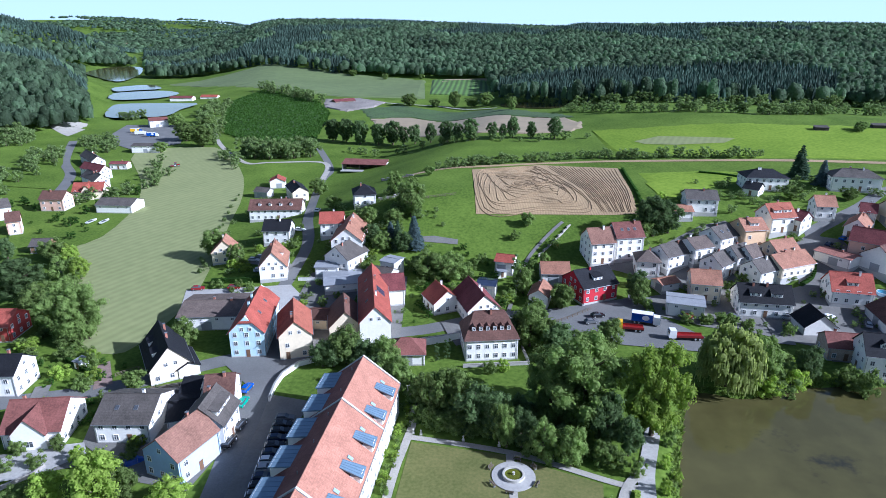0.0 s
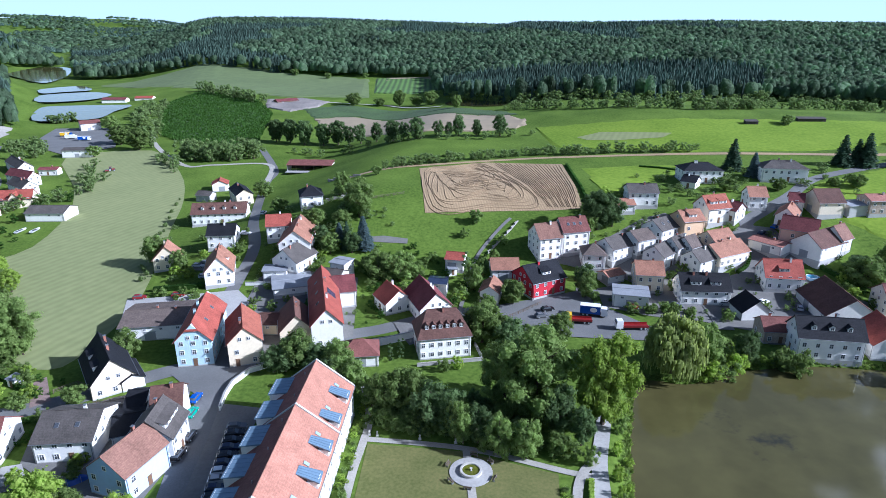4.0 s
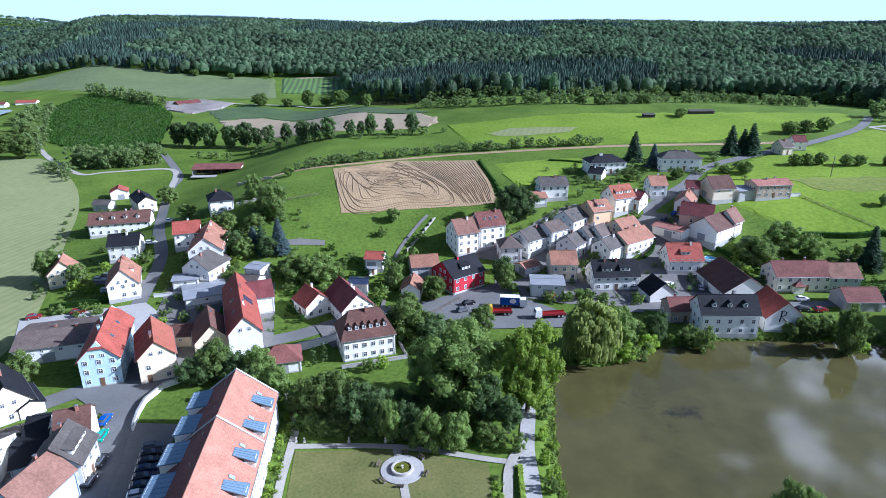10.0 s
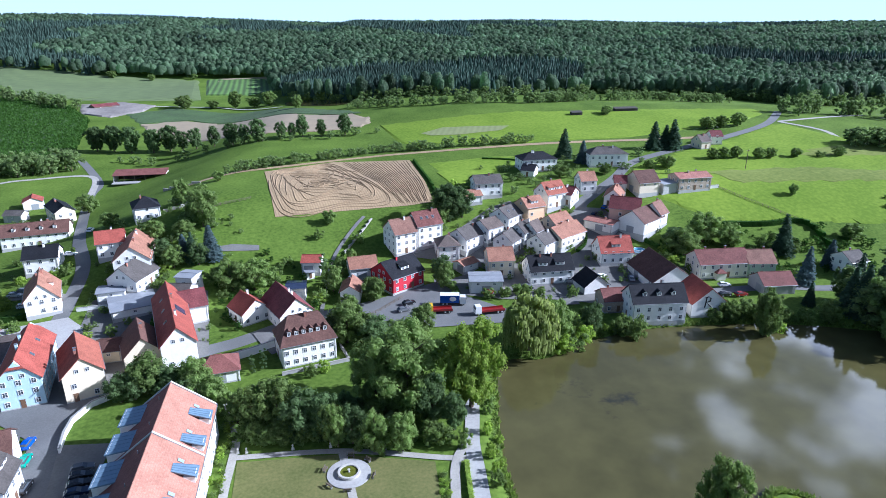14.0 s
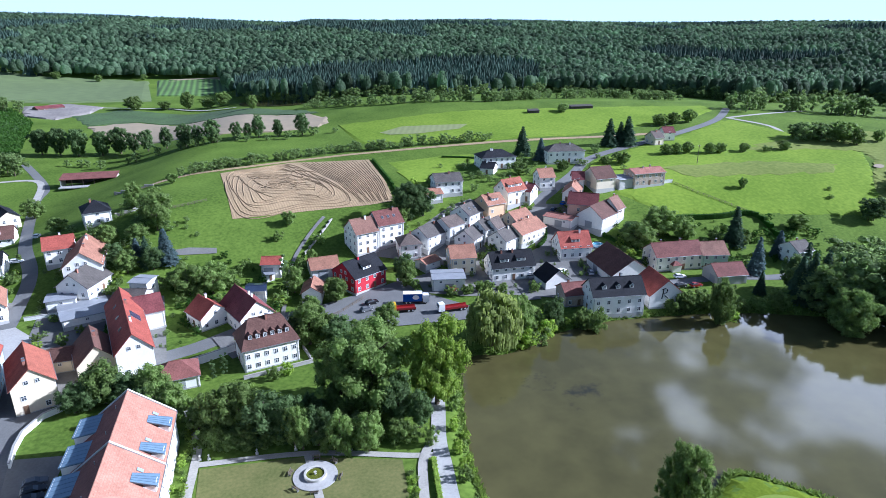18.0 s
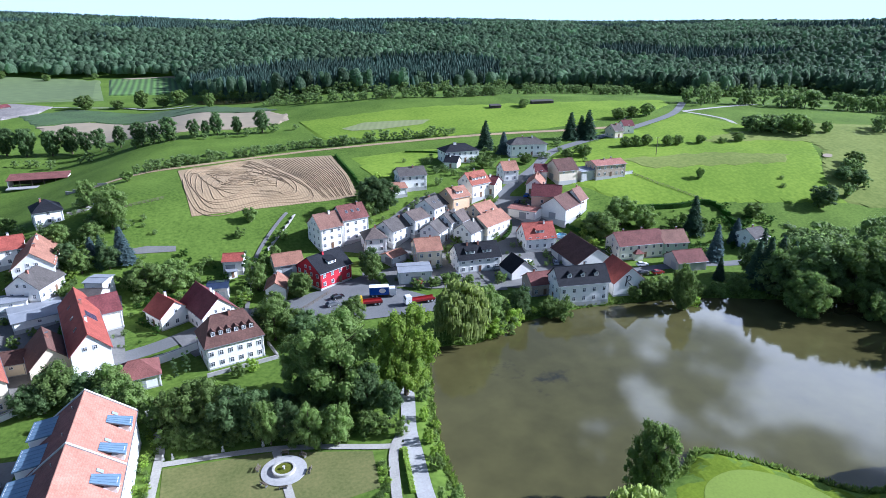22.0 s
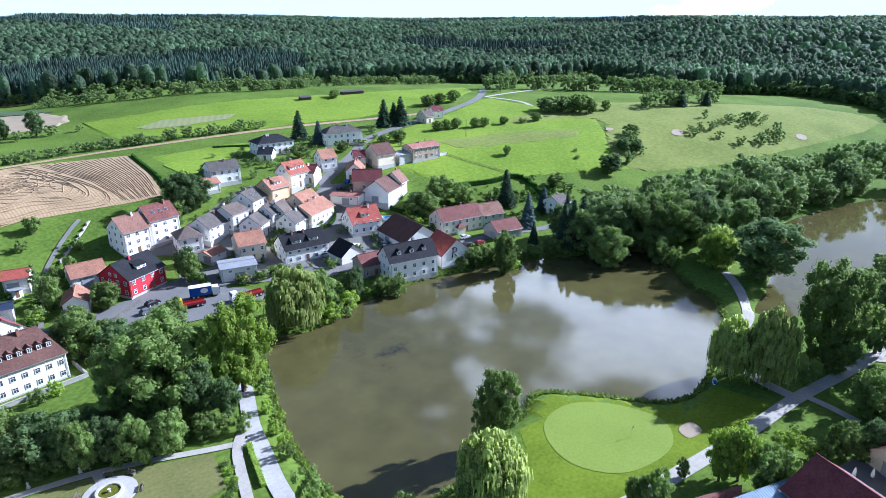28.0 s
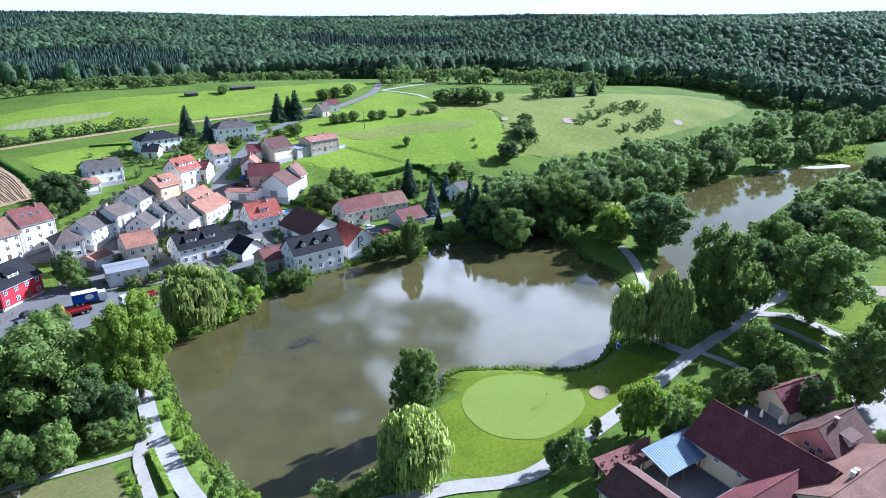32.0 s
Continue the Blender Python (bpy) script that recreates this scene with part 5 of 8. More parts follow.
# ---- trees ----
def trunk_bm(h, r, rng, limbs=6, spread=2.0, start=0.3):
    bm = bmesh.new()
    lean = rng.uniform(-0.3, 0.3)
    tube(bm, [(0, 0, -0.6), (0.05, 0, h * 0.3), (lean * 0.5, 0.1, h * 0.6), (lean, 0.1, h * 0.85)], [r * 1.25, r, r * 0.7, r * 0.25], 8)
    for i in range(limbs):
        a, z = 6.28 * i / limbs + rng.uniform(-0.4, 0.4), h * rng.uniform(start, 0.65)
        d = Vector((math.cos(a), math.sin(a), 0))
        p = Vector((lean * 0.4, 0.05, z))
        tube(bm, [p, p + d * spread * 0.5 + Vector((0, 0, h * 0.08)), p + d * spread + Vector((0, 0, h * 0.22))], [r * 0.42, r * 0.28, r * 0.1], 5)
    return bm


def broadleaf(seed, h=12.0, w=9.0, leaf=None, clumps=52, cards=58, low=0.12, card=0.30, limbs=7):
    """A tree of height h and crown width w: bark trunk and limbs, crown of many leaf clumps with gaps."""
    rng = random.Random(seed)
    root = new("tree")
    if limbs > 2:
        part("trunk", trunk_bm(h, 0.028 * h, rng, limbs, w * 0.33), BARK, root)
    bm = bmesh.new()
    zc, rz = h * (low + (1 - low) / 2), h * (1 - low) / 2
    for i in range(clumps):
        u = 1 - 2 * (i + 0.5) / clumps
        a = i * 2.39996 + rng.uniform(-0.3, 0.3)
        q = math.sqrt(max(0, 1 - u * u)) if u > -0.45 else max(0.35, 0.9 + 0.9 * (u + 0.45))
        fat = 1 + 0.16 * math.sin(2 * a + seed) + 0.12 * math.sin(3 * a + 5 * u + seed * 2)
        k = rng.uniform(0.58, 0.93) if i % 4 else rng.uniform(0.2, 0.5)
        c = Vector((q * math.cos(a) * w / 2 * k * fat, q * math.sin(a) * w / 2 * k * fat, zc + u * rz * (0.92 * k + 0.05 if u > 0 else 0.78 + 0.2 * k)))
        cr = w * rng.uniform(0.10, 0.17) * min(1.0, (50 / clumps) ** 0.36)
        ico = bmesh.ops.create_icosphere(bm, subdivisions=1, radius=cr * 0.68, matrix=Matrix.Translation(c) @ Euler((rng.random() * 6, rng.random() * 6, 0)).to_matrix().to_4x4())
        for v in ico["verts"]:
            v.co += Vector((rng.uniform(-1, 1), rng.uniform(-1, 1), rng.uniform(-1, 1))) * cr * 0.16
        for j in range(cards):
            n = Vector((rng.gauss(0, 1), rng.gauss(0, 1), rng.gauss(0.35, 1))).normalized()
            leaf_card(bm, c + Vector((n.x, n.y, n.z * 0.85)) * cr * rng.uniform(0.66, 1.22), n + Vector((rng.uniform(-.6, .6), rng.uniform(-.6, .6), rng.uniform(-.2, .7))), card, rng)
    part("crown", bm, leaf or LEAF, root)
    return root


def conifer(seed, h=14.0, w=5.5, leaf=None, tiers=15):
    rng = random.Random(seed)
    root = new("tree")
    bm = bmesh.new()
    tube(bm, [(0, 0, -0.6), (0, 0, h * 0.5), (0, 0, h * 0.97)], [0.018 * h, 0.012 * h, 0.02], 7)
    part("trunk", bm, BARK, root)
    bm = bmesh.new()
    for t in range(tiers):
        f = t / tiers
        z, r = h * (0.07 + 0.9 * f), w / 2 * (1 - f) ** 0.85 + 0.15
        n = max(5, int(13 * (1 - f) + 4))
        for i in range(n):
            a = 6.28 * i / n + rng.uniform(-0.3, 0.3) + t
            rr = r * rng.uniform(0.75, 1.15)
            d, s = Vector((math.cos(a), math.sin(a), 0)), Vector((-math.sin(a), math.cos(a), 0))
            base, tip = Vector((0, 0, z + h * 0.05)), d * rr + Vector((0, 0, z - rr * 0.28))
            mid = base.lerp(tip, 0.55) + Vector((0, 0, 0.12 * rr))
            wd = 0.30 * rr + 0.14
            v = [bm.verts.new(base), bm.verts.new(mid + s * wd), bm.verts.new(tip), bm.verts.new(mid - s * wd), bm.verts.new(mid + Vector((0, 0, -0.35 * rr - 0.1)))]
            bm.faces.new((v[0], v[1], v[2]))
            bm.faces.new((v[0], v[2], v[3]))
            bm.faces.new((v[0], v[4], v[2]))
            for j in range(7):
                q = base.lerp(tip, rng.uniform(0.4, 1.05)) + s * rng.uniform(-wd, wd)
                leaf_card(bm, q, d + Vector((rng.uniform(-.5, .5), rng.uniform(-.5, .5), rng.uniform(0, 1))), 0.30 + 0.03 * rr, rng)
    part("crown", bm, leaf or NEEDLE, root)
    return root


def weeping(seed, h=10.0, w=10.0):
    """A weeping willow: domed top and hanging curtains of leaves."""
    rng = random.Random(seed)
    root = new("tree")
    part("trunk", trunk_bm(h, 0.045 * h, rng, 8, w * 0.3), BARK, root)
    bm = bmesh.new()
    for i in range(84):
        u = 1 - 1.62 * (i + 0.5) / 84
        a = i * 2.39996
        q = math.sqrt(1 - u * u)
        k = rng.uniform(0.6, 0.95)
        c = Vector((q * math.cos(a) * w / 2 * k, q * math.sin(a) * w / 2 * k, h * 0.47 + u * h * 0.5 * k))
        cr = w * 0.1
        bmesh.ops.create_icosphere(bm, subdivisions=1, radius=cr * 0.8, matrix=Matrix.Translation(c))
        for j in range(34):
            n = Vector((rng.gauss(0, 1), rng.gauss(0, 1), rng.gauss(0.2, 1))).normalized()
            p = c + n * cr * rng.uniform(0.8, 1.2)
            drop = rng.uniform(0.4, 1.1) * (0.6 + q)
            out = Vector((n.x, n.y, 0)) * 0.15
            s = Vector((-n.y, n.x, 0)).normalized() * rng.uniform(0.07, 0.17) if abs(n.x) + abs(n.y) > 0.01 else Vector((0.2, 0, 0))
            v = [bm.verts.new(p + s), bm.verts.new(p - s), bm.verts.new(p - s * 0.7 + out - Vector((0, 0, drop))), bm.verts.new(p + s * 0.7 + out - Vector((0, 0, drop)))]
            bm.faces.new(v)
    part("crown", bm, WILLOW, root)
    return root


# patterns
KINDS = {}


def plant(kind, x, y, h, wide=1.0, label=None, dz=0.0):
    """Plants a tree of that kind with height h at a spot on the land."""
    if h > 14.5 and kind + "_tall" in PATTERNS:
        kind += "_tall"
    maker, base, text = PATTERNS[kind]
    rng = random.Random(int(x * 13) * 31 + int(y * 17))
    s = h / base
    m = pose(x, y, ground(x, y) - 0.1 + dz, 0, 0, rng.uniform(0, 360)) @ Matrix.Diagonal((s * wide, s * wide, s, 1))
    k = (kind, rng.randrange(2) if kind in ("oak", "bush", "fir", "oak_tall") else 0)
    if k not in KINDS:
        ob = maker(len(KINDS) * 7 + 3)
        ob.matrix_basis = m
        KINDS[k] = ob
        tagged(ob, label or text, "bush" if kind.startswith("bush") else "tree")
        if kind.startswith("bush"):
            ob.name = "bush"
    else:
        ob = copy_thing(KINDS[k], m)
        ob.scale = m.to_scale()
        if label:
            tagged(ob, label)
    return ob


PATTERNS = {
    "oak": (lambda s: broadleaf(s, 12, 10, LEAF), 12.0, "broad green deciduous tree in full leaf"),
    "dark": (lambda s: broadleaf(s, 12, 9, LEAF_D), 12.0, "dark green deciduous tree in full leaf"),
    "light": (lambda s: broadleaf(s, 12, 9.5, LEAF_L), 12.0, "sunlit light green deciduous tree"),
    "oak_tall": (lambda s: broadleaf(s, 20, 16.5, LEAF, 150, 84, 0.08, 0.31), 20.0, "tall broad green deciduous tree in full leaf"),
    "dark_tall": (lambda s: broadleaf(s, 20, 15, LEAF_D, 140, 84, 0.08, 0.31), 20.0, "tall dark green deciduous tree in full leaf"),
    "light_tall": (lambda s: broadleaf(s, 20, 16, LEAF_L, 150, 84, 0.08, 0.31), 20.0, "tall sunlit light green deciduous tree"),
    "fir": (lambda s: conifer(s), 14.0, "dark green conifer with drooping branches"),
    "spruce": (lambda s: conifer(s, leaf=NEEDLE_B), 14.0, "blue-grey spruce tree between the gardens"),
    "willow": (lambda s: weeping(s), 10.0, "weeping willow with hanging yellow-green branches"),
    "bush": (lambda s: broadleaf(s, 4, 4.6, LEAF, 18, 40, 0.02, 0.20, 2), 4.0, "rounded green garden bush"),
    "bush_light": (lambda s: broadleaf(s, 4, 4.6, LEAF_L, 18, 40, 0.02, 0.20, 2), 4.0, "rounded light green bush"),
    "column": (lambda s: broadleaf(s, 6, 2.0, LEAF_D, 16, 40, 0.04, 0.18, 2), 6.0, "slim columnar dark green tree"),
}


# ---- the forest on the hills ----
FOREST_EDGE = [(-48, 600), (-35, 605), (-31, 615), (-29.4, 640), (-29.0, 1750), (-26.5, 2000), (-25.9, 1230), (-16, 1150), (-9, 1010), (-1.6, 958), (4, 930),
               (5, 690), (11, 560), (20, 560), (25, 575), (33, 650), (43, 650), (47, 610), (49.5, 560), (57, 700), (64, 560), (74, 630), (80, 575), (89, 555), (102, 550)]


def forest_edge(a):
    for (a0, r0), (a1, r1) in zip(FOREST_EDGE, FOREST_EDGE[1:]):
        if a0 <= a <= a1:
            return r0 + (r1 - r0) * (a - a0) / (a1 - a0)
    return 9e9


def wooded(a, r):
    """Where the woods stand: on the hills, not on the valley floor with its fish ponds."""
    if a < -24.8 and r < 2900:
        if r < 1330:
            return a < -29.4 and r > forest_edge(a)
        return r > 1520 and a < -25.6 - 1.2 * math.sin(r * 0.004)
    if r > 2400:
        x, y = r * math.sin(radians(a)), r * math.cos(radians(a))
        return noise.noise(Vector((x * 0.0018, y * 0.0034, 8.1))) > (-0.06 if a < -13 else -0.42)
    return r > forest_edge(a)


def unit_blob(subdiv, seed, cards, size):
    """A leafy crown of unit size: billowing lobes with leaf tufts standing off them."""
    bm = bmesh.new()
    bmesh.ops.create_icosphere(bm, subdivisions=subdiv, radius=1.0)
    rng = random.Random(seed)
    v = [tuple(q.co * (0.86 + 0.34 * noise.noise(q.co * 2.1 + Vector((seed * 3.7, 0, 0))) + rng.uniform(-0.12, 0.10))) for q in bm.verts]
    f = [tuple(q.index for q in p.verts) for p in bm.faces if p.calc_center_median().z > -0.45]
    bm.free()
    for _ in range(cards):
        d = Vector((rng.gauss(0, 1), rng.gauss(0, 1), rng.gauss(0.5, 0.8))).normalized()
        k = 0.86 + 0.34 * noise.noise(d * 2.1 + Vector((seed * 3.7, 0, 0)))
        c, o = d * (k + rng.uniform(0.0, 0.08)), len(v)
        u = d.orthogonal().normalized() + d * rng.uniform(-0.4, 0.4)
        w = d.cross(u) + d * rng.uniform(-0.4, 0.4)
        t = rng.uniform(0, 6.28)
        e = [(u * math.cos(t) + w * math.sin(t)) * size * rng.uniform(0.7, 1.2), (w * math.cos(t) - u * math.sin(t)) * size * rng.uniform(0.7, 1.2)]
        v += [tuple(c + e[0]), tuple(c + e[1]), tuple(c - (e[0] + e[1]) * 0.6)]
        f.append((o, o + 1, o + 2))
    return np.array(v), np.array(f)


def unit_spire(sides, seed, tall):
    """A small spruce: rings of ragged drooping branches, unit radius and height; in the stand only the top is green."""
    rng = random.Random(seed)
    v, f = [], []
    for z0, z1, r in (((0.1, 0.5, 1.0), (0.34, 0.72, 0.8), (0.54, 0.88, 0.56), (0.74, 1.04, 0.3)) if tall else ((0.56, 0.80, 1.0), (0.69, 0.91, 0.72), (0.81, 1.03, 0.40))):
        o, n = len(v), sides
        for i in range(n):
            k = r * (rng.uniform(0.9, 1.25) if i % 2 else rng.uniform(0.55, 0.8))
            v.append((k * math.cos(6.283 * i / n + z0 * 9), k * math.sin(6.283 * i / n + z0 * 9), z0 - (0.04 if i % 2 else -0.02)))
        v.append((rng.uniform(-0.1, 0.1), rng.uniform(-0.1, 0.1), z1))
        f += [(o + i, o + (i + 1) % n, o + n) for i in range(n)]
    return np.array(v), np.array(f)


def build_forest(name, ring, spacing, conifers, label, seed):
    rng = random.Random(seed)
    blobs = [unit_blob(2, 5 + i, 40, 0.18) if ring[1] < 800 else unit_blob(2, 5 + i, 14, 0.16) if ring[1] < 1400 else unit_blob(1, 5 + i, 4, 0.3) for i in range(5)]
    spires = [unit_spire(6, 3 + i, False) for i in range(4)]
    edge_spires = [unit_spire(7, 9 + i, True) for i in range(3)]
    V, F, o = [], [], 0
    r = ring[0]
    while r < ring[1]:
        a = -39.0
        da = math.degrees(spacing / r)
        while a < 94:
            aa, rr = a + rng.uniform(-0.45, 0.45) * da, r + rng.uniform(-0.45, 0.45) * spacing
            a += da
            n = noise.noise(Vector((rr * math.sin(radians(aa)) * 0.004, rr * math.cos(radians(aa)) * 0.004, 3.3)))
            con = n > (0.20 if aa < 44 else 0.28) or (5 < aa < 32 and rr < 830 and n > -0.25)
            if con and rr < forest_edge(aa) + 12 and noise.noise(Vector((aa * 1.7, rr * 0.02, 6.1))) > -0.05:
                con = False
            if con != conifers or not wooded(aa, rr + rng.uniform(-6, 4)):
                continue
            x, y = rr * math.sin(radians(aa)), rr * math.cos(radians(aa))
            h = (rng.uniform(14, 21) + 3 * n) * (1.0 if rr < 1200 else 1.15)
            w = (rng.uniform(2.8, 4.2) if con else rng.uniform(3.0, 6.6)) * (spacing / 6.0) ** 0.7
            v, f = rng.choice(edge_spires if rr < forest_edge(aa) + 14 else spires) if con else rng.choice(blobs)
            t = rng.uniform(0, 6.28)
            c, s = math.cos(t), math.sin(t)
            q = np.empty_like(v)
            q[:, 0], q[:, 1] = (v[:, 0] * c - v[:, 1] * s) * w + x, (v[:, 0] * s + v[:, 1] * c) * w + y
            z = hill(x, y)
            q[:, 2] = z + (v[:, 2] * h if con else h * 0.56 + v[:, 2] * h * 0.5)
            V.append(q)
            F.append(f + o)
            o += len(q)
        r += spacing
    V, F = np.concatenate(V), np.concatenate(F)
    me = bpy.data.meshes.new(name)
    me.from_pydata(V.tolist(), [], F.tolist())
    me.polygons.foreach_set("use_smooth", [not conifers] * len(F))
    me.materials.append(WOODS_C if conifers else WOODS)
    return tagged(new(name, me), label, "forest", kind="stuff")


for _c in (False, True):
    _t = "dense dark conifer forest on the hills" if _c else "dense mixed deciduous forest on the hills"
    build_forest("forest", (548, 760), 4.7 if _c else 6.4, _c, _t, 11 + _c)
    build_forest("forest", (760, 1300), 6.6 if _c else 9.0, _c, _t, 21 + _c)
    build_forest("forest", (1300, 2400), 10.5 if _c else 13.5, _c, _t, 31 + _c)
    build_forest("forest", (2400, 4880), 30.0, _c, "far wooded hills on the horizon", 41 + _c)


def crown_arrays(seed, h, w, clumps, cards, card):
    ob = broadleaf(seed, h, w, GROVE, clumps, cards, 0.06, card)
    me = [c for c in ob.children if c.name.startswith("crown")][0].data
    v = np.empty(len(me.vertices) * 3)
    me.vertices.foreach_get("co", v)
    f = [tuple(p.vertices) for p in me.polygons]
    for c in list(ob.children):
        bpy.data.objects.remove(c)
    bpy.data.objects.remove(ob)
    return v.reshape(-1, 3), f


GROVE_NEAR = [crown_arrays(61 + i, 12, 10, 38, 46, 0.30) for i in range(3)]
GROVE_FAR = [crown_arrays(71 + i, 12, 10, 15, 22, 0.62) for i in range(3)]


def grove(spots, near, label, material=None, name="trees"):
    """Many trees in one stand: spots of x, y, height, width factor."""
    rng = random.Random(len(spots) * 17 + int(spots[0][0]))
    V, F, o = [], [], 0
    trunk = bmesh.new()
    for x, y, h, wide in spots:
        v, f = rng.choice(GROVE_NEAR if near else GROVE_FAR)
        t, s = rng.uniform(0, 6.28), h / 12
        c, d = math.cos(t) * s * wide, math.sin(t) * s * wide
        z = ground(x, y)
        V.append(np.stack([v[:, 0] * c - v[:, 1] * d + x, v[:, 0] * d + v[:, 1] * c + y, v[:, 2] * s + z], 1))
        F += [tuple(i + o for i in q) for q in f]
        o += len(v)
        tube(trunk, [(x, y, z - 0.5), (x, y, z + h * 0.6)], [h * 0.025, h * 0.012], 5)
    me = bpy.data.meshes.new(name)
    me.from_pydata(np.concatenate(V).tolist(), [], F)
    me.materials.append(material or GROVE)
    ob = tagged(new(name, me), label, "trees", kind="stuff")
    part("trunks", trunk, BARK, ob)
    return ob


def tufts(name, polys, n, h, size, material, label, category):
    """Many tufts of standing leaves on patches of land, n on each."""
    v, f = [], []
    rng = random.Random(n + len(polys))
    for poly in polys:
        x0, x1 = min(p[0] for p in poly), max(p[0] for p in poly)
        y0, y1 = min(p[1] for p in poly), max(p[1] for p in poly)
        done = 0
        for _ in range(n * 12):
            x, y = rng.uniform(x0, x1), rng.uniform(y0, y1)
            if done >= n or not inside(poly, x, y):
                continue
            done += 1
            z, k = ground(x, y), rng.uniform(0.6, 1.25)
            for _ in range(3):
                a, o = rng.uniform(0, 6.28), len(v)
                c, d = math.cos(a) * size * k, math.sin(a) * size * k
                v += [(x - c * 0.5, y - d * 0.5, z - 0.1), (x + c * 0.5, y + d * 0.5, z - 0.1), (x + d * 0.9 + c * rng.uniform(-0.6, 0.6), y - c * 0.9, z + h * k)]
                f.append((o, o + 1, o + 2))
    me = bpy.data.meshes.new(name)
    me.from_pydata(v, [], f)
    me.materials.append(material)
    return tagged(new(name, me), label, category, kind="stuff")


MAIZE = leafy("maize_leaves", (0.060, 0.118, 0.024), rand=0.0, island=0.25)
REEDS = leafy("reed_leaves", (0.150, 0.200, 0.050), rand=0.0, island=0.25)
tufts("maize_crop", [[(-246.0, 703.8), (-228.0, 813.3), (-142.8, 712.8), (-110.7, 618.7), (-98.4, 481.2), (-123.6, 442.2), (-179.2, 511.5)]], 11000, 2.0, 1.9, MAIZE, "tall green maize plants in dense rows", "maize")
tufts("reeds", [[(388.5, 42.1), (411.5, 32.6), (431.0, 20.1), (436.3, 12.0), (402.9, 10.4), (393.2, 22.2), (382.1, 31.7)]], 1500, 2.0, 1.6, REEDS, "dense green reeds behind the sand bar", "reeds")
SHORE = []
for _i in range(len(LAKE)):
    (_x0, _y0), (_x1, _y1) = LAKE[_i], LAKE[(_i + 1) % len(LAKE)]
    _d = max(0.01, math.hypot(_x1 - _x0, _y1 - _y0))
    _nx, _ny = (_y1 - _y0) / _d, -(_x1 - _x0) / _d
    if inside(LAKE, (_x0 + _x1) / 2 + _nx, (_y0 + _y1) / 2 + _ny):
        _nx, _ny = -_nx, -_ny
    SHORE.append([(_x0 - _nx * 0.3, _y0 - _ny * 0.3), (_x1 - _nx * 0.3, _y1 - _ny * 0.3), (_x1 + _nx * 1.1, _y1 + _ny * 1.1), (_x0 + _nx * 1.1, _y0 + _ny * 1.1)])
tufts("shore_plants", SHORE, 22, 0.8, 0.8, REEDS, "low lush plants along the pond shore", "plants")


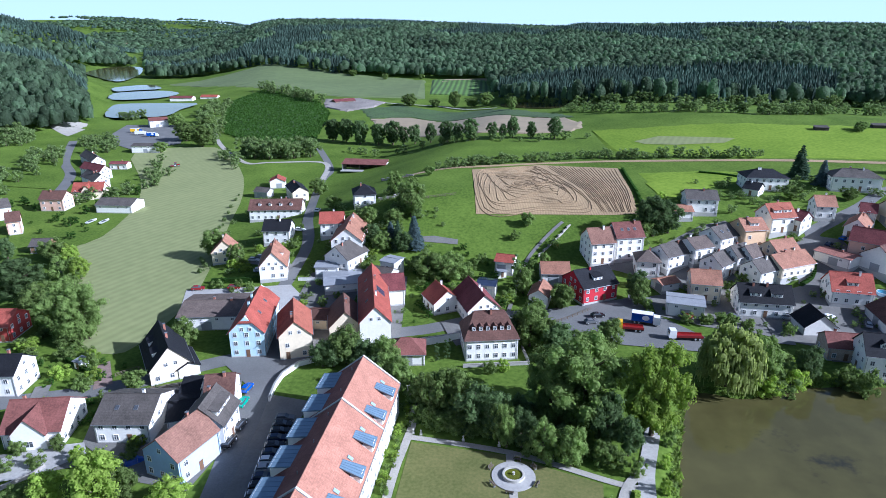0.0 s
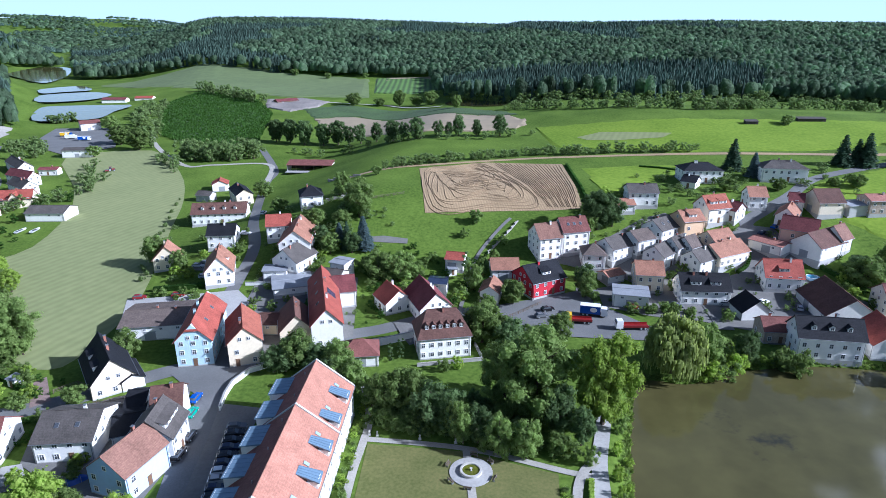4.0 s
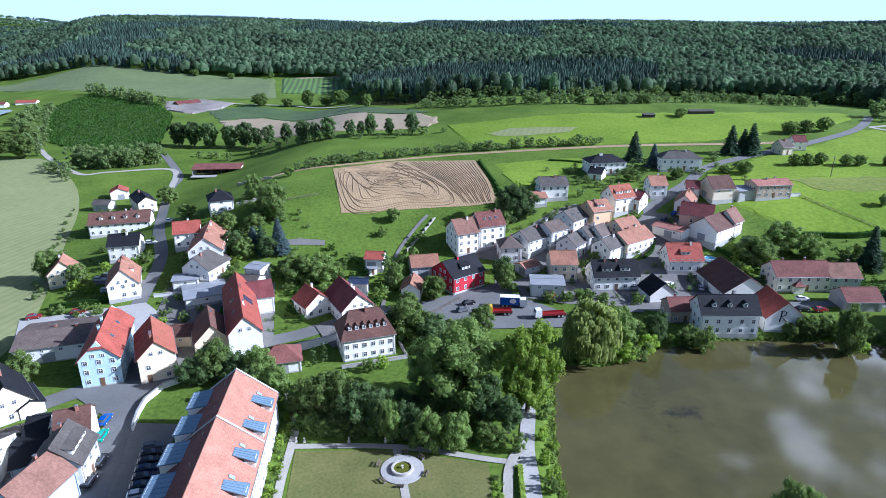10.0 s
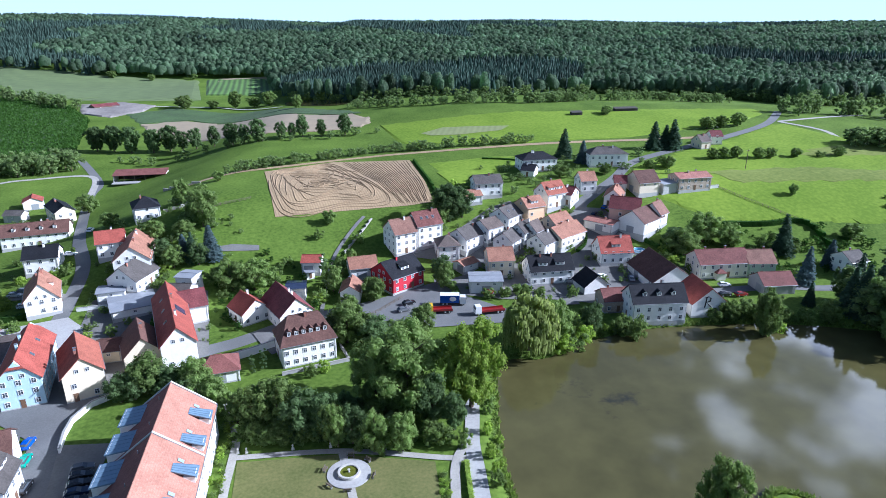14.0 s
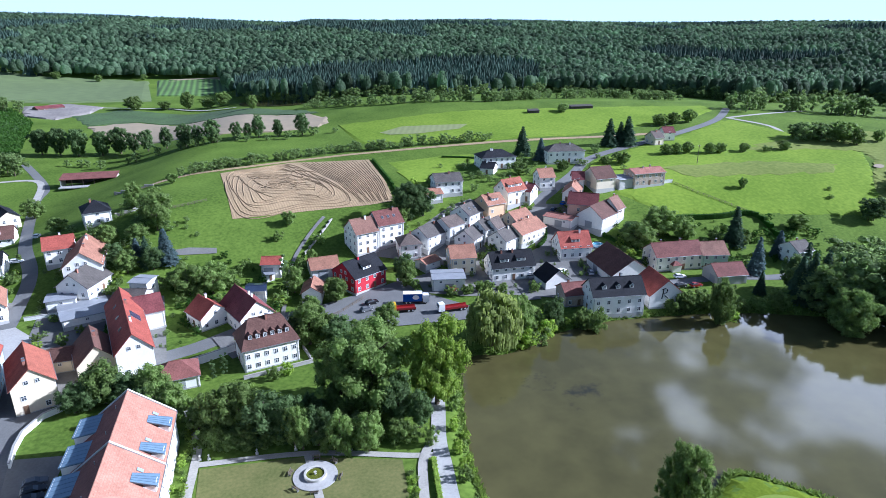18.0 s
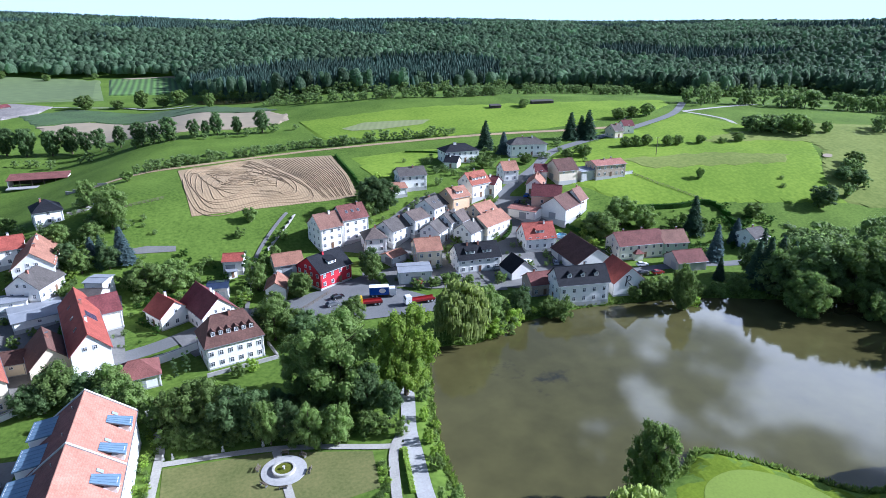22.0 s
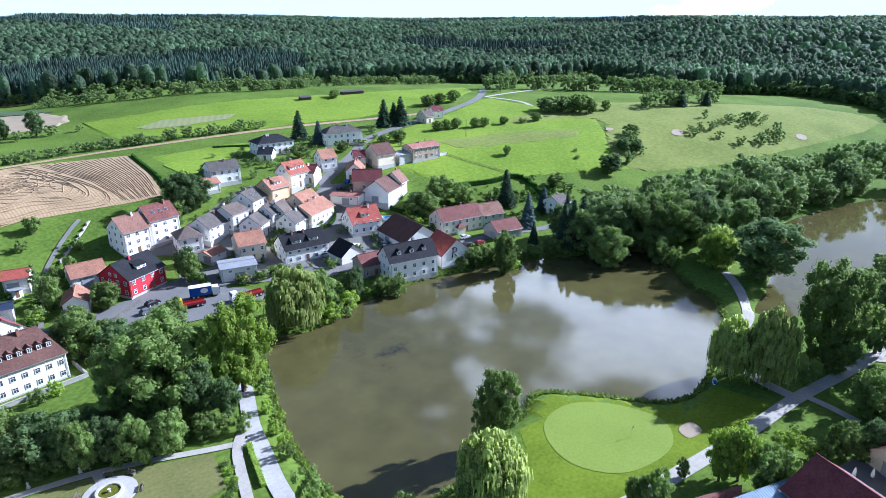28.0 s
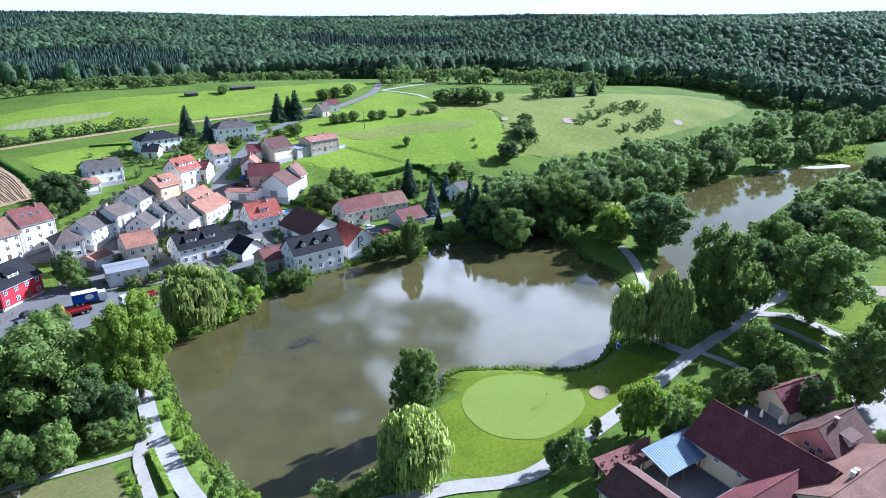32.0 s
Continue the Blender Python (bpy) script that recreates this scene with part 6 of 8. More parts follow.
# ---- the long hall beside the park ----
def hall():
    root = tagged(new("hall_building"), "long white hall with a salmon-red tiled roof and blue zinc dormers", "building")
    root.matrix_basis = pose(-17.5, 120.9, 0, 0, 0, -97.76)
    n, W, he, hr = 74.0, 15.4, 8.0, 14.0
    k = (hr - he) / (W / 2)
    bm = bmesh.new()
    prof = [(-W / 2, -2), (W / 2, -2), (W / 2, he), (0, hr - 0.15), (-W / 2, he)]
    a, b = [bm.verts.new((0, p, q)) for p, q in prof], [bm.verts.new((n, p, q)) for p, q in prof]
    bm.faces.new(a[::-1])
    bm.faces.new(b)
    for i in range(5):
        bm.faces.new((a[i], a[(i + 1) % 5], b[(i + 1) % 5], b[i]))
    part("wall", bm, WALLS["white"], root)
    part("plinth", boxes((-0.05, -W / 2 - 0.05, -2, n + 0.05, W / 2 + 0.05, 0.5)), WALLS["grey"], root)
    cuts = [-0.3, 16.9, 42.3, n + 0.3]
    for x0, x1 in zip(cuts, cuts[1:]):
        for s in (-1, 1):
            y1, z1 = W / 2 + 0.5, he - 0.5 * k + 0.12
            pts = [(x0, s * y1, z1), (x1, s * y1, z1), (x1, 0, hr + 0.12), (x0, 0, hr + 0.12)]
            bm = bmesh.new()
            slab(bm, pts if s < 0 else pts[::-1], 0.2)
            # street slope faces away from the sun: its shade is in the darker tiles
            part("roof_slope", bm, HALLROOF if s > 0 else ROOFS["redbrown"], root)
            bm = bmesh.new()
            tube(bm, [(x0, s * (y1 + 0.06), z1 - 0.1), (x1, s * (y1 + 0.06), z1 - 0.1)], [0.09, 0.09], 6)
            part("gutter", bm, GUTTER, root)
        bm = bmesh.new()
        tube(bm, [(x0, 0, hr + 0.14), (x1, 0, hr + 0.14)], [0.16, 0.16], 6)
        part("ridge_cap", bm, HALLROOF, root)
    for x in (0.0, 16.9, 42.3):
        bm = bmesh.new()
        for s in (-1, 1):
            pts = [(x - 0.25, s * (W / 2 + 0.5), he - 0.1), (x + 0.25, s * (W / 2 + 0.5), he - 0.1), (x + 0.25, 0, hr + 0.42), (x - 0.25, 0, hr + 0.42)]
            slab(bm, pts if s < 0 else pts[::-1], 0.45)
        part("firewall", bm, WALLS["grey"], root, "pale parapet strip across the roof")
    for i in range(8):  # large box dormers to the street
        x = 4.3 + 8.6 * i
        d = part("box_dormer", boxes((x - 2.8, -W / 2 - 1.0, 4.6, x + 2.8, -3.0, 9.85)), WALLS["white"], root, "white box dormer with a blue zinc roof")
        bm = bmesh.new()
        slab(bm, [(x - 3.0, -W / 2 - 1.3, 9.8), (x + 3.0, -W / 2 - 1.3, 9.8), (x + 3.0, -2.6, 10.7), (x - 3.0, -2.6, 10.7)], 0.25)
        part("dormer_roof", bm, BLUEROOF, d)
        for j in range(6):
            xx = x - 3.0 + 6.0 * j / 5
            bm = bmesh.new()
            tube(bm, [(xx, -W / 2 - 1.3, 9.83), (xx, -2.6, 10.73)], [0.05, 0.05], 4)
            part("seam", bm, BLUEROOF, d)
        for xx in (x - 1.2, x + 1.2):
            window(d, pose(xx, -W / 2 - 1.03, 6.4), (1.5, 1.3))
    for i in range(8):  # zinc dormers to the park
        x = 6.3 + 8.5 * i
        bm = bmesh.new()
        box(bm, x - 1.3, 4.0, 8.2, x + 1.3, W / 2 + 0.15, 9.5)
        d = part("dormer", bm, WALLS["white"], root, "small dormer with a blue zinc roof")
        bm = bmesh.new()
        slab(bm, [(x - 1.1, 4.1, 11.0), (x - 1.5, W / 2 + 0.5, 9.55), (x + 1.5, W / 2 + 0.5, 9.55), (x + 1.1, 4.1, 11.0)], 0.25)
        part("dormer_roof", bm, BLUEROOF, d)
        for j in range(5):
            t = j / 4
            bm = bmesh.new()
            tube(bm, [(x - 1.1 + 2.2 * t, 4.1, 11.03), (x - 1.5 + 3.0 * t, W / 2 + 0.5, 9.58)], [0.05, 0.05], 4)
            part("seam", bm, BLUEROOF, d)
        window(d, pose(x, W / 2 + 0.18, 8.3, 0, 0, 180), (1.5, 1.3))
    for i in range(16):
        x = 3.8 + (8.5 * (i // 2)) + (2.8 if i % 2 else 0.0)
        if abs(x - 16.9) < 0.9 or abs(x - 42.3) < 0.9:
            x += 1.6
        y = 5.0 if i else 5.0
        t = -math.degrees(math.atan(k))
        sk = part("skylight", boxes((-0.42, -0.6, 0, 0.42, 0.6, 0.1)), GUTTER, root, m=pose(x, y, slope_z(y, W, he, hr) + 0.14, t))
        part("pane", boxes((-0.34, -0.52, 0.1, 0.34, 0.52, 0.12)), SKYGLASS, sk)
    for i in range(24):
        x = 1.8 + 3.0 * i
        for z in (1.2, 4.6):
            window(root, pose(x, W / 2 + 0.03, z, 0, 0, 180), (0.9, 1.15))
            window(root, pose(x, -W / 2 - 0.03, z if z < 3 else 3.0), (0.9, 1.15))
    for y in (-4, 0, 4):
        for z in (1.2, 4.6):
            window(root, pose(-0.03, y, z, 0, 0, -90), (0.9, 1.15))
    for i in range(9):
        x = 4 + 8.4 * i
        bm = bmesh.new()
        tube(bm, [(x, -1.6, hr - 1.6), (x, -1.6, hr - 0.5)], [0.09, 0.09], 6)
        part("vent_pipe", bm, GUTTER, root)


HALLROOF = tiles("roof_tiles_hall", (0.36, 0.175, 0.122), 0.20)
SKYGLASS = mat("skylight_glass", (0.30, 0.42, 0.52), 0.12, vary=0.1, bump=0)
hall()

# ---- walls, fences, hedges ----
HEDGE = leafy("hedge_leaves", (0.045, 0.095, 0.018))
STONE = mat("garden_stone", (0.30, 0.28, 0.25), 0.95, vary=0.25, big=0.8, small=3)
FENCE = mat("fence_wood", (0.13, 0.10, 0.07), 0.9, vary=0.3, big=1, small=5)


def run_wall(name, way, h, thick, material, label, coping=None):
    root = tagged(new(name), label, "wall")
    for (x0, y0), (x1, y1) in zip(way, way[1:]):
        d = math.hypot(x1 - x0, y1 - y0)
        n = max(1, round(d / 4))
        for i in range(n):
            t = (i + 0.5) / n
            x, y = x0 + (x1 - x0) * t, y0 + (y1 - y0) * t
            m = pose(x, y, ground(x, y), 0, 0, math.degrees(math.atan2(y1 - y0, x1 - x0)))
            s = part("wall_section", boxes((-d / n / 2, -thick / 2, -1.0, d / n / 2, thick / 2, h)), material, root, m=m)
            if coping:
                part("coping", boxes((-d / n / 2, -thick / 2 - 0.06, h, d / n / 2, thick / 2 + 0.06, h + 0.1)), coping, s)


def run_fence(way, label, h=1.1):
    root = tagged(new("fence"), label, "fence")
    for (x0, y0), (x1, y1) in zip(way, way[1:]):
        d = math.hypot(x1 - x0, y1 - y0)
        n = max(1, round(d / 2.5))
        for i in range(n):
            t, t1 = i / n, (i + 1) / n
            x, y = x0 + (x1 - x0) * t, y0 + (y1 - y0) * t
            xx, yy = x0 + (x1 - x0) * t1, y0 + (y1 - y0) * t1
            part("post", boxes((x - 0.06, y - 0.06, ground(x, y) - 0.4, x + 0.06, y + 0.06, ground(x, y) + h)), FENCE, root)
            for z in (0.35, 0.75, 1.0):
                bm = bmesh.new()
                tube(bm, [(x, y, ground(x, y) + z * h), (xx, yy, ground(xx, yy) + z * h)], [0.05, 0.05], 4)
                part("rail", bm, FENCE, root)


def hedge(way, h, w, label, material=None):
    """A clipped hedge: leafy body with a shaggy skin."""
    rng = random.Random(int(way[0][0] * 10))
    bm = bmesh.new()
    p = rounded(way, 6, closed=False)
    for (x0, y0), (x1, y1) in zip(p, p[1:]):
        d = Vector((x1 - x0, y1 - y0, 0))
        if d.length < 0.05:
            continue
        m = pose((x0 + x1) / 2, (y0 + y1) / 2, ground((x0 + x1) / 2, (y0 + y1) / 2), 0, 0, math.degrees(math.atan2(d.y, d.x)))
        box(bm, -d.length / 2, -w / 2 * 0.85, -0.3, d.length / 2, w / 2 * 0.85, h * 0.93, m)
        for i in range(int(d.length * (h + w) * 5)):
            q = Vector((rng.uniform(-d.length / 2, d.length / 2), rng.choice((-w / 2, w / 2, rng.uniform(-w / 2, w / 2))), rng.uniform(0, h)))
            if abs(q.y) < w / 2 - 0.01:
                q.z = h
            leaf_card(bm, m @ q, Vector((rng.uniform(-1, 1), rng.uniform(-1, 1), rng.uniform(0.2, 1))), 0.25, rng)
    ob = new("hedge", mesh_of("hedge", bm, material or HEDGE))
    return tagged(ob, label, "hedge")


run_wall("boundary_wall", [(164.7, 212.6), (201.2, 207.1)], 1.7, 0.3, WALLS["white"], "long white rendered wall beside the meadow", CONCRETE)
run_wall("retaining_wall", [(-40.7, 124.2), (-40.9, 130.2), (-40.3, 135.3), (-37.3, 140.9), (-31.1, 144.2)], 1.4, 0.4, WALLS["white"], "curved white wall along the junction", CONCRETE)
run_wall("park_wall", [(-10.9, 150.4), (-2, 153), (5.0, 155.6)], 2.2, 0.4, WALLS["white"], "white park wall beside the manor house", CONCRETE)
run_wall("terrace_wall", [(5.4, 140.0), (14, 140.8), (22.8, 141.5), (22.0, 150.0)], 0.9, 0.35, CONCRETE, "low pale terrace wall before the manor house", STONE)
run_wall("track_wall", [(49.5, 226.5), (45.8, 221.4), (41.2, 215.6), (34.6, 207.4)], 0.7, 0.5, STONE, "low stone wall beside the track")
run_fence([(201, 207), (206, 196), (212, 186), (217, 177)], "dark field fence on the meadow")
run_fence([(-62, 132), (-70, 129.5), (-78, 127)], "brown garden fence beside the street")
run_fence([(30, 163), (38, 168), (47, 175)], "wooden fence beside the plaza")
run_fence([(-20, 240), (-8, 246), (6, 250)], "wooden garden fence on the slope")
hedge([(182.8, 183.7), (200, 179), (218.2, 173.5), (207.3, 145.8)], 2.0, 1.6, "clipped dark green garden hedge")
hedge([(-79.4, 195.5), (-59.0, 196.1)], 1.8, 1.4, "clipped green hedge beside the yard")
hedge([(87.6, 294.0), (84, 268), (80.3, 236.9)], 1.0, 1.0, "low green hedge along the tilled field")
hedge([(36.9, 94.0), (35.2, 88.1), (33.4, 81.9)], 0.8, 1.0, "low clipped hedge in the gravel walk", LEAF_L)
hedge([(120, 282), (130, 276), (138, 268)], 1.0, 1.2, "clipped green hedge on the hill")


# ---- fountain and park ----
def fountain():
    root = tagged(new("fountain"), "round stone fountain basin with green water", "fountain")
    x, y = 14.0, 98.5
    root.matrix_basis = pose(x, y, ground(x, y) + 0.16)
    bm = bmesh.new()
    bmesh.ops.create_cone(bm, cap_ends=True, segments=48, radius1=4.3, radius2=4.3, depth=0.1, matrix=Matrix.Translation((0, 0, 0.02)))
    part("paved_ring", bm, CONCRETE, root, "pale paved circle")
    bm = bmesh.new()
    for i in range(40):
        a0, a1 = 6.28319 * i / 40, 6.28319 * (i + 0.93) / 40
        v = [bm.verts.new((r * math.cos(a), r * math.sin(a), z)) for a in (a0, a1) for r in (1.75, 2.2) for z in (0.05, 0.62)]
        for q in ((0, 1, 3, 2), (4, 6, 7, 5), (0, 4, 5, 1), (2, 3, 7, 6), (1, 5, 7, 3)):
            bm.faces.new([v[j] for j in q])
    part("basin_rim", bm, STONEW, root, "pale stone basin rim")
    bm = bmesh.new()
    bmesh.ops.create_cone(bm, cap_ends=True, segments=40, radius1=1.78, radius2=1.78, depth=0.3, matrix=Matrix.Translation((0, 0, 0.25)))
    part("basin_water", bm, ALGAE, root, "green pond water")
    bm = bmesh.new()
    tube(bm, [(0, 0, 0.3), (0, 0, 0.7), (0, 0, 0.95)], [0.25, 0.16, 0.3], 10)
    part("spout", bm, STONEW, root)


STONEW = mat("pale_stone", (0.44, 0.42, 0.37), 0.9, vary=0.12, big=0.8)
ALGAE = mat("algae_water", (0.10, 0.11, 0.015), 0.1, vary=0.35, big=0.9, small=4, bump=0)
fountain()


def bench(x, y, yaw):
    root = tagged(new("park_bench"), "dark wooden park bench beside the fountain", "bench", "benches round the fountain")
    root.matrix_basis = pose(x, y, ground(x, y) + 0.1, 0, 0, yaw)
    for i in range(3):
        part("seat_slat", boxes((-0.8, -0.25 + 0.17 * i, 0.43, 0.8, -0.11 + 0.17 * i, 0.47)), FENCE, root)
    for i in range(2):
        part("back_slat", boxes((-0.8, 0.28, 0.6 + 0.18 * i, 0.8, 0.32, 0.73 + 0.18 * i)), FENCE, root)
    for s in (-0.65, 0.65):
        part("leg", boxes((s - 0.04, -0.22, -0.2, s + 0.04, 0.3, 0.43), (s - 0.04, 0.26, 0.43, s + 0.04, 0.32, 0.95)), GUTTER, root)


for _a in (30, 75, 150, 210, 255, 330):
    bench(14.0 + 4.9 * math.cos(radians(_a)), 98.5 + 4.9 * math.sin(radians(_a)), _a - 90)


def stone_post(x, y):
    root = tagged(new("stone_post"), "small pale stone figure base beside the path", "stone post", "posts along the park path")
    root.matrix_basis = pose(x, y, ground(x, y))
    part("base", boxes((-0.3, -0.3, -0.3, 0.3, 0.3, 0.3)), STONEW, root)
    bm = bmesh.new()
    tube(bm, [(0, 0, 0.3), (0, 0, 0.8), (0, 0, 1.0), (0, 0, 1.25)], [0.2, 0.14, 0.24, 0.1], 8)
    part("urn", bm, STONEW, root)


for _x, _y in ((-6.3, 112.3), (-4.6, 111.9), (4.5, 109.8), (12.0, 107.9), (22.5, 103.5), (23.5, 105.2)):
    stone_post(_x, _y)


# ---- vehicles ----
PAINT = {n: mat("car_paint_" + n, c, 0.25, vary=0.05, bump=0) for n, c in
         (("black", (0.012, 0.012, 0.014)), ("dark blue", (0.015, 0.025, 0.06)), ("grey", (0.12, 0.125, 0.13)), ("silver", (0.42, 0.43, 0.44)), ("white", (0.75, 0.75, 0.75)),
          ("blue", (0.01, 0.07, 0.35)), ("green", (0.02, 0.28, 0.20)), ("red", (0.20, 0.015, 0.015)), ("yellow", (0.70, 0.42, 0.01)))}
RUBBER = mat("tyre_rubber", (0.02, 0.02, 0.02), 0.9, vary=0.1, bump=0)
LAMPG = mat("lamp_glass", (0.55, 0.55, 0.5), 0.15, vary=0.05, bump=0)
CAR_BASE = {}


def wheel(parent, x, y, r, w=0.2):
    bm = bmesh.new()
    bmesh.ops.create_cone(bm, cap_ends=True, segments=14, radius1=r, radius2=r, depth=w, matrix=pose(x, y, r, 90))
    t = part("wheel", bm, RUBBER, parent)
    bm = bmesh.new()
    bmesh.ops.create_cone(bm, cap_ends=True, segments=10, radius1=r * 0.6, radius2=r * 0.6, depth=w + 0.03, matrix=pose(x, y, r, 90))
    part("rim", bm, PAINT["silver"], t)


def loft(bm, rings):
    """Skins a row of closed outlines that have the same number of corners."""
    vs = [[bm.verts.new(p) for p in r] for r in rings]
    n = len(vs[0])
    for a, b in zip(vs, vs[1:]):
        for i in range(n):
            bm.faces.new((a[i], a[(i + 1) % n], b[(i + 1) % n], b[i]))
    bm.faces.new(vs[0][::-1])
    bm.faces.new(vs[-1])


def car(x, y, yaw, colour, group="", up=0.3):
    m = pose(x, y, ground(x, y) + up, 0, 0, yaw)
    if colour not in CAR_BASE:
        root = tagged(new("car"), colour + " parked car with dark windows", "car", group)
        bm = bmesh.new()
        loft(bm, [[(px, s * 0.86, z0) for px, s, z0 in ((-2.1, 1, 0.35), (-2.1, -1, 0.35))] + [(-2.12, -0.8, 0.85), (-2.12, 0.8, 0.85)],
                  [(-1.9, 0.88, 0.28), (-1.9, -0.88, 0.28), (-1.9, -0.84, 0.98), (-1.9, 0.84, 0.98)],
                  [(0.7, 0.9, 0.26), (0.7, -0.9, 0.26), (0.7, -0.84, 0.98), (0.7, 0.84, 0.98)],
                  [(1.9, 0.86, 0.28), (1.9, -0.86, 0.28), (1.9, -0.76, 0.78), (1.9, 0.76, 0.78)],
                  [(2.15, 0.7, 0.38), (2.15, -0.7, 0.38), (2.15, -0.66, 0.66), (2.15, 0.66, 0.66)]])
        part("body", bm, PAINT[colour], root)
        bm = bmesh.new()
        loft(bm, [[(-1.9, 0.76, 0.96), (-1.9, -0.76, 0.96), (0.85, -0.76, 0.96), (0.85, 0.76, 0.96)], [(-1.5, 0.64, 1.38), (-1.5, -0.64, 1.38), (0.1, -0.64, 1.4), (0.1, 0.64, 1.4)]])
        part("glazing", bm, GLASS, root)
        bm = bmesh.new()
        loft(bm, [[(-1.52, 0.66, 1.37), (-1.52, -0.66, 1.37), (0.12, -0.66, 1.39), (0.12, 0.66, 1.39)], [(-1.4, 0.58, 1.46), (-1.4, -0.58, 1.46), (0.0, -0.58, 1.47), (0.0, 0.58, 1.47)]])
        part("roof", bm, PAINT[colour], root)
        for px in (-1.3, 1.3):
            for py in (-0.82, 0.82):
                wheel(root, px, py, 0.31)
        for py in (-0.55, 0.55):
            part("headlight", boxes((2.02, py - 0.15, 0.55, 2.14, py + 0.15, 0.68)), LAMPG, root)
        root.matrix_basis = m
        CAR_BASE[colour] = root
        return root
    c = copy_thing(CAR_BASE[colour], m)
    c["group"] = group
    return c


_cols = ["grey", "black", "black", "dark blue", "black", "dark blue", "white", "silver", "dark blue", "black", "grey", "black"]
for _i, _c in enumerate(_cols):
    car(-35.2 + 0.05 * _i, 116.9 - 2.42 * _i, 4 + (_i % 3) * 1.5, _c, "cars parked beside the hall")
for _x, _y, _w, _c in ((-46.6, 123.2, 82, "green"), (-47.4, 129.2, 78, "blue"), (-45.0, 108.6, 80, "black"), (-44.6, 114.4, 80, "black"), (-57.2, 235.4, -8, "white"), (-69.3, 211.9, -10, "silver"),
                       (-66.8, 213.4, -12, "grey"), (-64.8, 203.0, 15, "silver"), (47.5, 169.5, 12, "black"), (44.6, 165.3, 12, "grey"), (95.5, 175.3, -10, "silver"), (97.6, 172.6, -8, "dark blue"),
                       (146.4, 141.3, -8, "black"), (151.4, 139.6, -8, "red"), (74.5, 168.5, 10, "red"), (126, 163, 60, "silver"), (137, 205, 40, "dark blue"), (117, 168, 20, "white"), (-82, 190, 10, "red"), (-70, 190.4, 5, "red")):
    car(_x, _y, _w, _c, up=0.32)


def truck(x, y, yaw, cab, load, label, load_h=2.6, length=7.5, tank=False):
    root = tagged(new("truck"), label, "truck")
    root.matrix_basis = pose(x, y, ground(x, y) + 0.3, 0, 0, yaw)
    h = length / 2
    c = bmesh.new()
    loft(c, [[(h - 2.0, 1.2, 0.6), (h - 2.0, -1.2, 0.6), (h, -1.2, 0.6), (h, 1.2, 0.6)], [(h - 2.0, 1.2, 1.9), (h - 2.0, -1.2, 1.9), (h, -1.2, 1.8), (h, 1.2, 1.8)],
             [(h - 2.0, 1.1, 2.9), (h - 2.0, -1.1, 2.9), (h - 0.25, -1.1, 2.85), (h - 0.25, 1.1, 2.85)]])
    cb = part("cab", c, PAINT[cab], root)
    part("windscreen", boxes((h - 0.2, -1.0, 1.85, h + 0.03, 1.0, 2.6)), GLASS, cb)
    part("chassis", boxes((-h, -1.0, 0.5, h - 0.2, 1.0, 0.9)), RUBBER, root)
    if load_h > 1.5:
        b = bmesh.new()
        if tank:
            bmesh.ops.create_cone(b, cap_ends=True, segments=20, radius1=1.25, radius2=1.25, depth=length - 2.4, matrix=pose(-1.1, 0, 2.1, 0, 90))
        else:
            loft(b, [[(-h, 1.25, 0.95), (-h, -1.25, 0.95), (h - 2.2, -1.25, 0.95), (h - 2.2, 1.25, 0.95)], [(-h, 1.25, 0.9 + load_h), (-h, -1.25, 0.9 + load_h), (h - 2.2, -1.25, 0.9 + load_h), (h - 2.2, 1.25, 0.9 + load_h)]])
        bx = part("cargo_box", b, PAINT[load], root)
        if not tank:
            part("box_roof", boxes((-h - 0.02, -1.27, 0.9 + load_h, h - 2.18, 1.27, 1.0 + load_h)), PAINT["white"], bx)
            b = bmesh.new()
            bmesh.ops.create_cone(b, cap_ends=True, segments=24, radius1=0.75, radius2=0.75, depth=0.06, matrix=pose(h - 4.2, -1.28, 2.3, 90) @ Matrix.Diagonal((1.4, 1, 1, 1)))
            part("emblem", b, PAINT["white"], bx, "white oval mark")
    else:
        part("flatbed", boxes((-h, -1.2, 0.9, h - 2.2, 1.2, 1.05)), PAINT[load], root)
        for s in (-1.2, 1.14):
            part("side_board", boxes((-h, s, 1.05, h - 2.2, s + 0.06, 1.55)), PAINT[load], root)
    for px in (-h + 1.0, -h + 2.2, h - 1.2):
        for py in (-0.98, 0.98):
            wheel(root, px, py, 0.48, 0.3)


truck(60.6, 164.8, -20, "white", "blue", "blue box truck with a white roof on the yard", 2.5, 8.2)
truck(54.5, 160.6, 168, "yellow", "red", "yellow and red flatbed truck on the yard", 0.5, 8.0)
truck(68.8, 155.2, 175, "white", "red", "white truck with a red flatbed trailer", 0.5, 9.5)
truck(-249.2, 510.8, 5, "white", "white", "white box truck in the depot", 2.4, 9)
truck(-259.3, 524.4, 5, "blue", "yellow", "yellow box truck in the depot", 2.4, 9)
truck(-236.0, 503.0, 5, "white", "blue", "blue and white truck in the depot", 2.4, 9)


